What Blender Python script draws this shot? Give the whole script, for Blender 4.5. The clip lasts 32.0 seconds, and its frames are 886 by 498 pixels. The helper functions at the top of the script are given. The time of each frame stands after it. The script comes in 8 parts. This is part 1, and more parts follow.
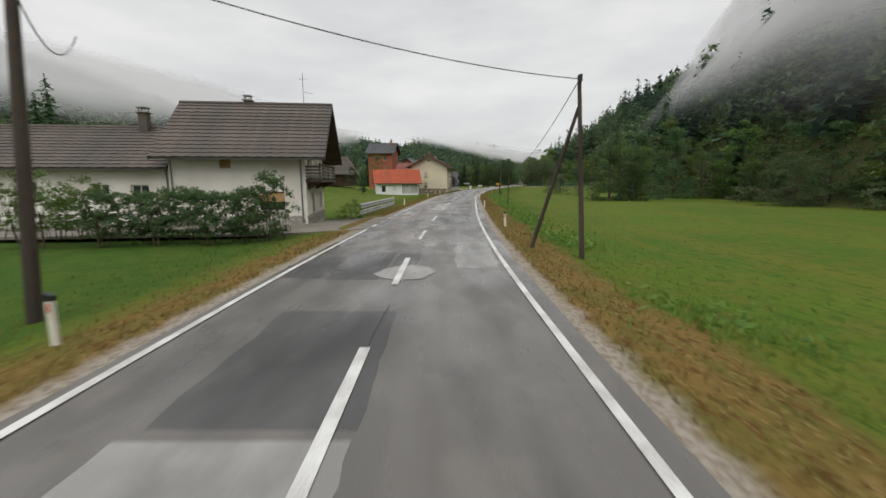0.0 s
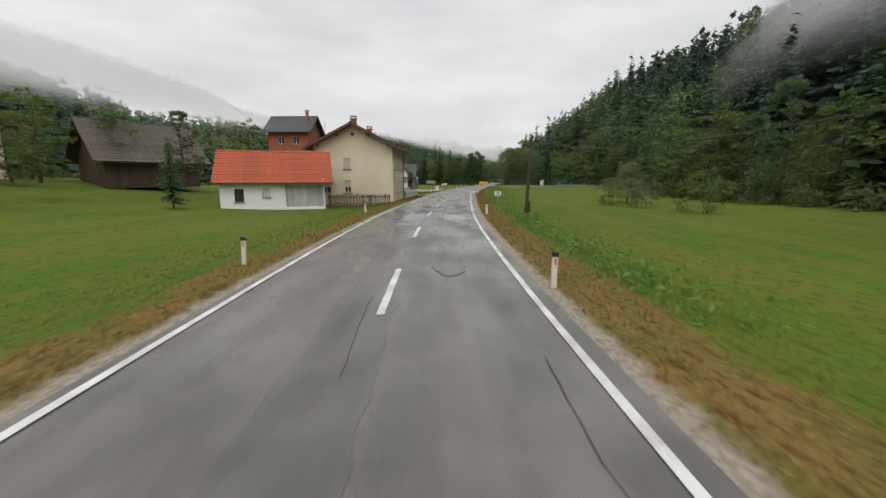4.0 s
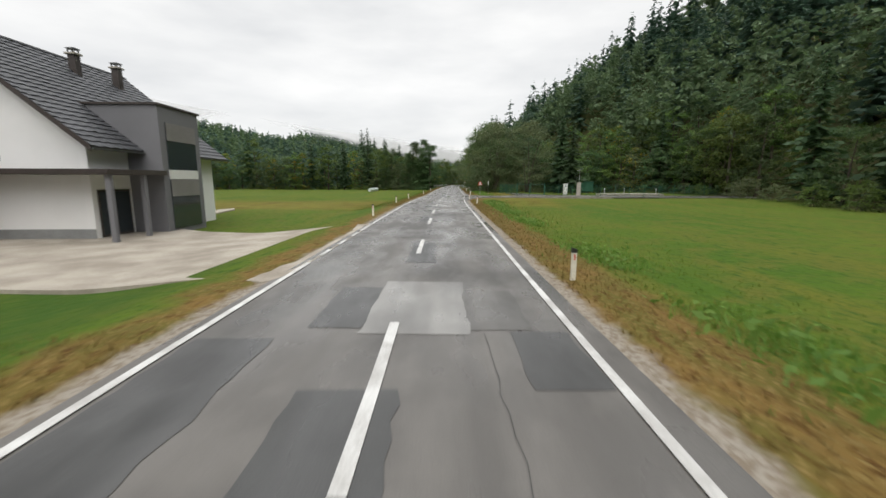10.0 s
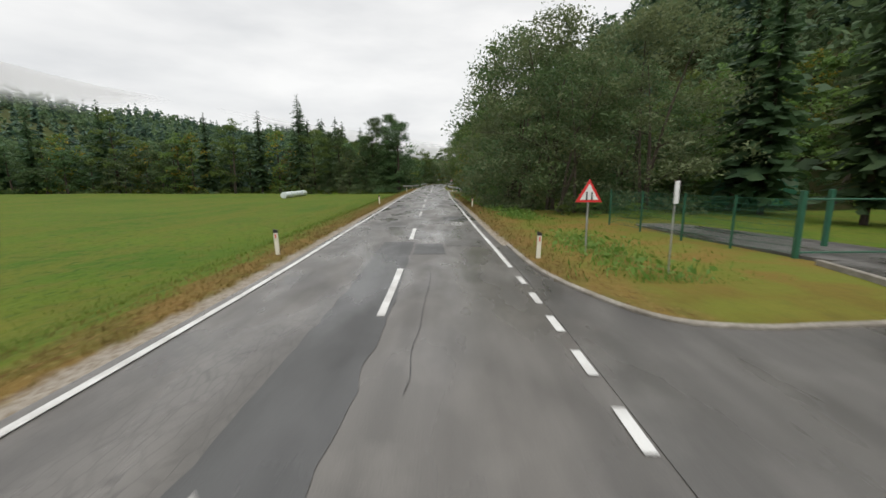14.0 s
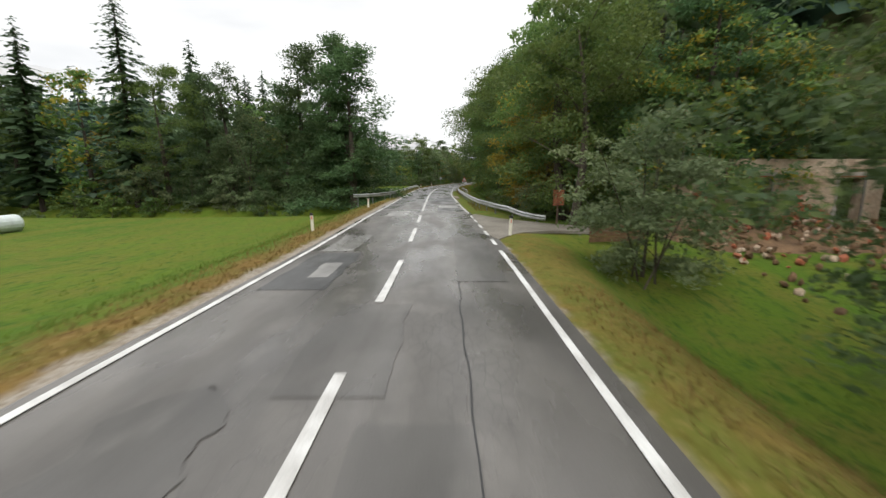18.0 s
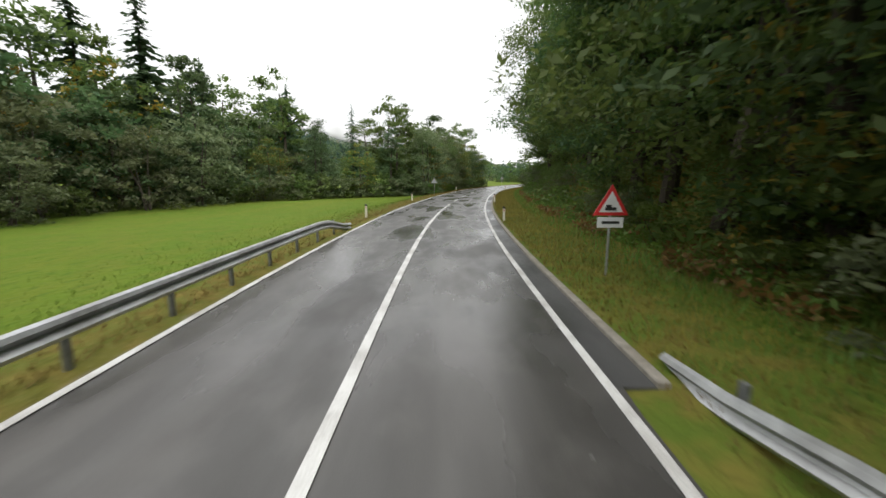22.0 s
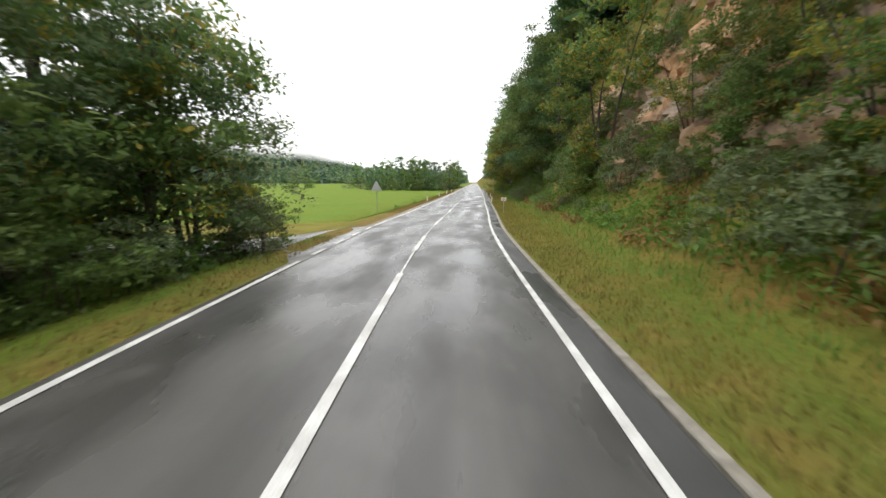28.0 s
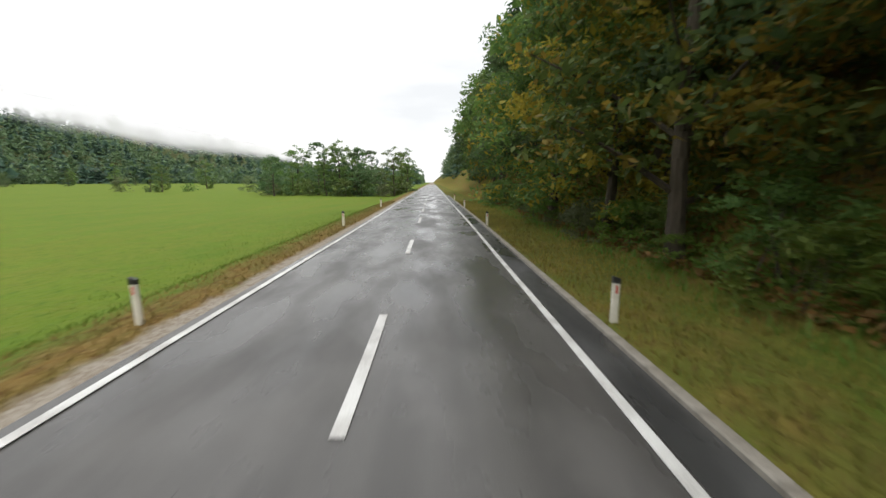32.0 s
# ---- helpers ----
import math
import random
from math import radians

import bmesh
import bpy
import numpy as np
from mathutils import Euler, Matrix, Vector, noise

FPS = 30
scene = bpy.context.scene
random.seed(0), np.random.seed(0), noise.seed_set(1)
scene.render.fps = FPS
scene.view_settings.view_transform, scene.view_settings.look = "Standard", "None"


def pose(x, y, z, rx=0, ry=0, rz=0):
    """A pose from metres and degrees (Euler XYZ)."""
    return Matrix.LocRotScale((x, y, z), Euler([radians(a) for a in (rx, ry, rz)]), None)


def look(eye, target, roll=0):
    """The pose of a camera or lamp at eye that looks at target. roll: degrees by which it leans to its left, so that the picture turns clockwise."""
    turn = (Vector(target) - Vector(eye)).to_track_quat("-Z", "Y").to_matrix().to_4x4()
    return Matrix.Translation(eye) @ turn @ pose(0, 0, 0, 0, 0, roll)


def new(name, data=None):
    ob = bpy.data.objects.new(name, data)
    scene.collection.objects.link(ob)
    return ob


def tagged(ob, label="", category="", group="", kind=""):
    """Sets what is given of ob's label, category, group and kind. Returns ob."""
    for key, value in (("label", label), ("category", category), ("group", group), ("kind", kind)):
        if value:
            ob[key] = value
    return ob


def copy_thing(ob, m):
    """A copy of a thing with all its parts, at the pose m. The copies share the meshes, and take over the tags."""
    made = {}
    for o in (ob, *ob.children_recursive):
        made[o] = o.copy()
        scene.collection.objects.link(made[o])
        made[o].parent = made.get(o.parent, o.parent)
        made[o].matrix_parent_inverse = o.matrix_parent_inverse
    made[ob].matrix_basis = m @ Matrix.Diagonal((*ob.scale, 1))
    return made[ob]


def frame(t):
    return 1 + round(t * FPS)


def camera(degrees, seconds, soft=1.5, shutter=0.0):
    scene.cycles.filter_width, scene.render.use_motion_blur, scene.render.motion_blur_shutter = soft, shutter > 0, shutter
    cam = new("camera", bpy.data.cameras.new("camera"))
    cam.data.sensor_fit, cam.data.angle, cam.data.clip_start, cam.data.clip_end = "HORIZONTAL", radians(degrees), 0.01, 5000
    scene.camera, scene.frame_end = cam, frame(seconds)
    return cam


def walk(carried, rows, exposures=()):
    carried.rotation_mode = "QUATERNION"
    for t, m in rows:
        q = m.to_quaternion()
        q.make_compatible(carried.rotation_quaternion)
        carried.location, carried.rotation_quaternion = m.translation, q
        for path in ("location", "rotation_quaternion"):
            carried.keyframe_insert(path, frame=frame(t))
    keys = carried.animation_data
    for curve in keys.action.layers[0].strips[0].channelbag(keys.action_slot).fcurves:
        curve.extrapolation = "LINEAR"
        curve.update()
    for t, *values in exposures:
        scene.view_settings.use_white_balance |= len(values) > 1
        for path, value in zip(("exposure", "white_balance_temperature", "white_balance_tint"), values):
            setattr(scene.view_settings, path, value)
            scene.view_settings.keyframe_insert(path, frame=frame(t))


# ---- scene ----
# ---------------------------------------------------------------- camera
cam = camera(94.0, 32.0, soft=1.5, shutter=0.2)
PATH = [
    (0, (-0.001, -0.010, 2.310), (-0.002, 1.964, 1.988), -0.1),
    (0.5, (-0.017, 6.331, 2.300), (-0.009, 8.304, 1.973), -0.1),
    (1, (-0.162, 12.270, 2.294), (-0.152, 14.243, 1.965), 0.1),
    (1.5, (-0.125, 17.592, 2.275), (-0.119, 19.564, 1.947), 0.1),
    (2, (0.104, 24.231, 2.302), (0.165, 26.203, 1.975), -0.0),
    (2.5, (0.741, 31.090, 2.298), (0.855, 33.060, 1.970), 0.0),
    (3, (1.149, 37.624, 2.299), (1.292, 39.591, 1.967), 0.1),
    (3.5, (1.557, 44.369, 2.300), (1.725, 46.334, 1.965), 0.1),
    (5.5, (3.902, 71.169, 2.320), (4.157, 73.125, 1.989), -0.2),
    (6, (4.773, 77.941, 2.302), (5.059, 79.891, 1.964), 0.0),
    (6.5, (5.742, 84.801, 2.275), (6.055, 86.748, 1.942), 0.1),
    (7, (6.922, 92.340, 2.279), (7.244, 94.285, 1.946), 0.0),
    (7.5, (7.905, 99.014, 2.327), (8.238, 100.958, 1.994), -0.1),
    (8, (8.993, 105.762, 2.316), (9.340, 107.702, 1.978), -0.1),
    (8.5, (10.425, 113.220, 2.286), (10.777, 115.159, 1.941), -0.2),
    (9, (11.443, 119.482, 2.286), (11.822, 121.417, 1.954), -0.1),
    (9.5, (12.791, 126.208, 2.302), (13.207, 128.136, 1.973), 0.2),
    (10, (14.313, 132.850, 2.304), (14.774, 134.769, 1.978), 0.1),
    (10.5, (16.014, 139.873, 2.290), (16.508, 141.783, 1.963), 0.2),
    (11, (17.722, 146.755, 2.295), (18.232, 148.660, 1.963), 0.1),
    (11.5, (19.377, 153.173, 2.314), (19.891, 155.078, 1.984), 0.0),
    (12, (21.293, 160.730, 2.306), (21.812, 162.633, 1.971), 0.0),
    (12.5, (23.149, 167.546, 2.286), (23.667, 169.448, 1.948), 0.0),
    (13, (24.993, 174.830, 2.270), (25.524, 176.729, 1.933), -0.1),
    (13.5, (26.906, 181.745, 2.312), (27.447, 183.641, 1.977), -0.0),
    (14, (29.048, 189.018, 2.311), (29.595, 190.912, 1.973), 0.0),
    (14.5, (30.759, 195.516, 2.300), (31.306, 197.409, 1.958), 0.0),
    (15, (32.896, 203.279, 2.300), (33.450, 205.170, 1.958), 0.0),
    (15.5, (34.820, 209.956, 2.300), (35.380, 211.845, 1.958), 0.0),
    (17.5, (42.241, 237.418, 2.299), (42.782, 239.312, 1.951), 0.0),
    (18, (44.124, 244.393, 2.288), (44.667, 246.287, 1.940), 0.0),
    (18.5, (46.101, 251.847, 2.308), (46.654, 253.736, 1.957), 0.1),
    (19, (48.042, 258.767, 2.260), (48.592, 260.657, 1.907), -0.1),
    (19.5, (49.905, 266.309, 2.296), (50.455, 268.197, 1.932), 0.0),
    (20, (51.821, 273.542, 2.311), (52.349, 275.436, 1.941), -0.1),
    (20.5, (53.846, 281.027, 2.305), (54.375, 282.919, 1.931), 0.0),
    (21, (55.905, 288.148, 2.317), (56.447, 290.040, 1.962), -0.1),
    (21.5, (58.225, 295.844, 2.319), (58.788, 297.731, 1.970), -0.1),
    (22, (60.287, 302.562, 2.320), (60.865, 304.446, 1.974), -0.0),
    (22.5, (62.467, 309.487, 2.289), (63.067, 311.363, 1.942), -0.0),
    (23, (65.018, 317.183, 2.271), (65.667, 319.043, 1.923), 0.1),
    (23.5, (67.283, 323.596, 2.308), (67.989, 325.434, 1.957), 0.2),
    (24, (69.881, 329.780, 2.286), (70.632, 331.601, 1.939), -0.1),
    (24.5, (72.621, 336.166, 2.282), (73.407, 337.970, 1.922), 0.1),
    (26.5, (84.729, 361.294, 2.295), (85.722, 362.999, 1.963), 0.0),
    (27, (88.137, 367.247, 2.292), (89.174, 368.925, 1.962), -0.1),
    (27.5, (91.675, 372.768, 2.288), (92.754, 374.421, 1.963), 0.0),
    (28, (95.596, 378.626, 2.286), (96.715, 380.253, 1.964), 0.1),
    (28.5, (99.497, 383.945, 2.321), (100.648, 385.550, 2.000), -0.0),
    (29, (103.299, 389.236, 2.280), (104.484, 390.815, 1.961), -0.2),
    (29.5, (107.832, 395.061, 2.326), (109.047, 396.618, 2.009), -0.1),
    (30, (112.062, 400.333, 2.288), (113.297, 401.874, 1.972), -0.2),
    (30.5, (116.238, 405.502, 2.308), (117.489, 407.029, 1.994), -0.0),
    (31, (120.629, 411.107, 2.287), (121.897, 412.620, 1.971), 0.1),
    (31.5, (125.434, 416.991, 2.338), (126.714, 418.495, 2.020), 0.2),
    (32, (130.456, 422.931, 2.293), (131.738, 424.433, 1.972), 0.2),
]
EXPOSURE = [(0.0, -0.25), (4.0, -0.2), (8.0, 0.1), (12.0, 0.0), (15.0, 0.0), (18.0, 0.3), (19.0, 0.3), (20.0, 0.12), (20.5, 0.08), (21.0, 0.42), (22.0, 0.45), (23.5, 0.75), (28.0, 0.8), (29.5, 0.45), (32.0, 0.4)]
walk(cam, [(t, look(eye, target, roll)) for t, eye, target, roll in PATH], EXPOSURE)

# ---------------------------------------------------------------- world and sun
world = bpy.data.worlds.new("overcast_sky")
scene.world = world
world.use_nodes = True
wn, wl = world.node_tree.nodes, world.node_tree.links
wn.clear()
w_out = wn.new("ShaderNodeOutputWorld")
w_bg = wn.new("ShaderNodeBackground")
w_sky = wn.new("ShaderNodeTexSky")
w_sky.sky_type, w_sky.sun_disc = "NISHITA", False
w_sky.sun_elevation, w_sky.sun_rotation = radians(53), radians(191)
w_dim = wn.new("ShaderNodeMixRGB")
w_dim.blend_type, w_dim.inputs[0].default_value = "MULTIPLY", 1.0
w_dim.inputs[2].default_value = (0.1, 0.1, 0.1, 1)
w_co = wn.new("ShaderNodeTexCoord")
w_map = wn.new("ShaderNodeMapping")
w_map.inputs["Scale"].default_value = (1.6, 1.6, 5.5)
w_noise = wn.new("ShaderNodeTexNoise")
w_noise.inputs["Scale"].default_value, w_noise.inputs["Detail"].default_value = 1.5, 5.0
w_ramp = wn.new("ShaderNodeValToRGB")
w_ramp.color_ramp.elements[0].position, w_ramp.color_ramp.elements[0].color = 0.30, (0.73, 0.74, 0.75, 1)
w_ramp.color_ramp.elements[1].position, w_ramp.color_ramp.elements[1].color = 0.66, (1.02, 1.015, 1.0, 1)
w_mix = wn.new("ShaderNodeMixRGB")
w_mix.inputs[0].default_value = 0.93
wl.new(w_co.outputs["Generated"], w_map.inputs["Vector"])
wl.new(w_map.outputs["Vector"], w_noise.inputs["Vector"])
wl.new(w_noise.outputs["Fac"], w_ramp.inputs["Fac"])
wl.new(w_sky.outputs["Color"], w_dim.inputs[1])
wl.new(w_dim.outputs["Color"], w_mix.inputs[1])
wl.new(w_ramp.outputs["Color"], w_mix.inputs[2])
wl.new(w_mix.outputs["Color"], w_bg.inputs["Color"])
# an overcast sky grows brighter from the horizon to the zenith
w_sep, w_up = wn.new("ShaderNodeSeparateXYZ"), wn.new("ShaderNodeMapRange")
wl.new(w_co.outputs["Generated"], w_sep.inputs[0])
wl.new(w_sep.outputs["Z"], w_up.inputs["Value"])
w_up.inputs["From Min"].default_value, w_up.inputs["From Max"].default_value = 0.36, 1.0
w_up.inputs["To Min"].default_value, w_up.inputs["To Max"].default_value = 1.0, 1.75
wl.new(w_up.outputs["Result"], w_bg.inputs["Strength"])
wl.new(w_bg.outputs["Background"], w_out.inputs["Surface"])

sun_data = bpy.data.lights.new("sun", "SUN")
sun_data.energy, sun_data.angle, sun_data.color = 1.5, radians(60), (1.0, 0.97, 0.93)
sun = new("sun", sun_data)
# high, from behind the walk's start
sun.rotation_euler = Vector((0.12, 0.62, -0.85)).to_track_quat("-Z", "Y").to_euler()

# ---------------------------------------------------------------- materials
def mat(name, base, rough=0.8, metal=0.0, vary=0.25, scale=1.2, fine=25.0, bump=0.2, tint=None, spread=0.0, spec=None, stretch=None, coords="Object"):
    """A worn surface: base colour, a second tint in large stains, fine grain, relief, and a spread between separate objects."""
    m = bpy.data.materials.new(name)
    m.use_nodes = True
    nt = m.node_tree
    n, l = nt.nodes, nt.links
    b = n["Principled BSDF"]
    b.inputs["Roughness"].default_value, b.inputs["Metallic"].default_value = rough, metal
    if spec is not None:
        b.inputs["Specular IOR Level"].default_value = spec
    co = n.new("ShaderNodeTexCoord")
    mp = n.new("ShaderNodeMapping")
    if stretch:
        mp.inputs["Scale"].default_value = stretch
    l.new(co.outputs[coords], mp.inputs["Vector"])
    big, small = n.new("ShaderNodeTexNoise"), n.new("ShaderNodeTexNoise")
    big.inputs["Scale"].default_value, big.inputs["Detail"].default_value = scale, 5
    small.inputs["Scale"].default_value, small.inputs["Detail"].default_value = fine, 4
    for t in (big, small):
        l.new(mp.outputs["Vector"], t.inputs["Vector"])
    other = tint or tuple(c * (1 - vary) for c in base)
    mix = n.new("ShaderNodeMixRGB")
    mix.inputs[1].default_value, mix.inputs[2].default_value = (*base, 1), (*other, 1)
    ramp = n.new("ShaderNodeMapRange")
    ramp.inputs["From Min"].default_value, ramp.inputs["From Max"].default_value = 0.38, 0.64
    l.new(big.outputs["Fac"], ramp.inputs["Value"])
    l.new(ramp.outputs["Result"], mix.inputs[0])
    grain = n.new("ShaderNodeMixRGB")
    grain.blend_type, grain.inputs[0].default_value = "OVERLAY", min(0.9, vary * 1.6)
    l.new(mix.outputs["Color"], grain.inputs[1])
    l.new(small.outputs["Fac"], grain.inputs[2])
    last = grain
    if spread:
        info = n.new("ShaderNodeObjectInfo")
        hsv = n.new("ShaderNodeHueSaturation")
        mr = n.new("ShaderNodeMapRange")
        mr.inputs["To Min"].default_value, mr.inputs["To Max"].default_value = 1 - spread, 1 + spread
        l.new(info.outputs["Random"], mr.inputs["Value"])
        l.new(mr.outputs["Result"], hsv.inputs["Value"])
        l.new(grain.outputs["Color"], hsv.inputs["Color"])
        last = hsv
    l.new(last.outputs["Color"], b.inputs["Base Color"])
    if bump:
        bp = n.new("ShaderNodeBump")
        bp.inputs["Strength"].default_value, bp.inputs["Distance"].default_value = bump, 0.02
        l.new(small.outputs["Fac"], bp.inputs["Height"])
        l.new(bp.outputs["Normal"], b.inputs["Normal"])
    return m


def leaf_mat(name, a, b, hue=0.02, through_light=0.35, rough=0.55):
    """Foliage: colour between a and b leaf by leaf and tree by tree, with light through the blades."""
    m = bpy.data.materials.new(name)
    m.use_nodes = True
    n, l = m.node_tree.nodes, m.node_tree.links
    n.clear()
    out = n.new("ShaderNodeOutputMaterial")
    geo, info = n.new("ShaderNodeNewGeometry"), n.new("ShaderNodeObjectInfo")
    co, big = n.new("ShaderNodeTexCoord"), n.new("ShaderNodeTexNoise")
    big.inputs["Scale"].default_value = 0.35
    l.new(co.outputs["Object"], big.inputs["Vector"])
    add = n.new("ShaderNodeMath")
    add.operation = "MULTIPLY_ADD"
    add.inputs[1].default_value = 0.5
    l.new(geo.outputs["Random Per Island"], add.inputs[0])
    mr = n.new("ShaderNodeMapRange")
    mr.inputs["From Min"].default_value, mr.inputs["From Max"].default_value = 0.35, 0.65
    mr.inputs["To Max"].default_value = 0.5
    l.new(big.outputs["Fac"], mr.inputs["Value"])
    l.new(mr.outputs["Result"], add.inputs[2])
    mix = n.new("ShaderNodeMixRGB")
    mix.inputs[1].default_value, mix.inputs[2].default_value = (*a, 1), (*b, 1)
    l.new(add.outputs["Value"], mix.inputs[0])
    hsv = n.new("ShaderNodeHueSaturation")
    for key, low, high in (("Hue", 0.5 - hue, 0.5 + hue), ("Value", 0.75, 1.2)):
        r = n.new("ShaderNodeMapRange")
        r.inputs["To Min"].default_value, r.inputs["To Max"].default_value = low, high
        l.new(info.outputs["Random"], r.inputs["Value"])
        l.new(r.outputs["Result"], hsv.inputs[key])
    l.new(mix.outputs["Color"], hsv.inputs["Color"])
    dif, tra = n.new("ShaderNodeBsdfPrincipled"), n.new("ShaderNodeBsdfTranslucent")
    dif.inputs["Roughness"].default_value = rough
    dif.inputs["Specular IOR Level"].default_value = 0.3
    l.new(hsv.outputs["Color"], dif.inputs["Base Color"])
    l.new(hsv.outputs["Color"], tra.inputs["Color"])
    sh = n.new("ShaderNodeMixShader")
    sh.inputs[0].default_value = through_light
    l.new(dif.outputs["BSDF"], sh.inputs[1])
    l.new(tra.outputs["BSDF"], sh.inputs[2])
    l.new(sh.outputs["Shader"], out.inputs["Surface"])
    return m


def glass_mat(name, base=(0.03, 0.04, 0.045)):
    m = bpy.data.materials.new(name)
    m.use_nodes = True
    b = m.node_tree.nodes["Principled BSDF"]
    b.inputs["Base Color"].default_value = (*base, 1)
    b.inputs["Roughness"].default_value, b.inputs["Specular IOR Level"].default_value = 0.08, 0.7
    return m


def ground_mat():
    """Meadow, mown strips and dry verge on one sheet; the verge follows the road by the sheet's own s, d coordinates."""
    m = bpy.data.materials.new("meadow_and_verge")
    m.use_nodes = True
    n, l = m.node_tree.nodes, m.node_tree.links
    b = n["Principled BSDF"]
    b.inputs["Roughness"].default_value, b.inputs["Specular IOR Level"].default_value = 0.95, 0.1
    uv = n.new("ShaderNodeUVMap")
    uv.uv_map = "road"
    sep = n.new("ShaderNodeSeparateXYZ")
    l.new(uv.outputs["UV"], sep.inputs[0])
    co = n.new("ShaderNodeTexCoord")

    def noise_of(scale, detail=4, stretch=None, src=None):
        t = n.new("ShaderNodeTexNoise")
        t.inputs["Scale"].default_value, t.inputs["Detail"].default_value = scale, detail
        mp = n.new("ShaderNodeMapping")
        mp.inputs["Scale"].default_value = stretch or (1, 1, 1)
        l.new(src or co.outputs["Object"], mp.inputs["Vector"])
        l.new(mp.outputs["Vector"], t.inputs["Vector"])
        return t.outputs["Fac"]

    def band(value, low, high):
        r = n.new("ShaderNodeMapRange")
        r.interpolation_type = "SMOOTHSTEP"
        r.inputs["From Min"].default_value, r.inputs["From Max"].default_value = low, high
        l.new(value, r.inputs["Value"])
        return r.outputs["Result"]

    def mixed(fac, a, c):
        x = n.new("ShaderNodeMixRGB")
        l.new(fac, x.inputs[0])
        for i, v in ((1, a), (2, c)):
            if isinstance(v, tuple):
                x.inputs[i].default_value = (*v, 1)
            else:
                l.new(v, x.inputs[i])
        return x.outputs["Color"]

    def maths(op, a, c):
        x = n.new("ShaderNodeMath")
        x.operation = op
        for i, v in ((0, a), (1, c)):
            if isinstance(v, (int, float)):
                x.inputs[i].default_value = v
            else:
                l.new(v, x.inputs[i])
        return x.outputs["Value"]

    green = mixed(band(noise_of(0.09), 0.35, 0.65), (0.06, 0.115, 0.013), (0.095, 0.14, 0.016))
    # mown swaths run along the road, with yellowing patches and tufts
    green = mixed(band(noise_of(1.0, 5, (0.05, 0.45, 1), uv.outputs["UV"]), 0.42, 0.68), green, (0.12, 0.128, 0.02))
    green = mixed(band(noise_of(0.9, 5), 0.42, 0.72), green, (0.11, 0.12, 0.022))
    green = mixed(band(noise_of(2.6, 6, (0.6, 1.5, 1), uv.outputs["UV"]), 0.5, 0.72), green, (0.04, 0.085, 0.012))
    green = mixed(band(noise_of(9.0, 4), 0.5, 0.75), green, (0.045, 0.085, 0.012))
    for key, low, high in (("fresh", (0.12, 0.195, 0.018), (0.155, 0.21, 0.026)), ("lawn", (0.035, 0.082, 0.012), (0.055, 0.095, 0.014))):
        tone = n.new("ShaderNodeAttribute")
        tone.attribute_name = key
        green = mixed(tone.outputs["Fac"], green, mixed(band(noise_of(1.3, 6), 0.38, 0.66), low, high))
    straw = n.new("ShaderNodeAttribute")
    straw.attribute_name = "straw"
    green = mixed(straw.outputs["Fac"], green, mixed(band(noise_of(0.5, 6), 0.4, 0.65), (0.17, 0.15, 0.03), (0.13, 0.085, 0.022)))
    dry = mixed(band(noise_of(1.1, 5, (0.6, 1.2, 1), uv.outputs["UV"]), 0.38, 0.62), (0.165, 0.105, 0.032), (0.115, 0.098, 0.024))
    dry = mixed(band(noise_of(3.2, 6, (0.8, 1.6, 1), uv.outputs["UV"]), 0.5, 0.7), dry, (0.085, 0.042, 0.012))
    dry = mixed(band(noise_of(11.0, 4), 0.5, 0.72), dry, (0.215, 0.155, 0.058))
    lush = n.new("ShaderNodeAttribute")
    lush.attribute_name = "lush"
    dry = mixed(lush.outputs["Fac"], dry, mixed(band(noise_of(1.4, 5), 0.4, 0.7), (0.085, 0.125, 0.018), (0.15, 0.13, 0.028)))
    # the verge reaches about two metres past the gravel, with a ragged edge
    away = maths("ABSOLUTE", sep.outputs["Y"], 0)
    right_side = band(sep.outputs["Y"], -1.0, 1.0)
    ragged = maths("ADD", away, maths("MULTIPLY", maths("SUBTRACT", noise_of(0.55, 5), 0.5), 2.2))
    ragged = maths("SUBTRACT", ragged, maths("MULTIPLY", right_side, 0.75))
    col = mixed(band(ragged, 4.15, 4.95), dry, green)
    gravel = mixed(band(noise_of(14.0, 3), 0.4, 0.65), (0.30, 0.27, 0.225), (0.19, 0.155, 0.115))
    edge = maths("ADD", away, maths("MULTIPLY", maths("SUBTRACT", noise_of(1.6, 5), 0.5), 0.55))
    edge = maths("ADD", edge, maths("MULTIPLY", lush.outputs["Fac"], 0.7))
    col = mixed(band(edge, 3.38, 3.72), gravel, col)
    # under the woods the ground is litter and soil
    litter = mixed(band(noise_of(1.3, 5), 0.4, 0.62), (0.052, 0.072, 0.024), (0.072, 0.068, 0.03))
    at = n.new("ShaderNodeAttribute")
    at.attribute_name = "wood"
    col = mixed(at.outputs["Fac"], col, litter)
    # the bank under the rock: grass among red-brown bracken
    bare = mixed(band(noise_of(0.5, 5), 0.4, 0.62), (0.125, 0.14, 0.024), (0.19, 0.125, 0.034))
    bank = n.new("ShaderNodeAttribute")
    bank.attribute_name = "bank"
    col = mixed(bank.outputs["Fac"], col, bare)
    l.new(col, b.inputs["Base Color"])
    bp = n.new("ShaderNodeBump")
    bp.inputs["Strength"].default_value, bp.inputs["Distance"].default_value = 0.9, 0.12
    l.new(noise_of(4.5, 6), bp.inputs["Height"])
    l.new(bp.outputs["Normal"], b.inputs["Normal"])
    return m


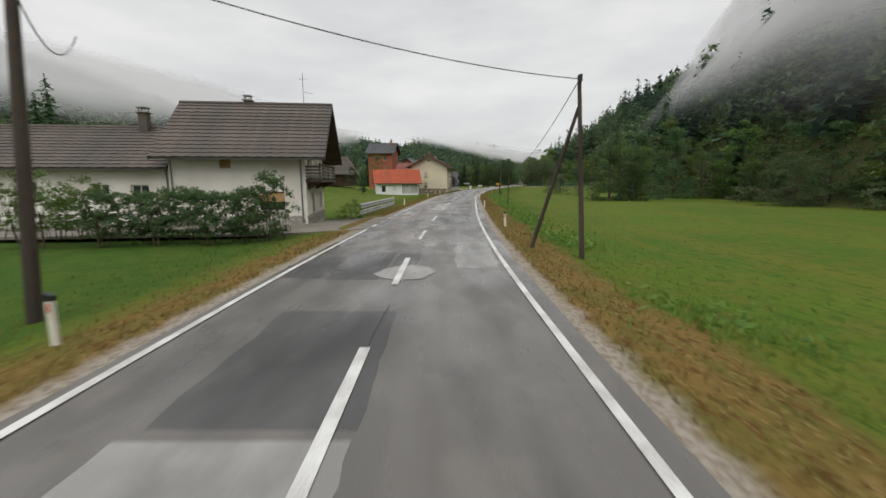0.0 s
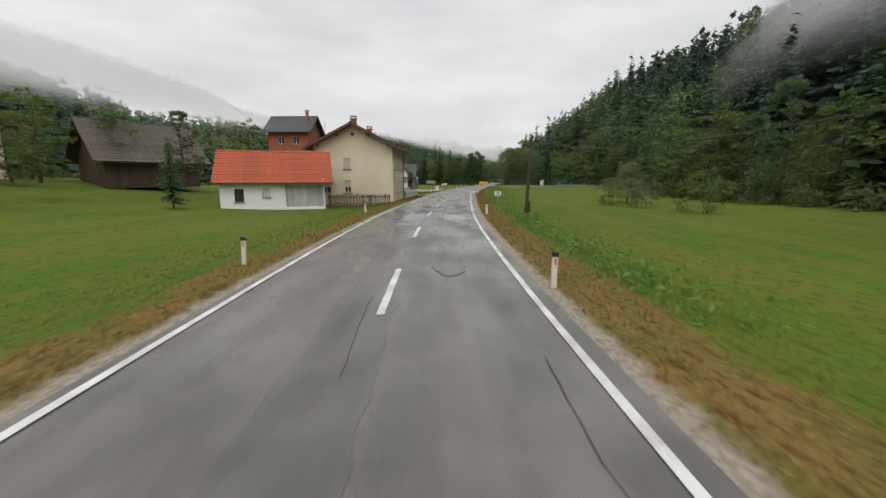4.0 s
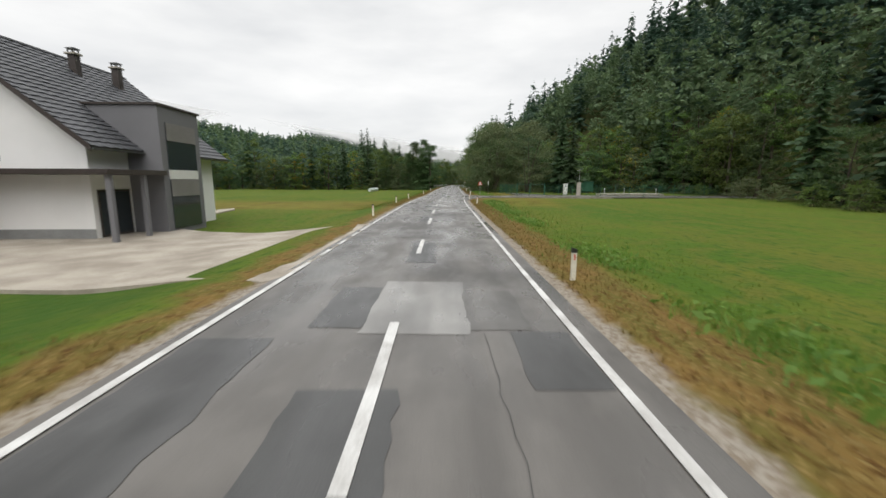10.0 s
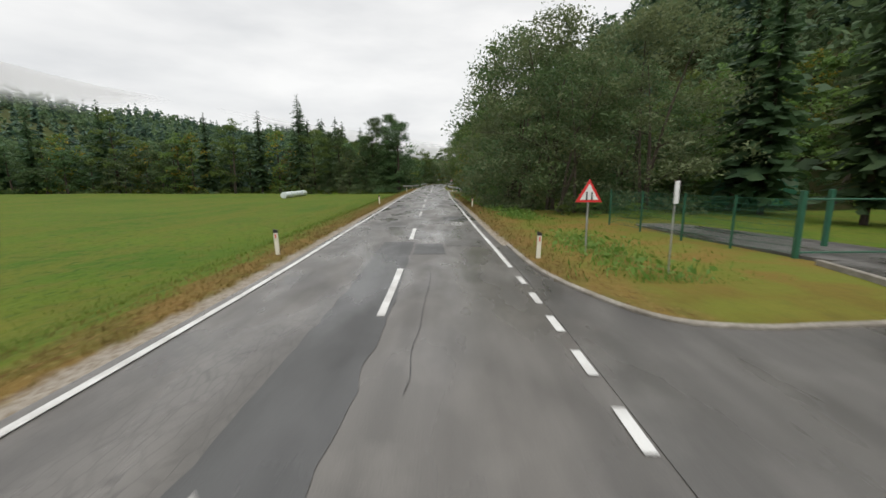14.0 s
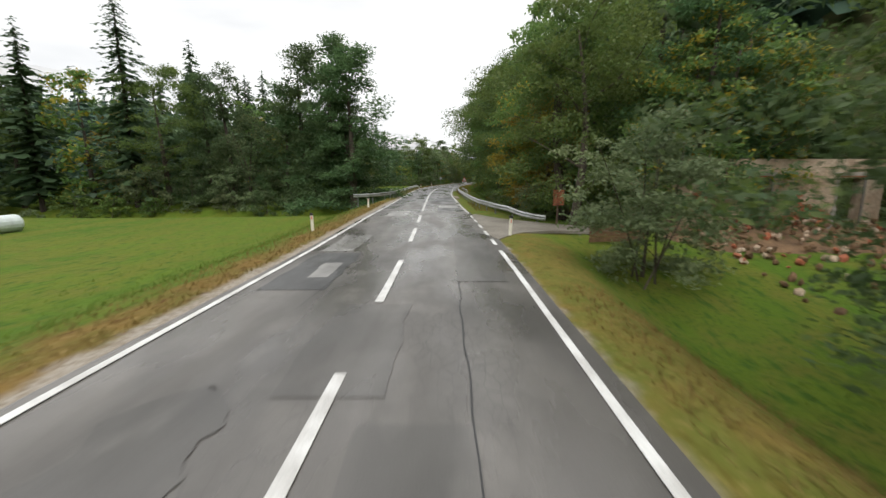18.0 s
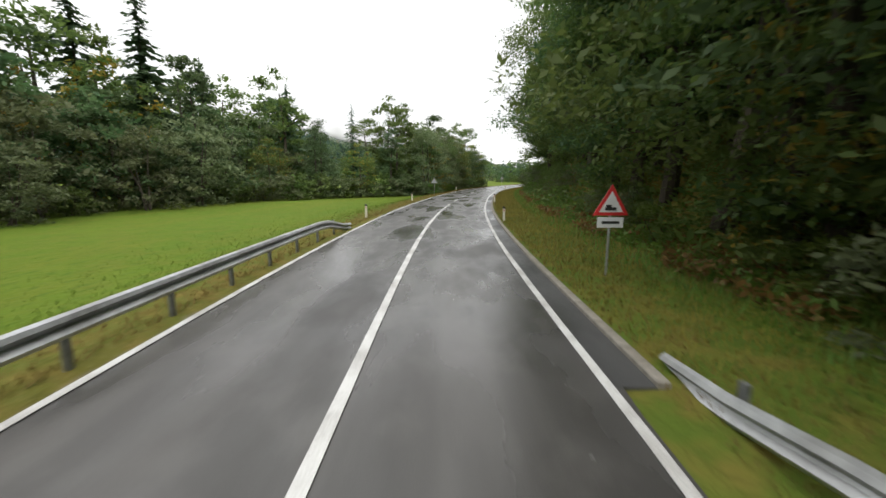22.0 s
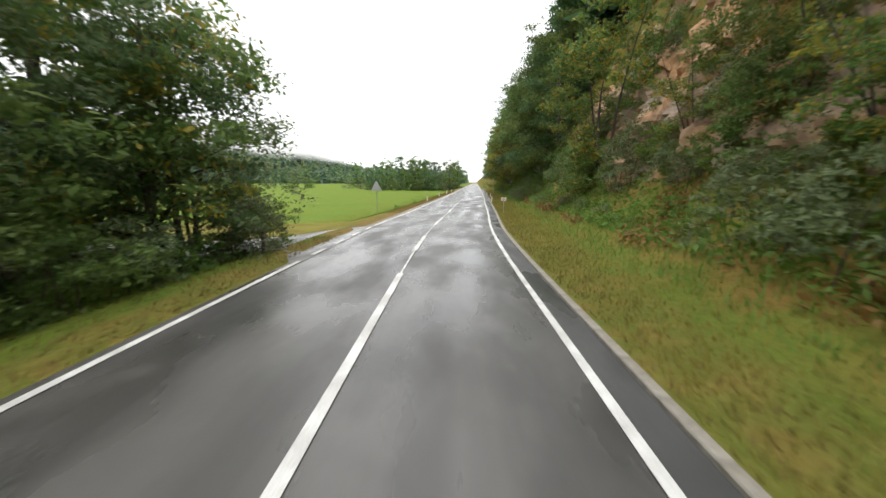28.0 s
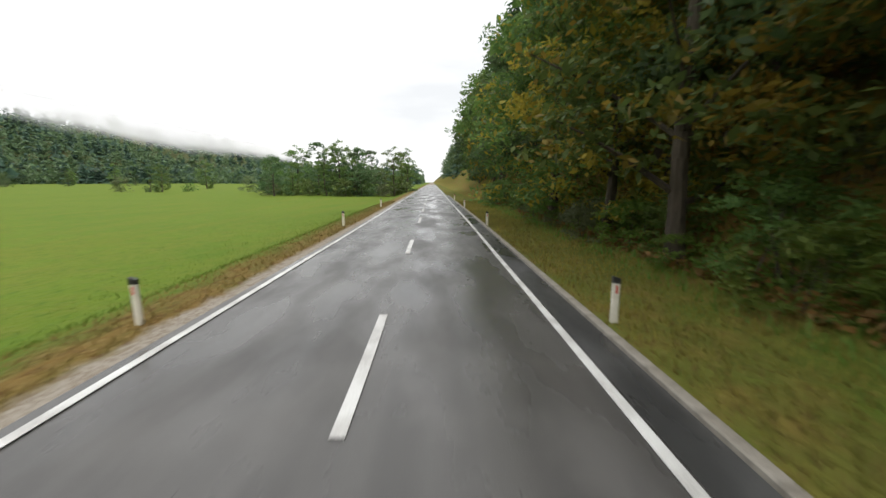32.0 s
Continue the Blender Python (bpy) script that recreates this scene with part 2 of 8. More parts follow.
def asphalt_mat(name, base, rough=0.42, track=0.3, cracked=False):
    """Damp asphalt in road coordinates: paler wheel tracks, long stains, small stones and a damp gloss."""
    m = bpy.data.materials.new(name)
    m.use_nodes = True
    n, l = m.node_tree.nodes, m.node_tree.links
    b = n["Principled BSDF"]
    uv = n.new("ShaderNodeUVMap")
    uv.uv_map = "road"

    def tex(scale, detail, stretch):
        t, mp = n.new("ShaderNodeTexNoise"), n.new("ShaderNodeMapping")
        t.inputs["Scale"].default_value, t.inputs["Detail"].default_value = scale, detail
        mp.inputs["Scale"].default_value = stretch
        l.new(uv.outputs["UV"], mp.inputs["Vector"])
        l.new(mp.outputs["Vector"], t.inputs["Vector"])
        return t.outputs["Fac"]

    def ranged(v, a, c, lo, hi):
        r = n.new("ShaderNodeMapRange")
        r.inputs["From Min"].default_value, r.inputs["From Max"].default_value = a, c
        r.inputs["To Min"].default_value, r.inputs["To Max"].default_value = lo, hi
        l.new(v, r.inputs["Value"])
        return r.outputs["Result"]

    def mixed(kind, fac, a, c):
        x = n.new("ShaderNodeMixRGB")
        x.blend_type = kind
        for i, v in ((0, fac), (1, a), (2, c)):
            if isinstance(v, float):
                x.inputs[i].default_value = v
            elif isinstance(v, tuple):
                x.inputs[i].default_value = (*v, 1)
            else:
                l.new(v, x.inputs[i])
        return x.outputs["Color"]

    lanes = tex(1.0, 3, (0.03, 1.1, 1))
    stains = tex(0.55, 6, (0.45, 1.0, 1))
    blots = tex(1.1, 6, (0.7, 1.0, 1))
    stones = tex(60.0, 2, (1, 1, 1))
    pale = tuple(min(1, c * 1.6) for c in base)
    dark = tuple(c * 0.55 for c in base)
    col = mixed("MIX", ranged(lanes, 0.4, 0.62, 0, 0.7), base, pale)
    col = mixed("MIX", ranged(blots, 0.5, 0.64, 0, 0.7), col, pale)
    col = mixed("MIX", ranged(stains, 0.5, 0.68, 0, 0.85), col, dark)
    if cracked:
        # nets of fine cracks where the surface is tired
        net, mp = n.new("ShaderNodeTexVoronoi"), n.new("ShaderNodeMapping")
        net.feature = "DISTANCE_TO_EDGE"
        net.inputs["Scale"].default_value = 5.5
        wob = n.new("ShaderNodeMixRGB")
        wob.blend_type, wob.inputs[0].default_value = "ADD", 0.22
        l.new(uv.outputs["UV"], wob.inputs[1])
        l.new(blots, wob.inputs[2])
        mp.inputs["Scale"].default_value = (0.55, 1.3, 1)
        l.new(wob.outputs["Color"], mp.inputs["Vector"])
        l.new(mp.outputs["Vector"], net.inputs["Vector"])
        where, both = ranged(tex(0.3, 4, (0.35, 1.2, 1)), 0.55, 0.68, 0, 0.5), n.new("ShaderNodeMath")
        both.operation = "MULTIPLY"
        l.new(ranged(net.outputs["Distance"], 0.012, 0.05, 1, 0), both.inputs[0])
        l.new(where, both.inputs[1])
        col = mixed("MIX", both.outputs["Value"], col, tuple(c * 0.3 for c in base))
    col = mixed("OVERLAY", track, col, stones)
    l.new(col, b.inputs["Base Color"])
    # standing damp: smooth sheets of water between dull dry grain
    l.new(ranged(tex(0.7, 6, (0.4, 1.1, 1)), 0.36, 0.62, max(0.1, rough - 0.24), rough + 0.16), b.inputs["Roughness"])
    b.inputs["Specular IOR Level"].default_value = 0.5
    bp = n.new("ShaderNodeBump")
    bp.inputs["Strength"].default_value, bp.inputs["Distance"].default_value = 0.25, 0.01
    l.new(stones, bp.inputs["Height"])
    l.new(bp.outputs["Normal"], b.inputs["Normal"])
    return m


M = {
    "ground": ground_mat(),
    "asphalt": asphalt_mat("damp_asphalt", (0.09, 0.084, 0.076), 0.36, cracked=True),
    "asphalt_new": asphalt_mat("smooth_newer_asphalt", (0.06, 0.0575, 0.054), 0.34, track=0.2),
    "patch_dark": asphalt_mat("dark_asphalt_patch", (0.048, 0.048, 0.047), 0.42, track=0.4),
    "patch_mid": asphalt_mat("grey_asphalt_patch", (0.077, 0.073, 0.067), 0.42),
    "patch_pale": asphalt_mat("pale_asphalt_patch", (0.19, 0.185, 0.175), 0.42),
    "paint_white": mat("road_paint", (0.62, 0.62, 0.60), 0.55, vary=0.3, scale=1.5, fine=40, bump=0.1, tint=(0.42, 0.41, 0.39)),
    "gravel": mat("limestone_gravel", (0.40, 0.36, 0.30), 0.9, vary=0.45, scale=0.7, fine=30, bump=0.6, tint=(0.27, 0.235, 0.19)),
    "crack": mat("crack_filler", (0.03, 0.03, 0.03), 0.5, vary=0.3),
    "plaster": mat("white_plaster", (0.80, 0.77, 0.70), 0.9, vary=0.12, scale=0.5, fine=18, bump=0.12, tint=(0.68, 0.64, 0.56)),
    "plaster_cream": mat("cream_plaster", (0.66, 0.58, 0.43), 0.9, vary=0.14, scale=0.35, fine=16, bump=0.12, tint=(0.56, 0.49, 0.37)),
    "plaster_new": mat("fresh_white_plaster", (0.84, 0.84, 0.83), 0.9, vary=0.06, scale=0.4, fine=20, bump=0.08),
    "plaster_grey": mat("grey_plaster", (0.17, 0.17, 0.18), 0.9, vary=0.1, scale=0.5, fine=20, bump=0.1),
    "roof_brown": mat("brown_roof_tile", (0.105, 0.082, 0.068), 0.75, vary=0.35, scale=0.6, fine=12, bump=0.25, tint=(0.07, 0.062, 0.055), spread=0.14),
    "roof_rust": mat("red_brown_roof_tile", (0.115, 0.05, 0.035), 0.7, vary=0.3, scale=0.5, fine=12, bump=0.25, spread=0.15),
    "roof_red": mat("orange_roof_tile", (0.40, 0.075, 0.024), 0.65, vary=0.3, scale=0.5, fine=12, bump=0.25, tint=(0.30, 0.065, 0.024), spread=0.1),
    "roof_grey": mat("anthracite_roof_tile", (0.075, 0.078, 0.085), 0.5, vary=0.25, scale=0.6, fine=12, bump=0.2, spread=0.12),
    "brick": mat("hollow_clay_block", (0.36, 0.115, 0.055), 0.9, vary=0.35, scale=2.0, fine=9, bump=0.4, tint=(0.27, 0.085, 0.045), spread=0.12),
    "kerb_stone": mat("worn_kerb_concrete", (0.26, 0.24, 0.205), 0.85, vary=0.35, scale=1.4, fine=14, bump=0.35, tint=(0.17, 0.15, 0.12)),
    "concrete": mat("bare_concrete", (0.38, 0.35, 0.30), 0.9, vary=0.25, scale=0.8, fine=14, bump=0.3),
    "stone": mat("foundation_stone", (0.46, 0.43, 0.38), 0.9, vary=0.4, scale=2.5, fine=15, bump=0.6),
    "wood_dark": mat("dark_stained_wood", (0.075, 0.045, 0.028), 0.75, vary=0.4, scale=1.5, fine=20, bump=0.4, stretch=(1, 1, 0.2), spread=0.15),
    "wood_grey": mat("weathered_grey_wood", (0.22, 0.20, 0.17), 0.85, vary=0.4, scale=1.5, fine=20, bump=0.4, stretch=(1, 1, 0.2), spread=0.2),
    "wood_pale": mat("old_whitewashed_boards", (0.50, 0.49, 0.46), 0.85, vary=0.3, scale=1.5, fine=20, bump=0.3, stretch=(1, 1, 0.2), spread=0.12),
    "wood_pole": mat("tarred_pole_wood", (0.07, 0.052, 0.04), 0.85, vary=0.4, scale=1.2, fine=20, bump=0.5, stretch=(3, 3, 0.3)),
    "blind": mat("ochre_roller_blind", (0.47, 0.30, 0.13), 0.7, vary=0.15, scale=1.0, fine=8, bump=0.2),
    "blind_pale": mat("cream_roller_blind", (0.52, 0.47, 0.36), 0.7, vary=0.12, scale=1.0, fine=8, bump=0.2),
    "blind_grey": mat("grey_roller_blind", (0.20, 0.19, 0.18), 0.6, vary=0.12, scale=1.0, fine=8, bump=0.2),
    "frame_white": mat("white_window_frame", (0.70, 0.70, 0.68), 0.5, vary=0.08, bump=0.03),
    "frame_dark": mat("dark_window_frame", (0.05, 0.04, 0.035), 0.5, vary=0.2, bump=0.05),
    "shutter_green": mat("faded_green_shutter", (0.16, 0.31, 0.23), 0.7, vary=0.2, scale=2, fine=20, bump=0.2),
    "glass": glass_mat("dark_window_glass"),
    "glass_green": glass_mat("green_glass_blocks", (0.045, 0.10, 0.085)),
    "steel": mat("galvanised_steel", (0.46, 0.47, 0.47), 0.42, 0.75, vary=0.25, scale=1.2, fine=8, bump=0.06, tint=(0.33, 0.33, 0.32)),
    "steel_dark": mat("old_galvanised_steel", (0.25, 0.26, 0.26), 0.5, 0.6, vary=0.3, scale=1.2, fine=8, bump=0.06),
    "post_white": mat("cream_post_plastic", (0.68, 0.65, 0.55), 0.5, vary=0.12, scale=4, fine=20, bump=0.05),
    "black": mat("black_plastic", (0.02, 0.02, 0.02), 0.5, vary=0.2, bump=0.05),
    "red_refl": mat("red_reflector", (0.55, 0.05, 0.03), 0.35, vary=0.1, bump=0.0),
    "yellow": mat("yellow_sign_sheet", (0.85, 0.47, 0.02), 0.45, vary=0.06, bump=0.0),
    "white_sheet": mat("white_sign_sheet", (0.72, 0.73, 0.73), 0.45, vary=0.08, bump=0.0),
    "grey_sheet": mat("grey_sign_back", (0.33, 0.34, 0.34), 0.5, 0.3, vary=0.15, bump=0.02),
    "sign_red": mat("red_sign_sheet", (0.62, 0.03, 0.03), 0.45, vary=0.06, bump=0.0),
    "blue_sheet": mat("blue_sign_sheet", (0.04, 0.09, 0.30), 0.45, vary=0.06, bump=0.0),
    "orange": mat("orange_sign_sheet", (0.75, 0.25, 0.02), 0.45, vary=0.06, bump=0.0),
    "van_paint": mat("white_van_paint", (0.72, 0.73, 0.74), 0.25, vary=0.04, bump=0.0),
    "rubber": mat("tyre_rubber", (0.025, 0.025, 0.025), 0.8, vary=0.2, bump=0.2),
    "wire": mat("black_cable", (0.02, 0.02, 0.02), 0.6, vary=0.1, bump=0.0),
    "fence_green": mat("green_fence_coating", (0.02, 0.10, 0.055), 0.5, vary=0.15, bump=0.05),
    "plastic_wrap": mat("white_bale_wrap", (0.62, 0.68, 0.66), 0.35, vary=0.15, scale=2, fine=10, bump=0.3),
    "bark": mat("grey_brown_bark", (0.085, 0.068, 0.05), 0.95, vary=0.45, scale=2, fine=14, bump=0.9, stretch=(1, 1, 0.25)),
    "bark_dark": mat("dark_conifer_bark", (0.06, 0.045, 0.035), 0.95, vary=0.4, scale=2, fine=14, bump=0.9, stretch=(1, 1, 0.25)),
    "rock": mat("ochre_rock", (0.36, 0.20, 0.095), 0.95, vary=0.5, scale=0.35, fine=4, bump=1.0, tint=(0.24, 0.19, 0.145)),
    "soil": mat("broken_soil", (0.17, 0.10, 0.05), 0.95, vary=0.4, scale=1.5, fine=10, bump=0.8),
    "water": glass_mat("stream_water", (0.02, 0.03, 0.025)),
    "leaf": leaf_mat("broadleaf", (0.085, 0.15, 0.04), (0.17, 0.235, 0.06), 0.02, 0.5),
    "leaf_dark": leaf_mat("dark_broadleaf", (0.062, 0.118, 0.048), (0.12, 0.18, 0.068), 0.02, 0.5),
    "leaf_pale": leaf_mat("willow_leaf", (0.122, 0.162, 0.08), (0.19, 0.222, 0.1), 0.02, 0.45),
    "leaf_gold": leaf_mat("turning_leaf", (0.21, 0.19, 0.03), (0.38, 0.27, 0.04), 0.015, 0.5),
    "needle": leaf_mat("conifer_needle", (0.042, 0.086, 0.04), (0.084, 0.142, 0.06), 0.015, 0.4),
    # distance haze is put into these two colours: bluer than the near leaves
    "wood_far": leaf_mat("hazed_hill_leaf", (0.078, 0.132, 0.066), (0.15, 0.2, 0.092), 0.02, 0.4),
    "needle_far": leaf_mat("hazed_hill_needle", (0.042, 0.086, 0.06), (0.078, 0.13, 0.084), 0.01, 0.3),
    "grass": leaf_mat("meadow_grass", (0.085, 0.15, 0.018), (0.15, 0.20, 0.028), 0.01, 0.5, 0.7),
    "grass_dry": leaf_mat("dry_verge_grass", (0.105, 0.08, 0.022), (0.21, 0.14, 0.046), 0.012, 0.4, 0.8),
    "bracken": leaf_mat("red_brown_bracken", (0.13, 0.085, 0.025), (0.27, 0.15, 0.045), 0.015, 0.3),
    "bank_blade": leaf_mat("yellowing_bank_grass", (0.14, 0.15, 0.03), (0.30, 0.24, 0.055), 0.01, 0.45, 0.8),
    "track": mat("muddy_gravel", (0.20, 0.18, 0.15), 0.75, vary=0.4, scale=0.7, fine=30, bump=0.5, tint=(0.13, 0.115, 0.09)),
    "litter": leaf_mat("fallen_leaf", (0.12, 0.06, 0.02), (0.22, 0.11, 0.035), 0.02, 0.15),
    "weed": leaf_mat("roadside_weed", (0.09, 0.17, 0.028), (0.17, 0.25, 0.045), 0.02, 0.42),
}

# ---------------------------------------------------------------- the road's line
STEP, FIRST = 12.5, -50.0
KNOTS = [Vector(p) for p in (
    (-0.49, -50.03), (-0.63, -37.53), (-0.79, -25.03), (-0.96, -12.53), (-1.07, -0.02), (-1.07, 12.50), (-0.59, 25.00), (0.16, 37.50), (1.03, 49.99),
    (1.97, 62.47), (3.28, 74.93), (5.07, 87.33), (7.10, 99.68), (9.21, 112.02), (11.58, 124.31), (14.39, 136.51), (17.31, 148.68), (20.29, 160.84),
    (23.34, 172.96), (26.65, 185.02), (30.25, 197.00), (33.45, 209.07), (36.69, 221.15), (39.86, 233.25), (43.13, 245.31), (46.63, 257.30), (49.90, 269.37),
    (53.17, 281.45), (56.47, 293.52), (60.07, 305.53), (63.92, 317.46), (68.30, 329.22), (73.28, 340.73), (78.65, 352.08), (84.49, 363.20), (90.87, 374.03),
    (98.09, 384.31), (105.58, 394.36), (113.57, 404.04), (121.52, 413.69), (129.58, 423.28), (137.51, 432.94), (145.43, 442.62), (153.28, 452.34), (161.13, 462.06),
    (169.01, 471.78), (176.87, 481.49))]
KNOTS.insert(0, 2 * KNOTS[0] - KNOTS[1])
KNOTS.append(2 * KNOTS[-1] - KNOTS[-2])
LAST = FIRST + STEP * (len(KNOTS) - 3)


def line(s):
    """Point and unit heading of the centre line at s metres."""
    q = min(max(s, FIRST), LAST - 1e-4)
    i = int((q - FIRST) // STEP)
    u = (q - FIRST) / STEP - i
    a, b, c, d = KNOTS[i:i + 4]
    p = 0.5 * (2 * b + (c - a) * u + (2 * a - 5 * b + 4 * c - d) * u * u + (3 * b - a - 3 * c + d) * u ** 3)
    t = 0.5 * ((c - a) + 2 * (2 * a - 5 * b + 4 * c - d) * u + 3 * (3 * b - a - 3 * c + d) * u * u)
    t.normalize()
    return p + t * (s - q), t


def smooth(x, a, b):
    u = min(1.0, max(0.0, (x - a) / (b - a)))
    return u * u * (3 - 2 * u)


def ramp(x, *pairs):
    """A smooth curve through (x, value) pairs."""
    if x <= pairs[0][0]:
        return pairs[0][1]
    for (a, u), (b, v) in zip(pairs, pairs[1:]):
        if x <= b:
            return u + (v - u) * smooth(x, a, b)
    return pairs[-1][1]


def foot(s):
    """How far right of the centre line the hill begins."""
    return ramp(s, (-60, 46), (60, 44), (140, 40), (205, 46), (240, 34), (268, 28), (282, 12), (310, 7.5), (360, 6.5), (395, 6.5), (420, 7.0), (470, 6.0))


def cliff(s):
    return smooth(s, 392, 402) * (1 - smooth(s, 434, 448))


def height(s, d):
    """Height of the ground at s along and d right of the road."""
    stream = math.exp(-(((s - 292 - 0.05 * d) / 3.6) ** 2))
    lump = noise.noise((s * 0.05, d * 0.05, 0.3)) * 0.25
    if d < 0:
        low = ramp(s, (-40, -0.25), (70, -0.35), (90, -0.55), (130, -0.45), (165, -0.5), (200, -0.9), (285, -1.0), (330, -0.5), (400, -0.6), (450, -1.1))
        z = low * smooth(-d, 3.9, 8.5) + lump * smooth(-d, 6, 20)
        hill = ramp(s, (-50, 130), (260, 150), (420, 330), (700, 420))
        far = max(0.0, -d - hill)
        z += 120 * (1 - math.exp(-far * 0.6 / 120)) * (1 + 0.35 * noise.noise((s * 0.006, d * 0.004, 1)))
        z -= 2.3 * stream * smooth(-d, 4.2, 7.0)
        # the meadow climbs towards the farm on the slope
        z += 3.3 * smooth(-d, 13, 50) * smooth(s, 18, 50) * (1 - smooth(s, 96, 135))
        return z
    low = ramp(s, (-40, -0.4), (178, -0.4), (186, -0.06), (222, -0.06), (230, -0.6), (238, -1.5), (257, -1.5), (263, -0.5), (266, -0.25), (272, -0.3), (285, -0.8), (310, 0.0), (450, 0.1))
    z = low * smooth(d, 3.9, 7.0) + lump * smooth(d, 6, 20)
    f = foot(s)
    up = max(0.0, d - f)
    steep = ramp(s, (150, 1.15), (260, 0.95), (330, 0.8), (400, 1.0))
    top = 118 * (1 + 0.18 * noise.noise((s * 0.008, 0.2, 3)))
    z += top * (1 - math.exp(-up * steep / top)) * smooth(up, -0.1, 6) + 0.5 * noise.noise((s * 0.12, d * 0.12, 5)) * smooth(up, 0, 10)
    z += cliff(s) * (1.3 * smooth(d, 5.5, 10.0) + 6.5 * smooth(d, 10.5, 14.5))
    z -= 2.3 * stream * smooth(d, 4.2, 7.0)
    return z


def at(s, d, z=None, rz=0.0, up=0.0):
    """A pose on the ground beside the road; its y axis looks along the road."""
    p, t = line(s)
    q = p + Vector((t.y, -t.x)) * d
    turn = math.degrees(math.atan2(-t.x, t.y))
    return pose(q.x, q.y, (height(s, d) if z is None else z) + up, 0, 0, turn + rz)


def xyz(s, d, z=0.0):
    p, t = line(s)
    return Vector((p.x + t.y * d, p.y - t.x * d, z))


# ---------------------------------------------------------------- mesh helpers
def part(name, bm, material, parent=None, label="", m=None):
    """Links a bmesh as one mesh object, under a parent where there is one."""
    me = bpy.data.meshes.new(name)
    bm.to_mesh(me)
    bm.free()
    me.materials.append(M[material])
    ob = new(name, me)
    ob.parent = parent
    if m is not None:
        ob.matrix_basis = m
    if label:
        ob["label"] = label
    return ob


def raw(name, verts, faces, material, parent=None, smooth_faces=False):
    me = bpy.data.meshes.new(name)
    me.from_pydata(verts, [], faces)
    me.materials.append(M[material])
    if smooth_faces:
        me.polygons.foreach_set("use_smooth", [True] * len(me.polygons))
    ob = new(name, me)
    ob.parent = parent
    return ob


def thing(name, m, label, category, group="", kind=""):
    ob = new(name)
    ob.matrix_basis = m
    ob.empty_display_size = 0.3
    return tagged(ob, label, category, group, kind)


def box(bm, x0, y0, z0, x1, y1, z1, bevel=0.0, m=None):
    v = bmesh.ops.create_cube(bm, size=1.0)["verts"]
    mm = Matrix.Translation(((x0 + x1) / 2, (y0 + y1) / 2, (z0 + z1) / 2)) @ Matrix.Diagonal((x1 - x0, y1 - y0, z1 - z0, 1))
    bmesh.ops.transform(bm, matrix=(m @ mm) if m is not None else mm, verts=v)
    if bevel:
        edges = list({e for w in v for e in w.link_edges})
        bmesh.ops.bevel(bm, geom=edges, offset=bevel, segments=1, affect="EDGES")
    return bm


def boxed(*args, **kw):
    return box(bmesh.new(), *args, **kw)


def tube(bm, a, b, r0, r1=None, sides=8):
    """A tapered round bar from a to b."""
    a, b = Vector(a), Vector(b)
    r1 = r0 if r1 is None else r1
    q = (b - a).to_track_quat("Z", "Y").to_matrix()
    rings = []
    for c, r in ((a, r0), (b, r1)):
        rings.append([bm.verts.new(c + q @ Vector((math.cos(k * math.tau / sides) * r, math.sin(k * math.tau / sides) * r, 0))) for k in range(sides)])
    for k in range(sides):
        bm.faces.new((rings[0][k], rings[0][(k + 1) % sides], rings[1][(k + 1) % sides], rings[1][k]))
    bm.faces.new(rings[0][::-1])
    bm.faces.new(rings[1])
    return bm


def prism(bm, outline, a, b, axis="y"):
    """Extrudes an outline of (u, v) points between a and b along an axis; u, v are the two other axes in order."""
    def place(u, v, w):
        return {"x": (w, u, v), "y": (u, w, v), "z": (u, v, w)}[axis]
    lo = [bm.verts.new(place(u, v, a)) for u, v in outline]
    hi = [bm.verts.new(place(u, v, b)) for u, v in outline]
    n = len(outline)
    for k in range(n):
        bm.faces.new((lo[k], lo[(k + 1) % n], hi[(k + 1) % n], hi[k]))
    bm.faces.new(lo[::-1])
    bm.faces.new(hi)
    bmesh.ops.recalc_face_normals(bm, faces=bm.faces[:])
    return bm


# ---------------------------------------------------------------- ground and road
def strip(name, s0, s1, d0, d1, z, material, parent=None, step=2.0, thick=0.0, ragged=0.0, seed=0):
    """A ribbon on the road from s0 to s1 between the offsets d0 and d1, with road coordinates as its UV map."""
    n = max(1, int(math.ceil((s1 - s0) / step)))
    verts, faces, uvs = [], [], []
    for i in range(n + 1):
        s = s0 + (s1 - s0) * i / n
        for k, d in enumerate((d0, d1)):
            d = d(s) if callable(d) else d
            w = ragged * (noise.noise((s * 1.1 + seed, k * 9.1, seed)) + 0.7 * noise.noise((s * 4.3 + seed, k * 9.1, seed + 3)))
            e = ragged * noise.noise((k * 5.3, seed, 2.0)) if i in (0, n) else 0
            verts.append(xyz(s + e, d + w, z))
            uvs.append((s + e, d + w))
    for i in range(n):
        faces.append((2 * i, 2 * i + 1, 2 * i + 3, 2 * i + 2))
    if thick:
        base = len(verts)
        verts += [v - Vector((0, 0, thick)) for v in verts[:base]]
        uvs += uvs[:base]
        for i in range(n):
            faces.append((base + 2 * i, 2 * i, 2 * i + 2, base + 2 * i + 2))
            faces.append((2 * i + 1, base + 2 * i + 1, base + 2 * i + 3, 2 * i + 3))
        faces.append((base, base + 1, 1, 0))
        faces.append((2 * n, 2 * n + 1, base + 2 * n + 1, base + 2 * n))
    ob = raw(name, verts, faces, material, parent)
    uv = ob.data.uv_layers.new(name="road")
    for loop in ob.data.loops:
        uv.data[loop.index].uv = uvs[loop.vertex_index]
    return ob


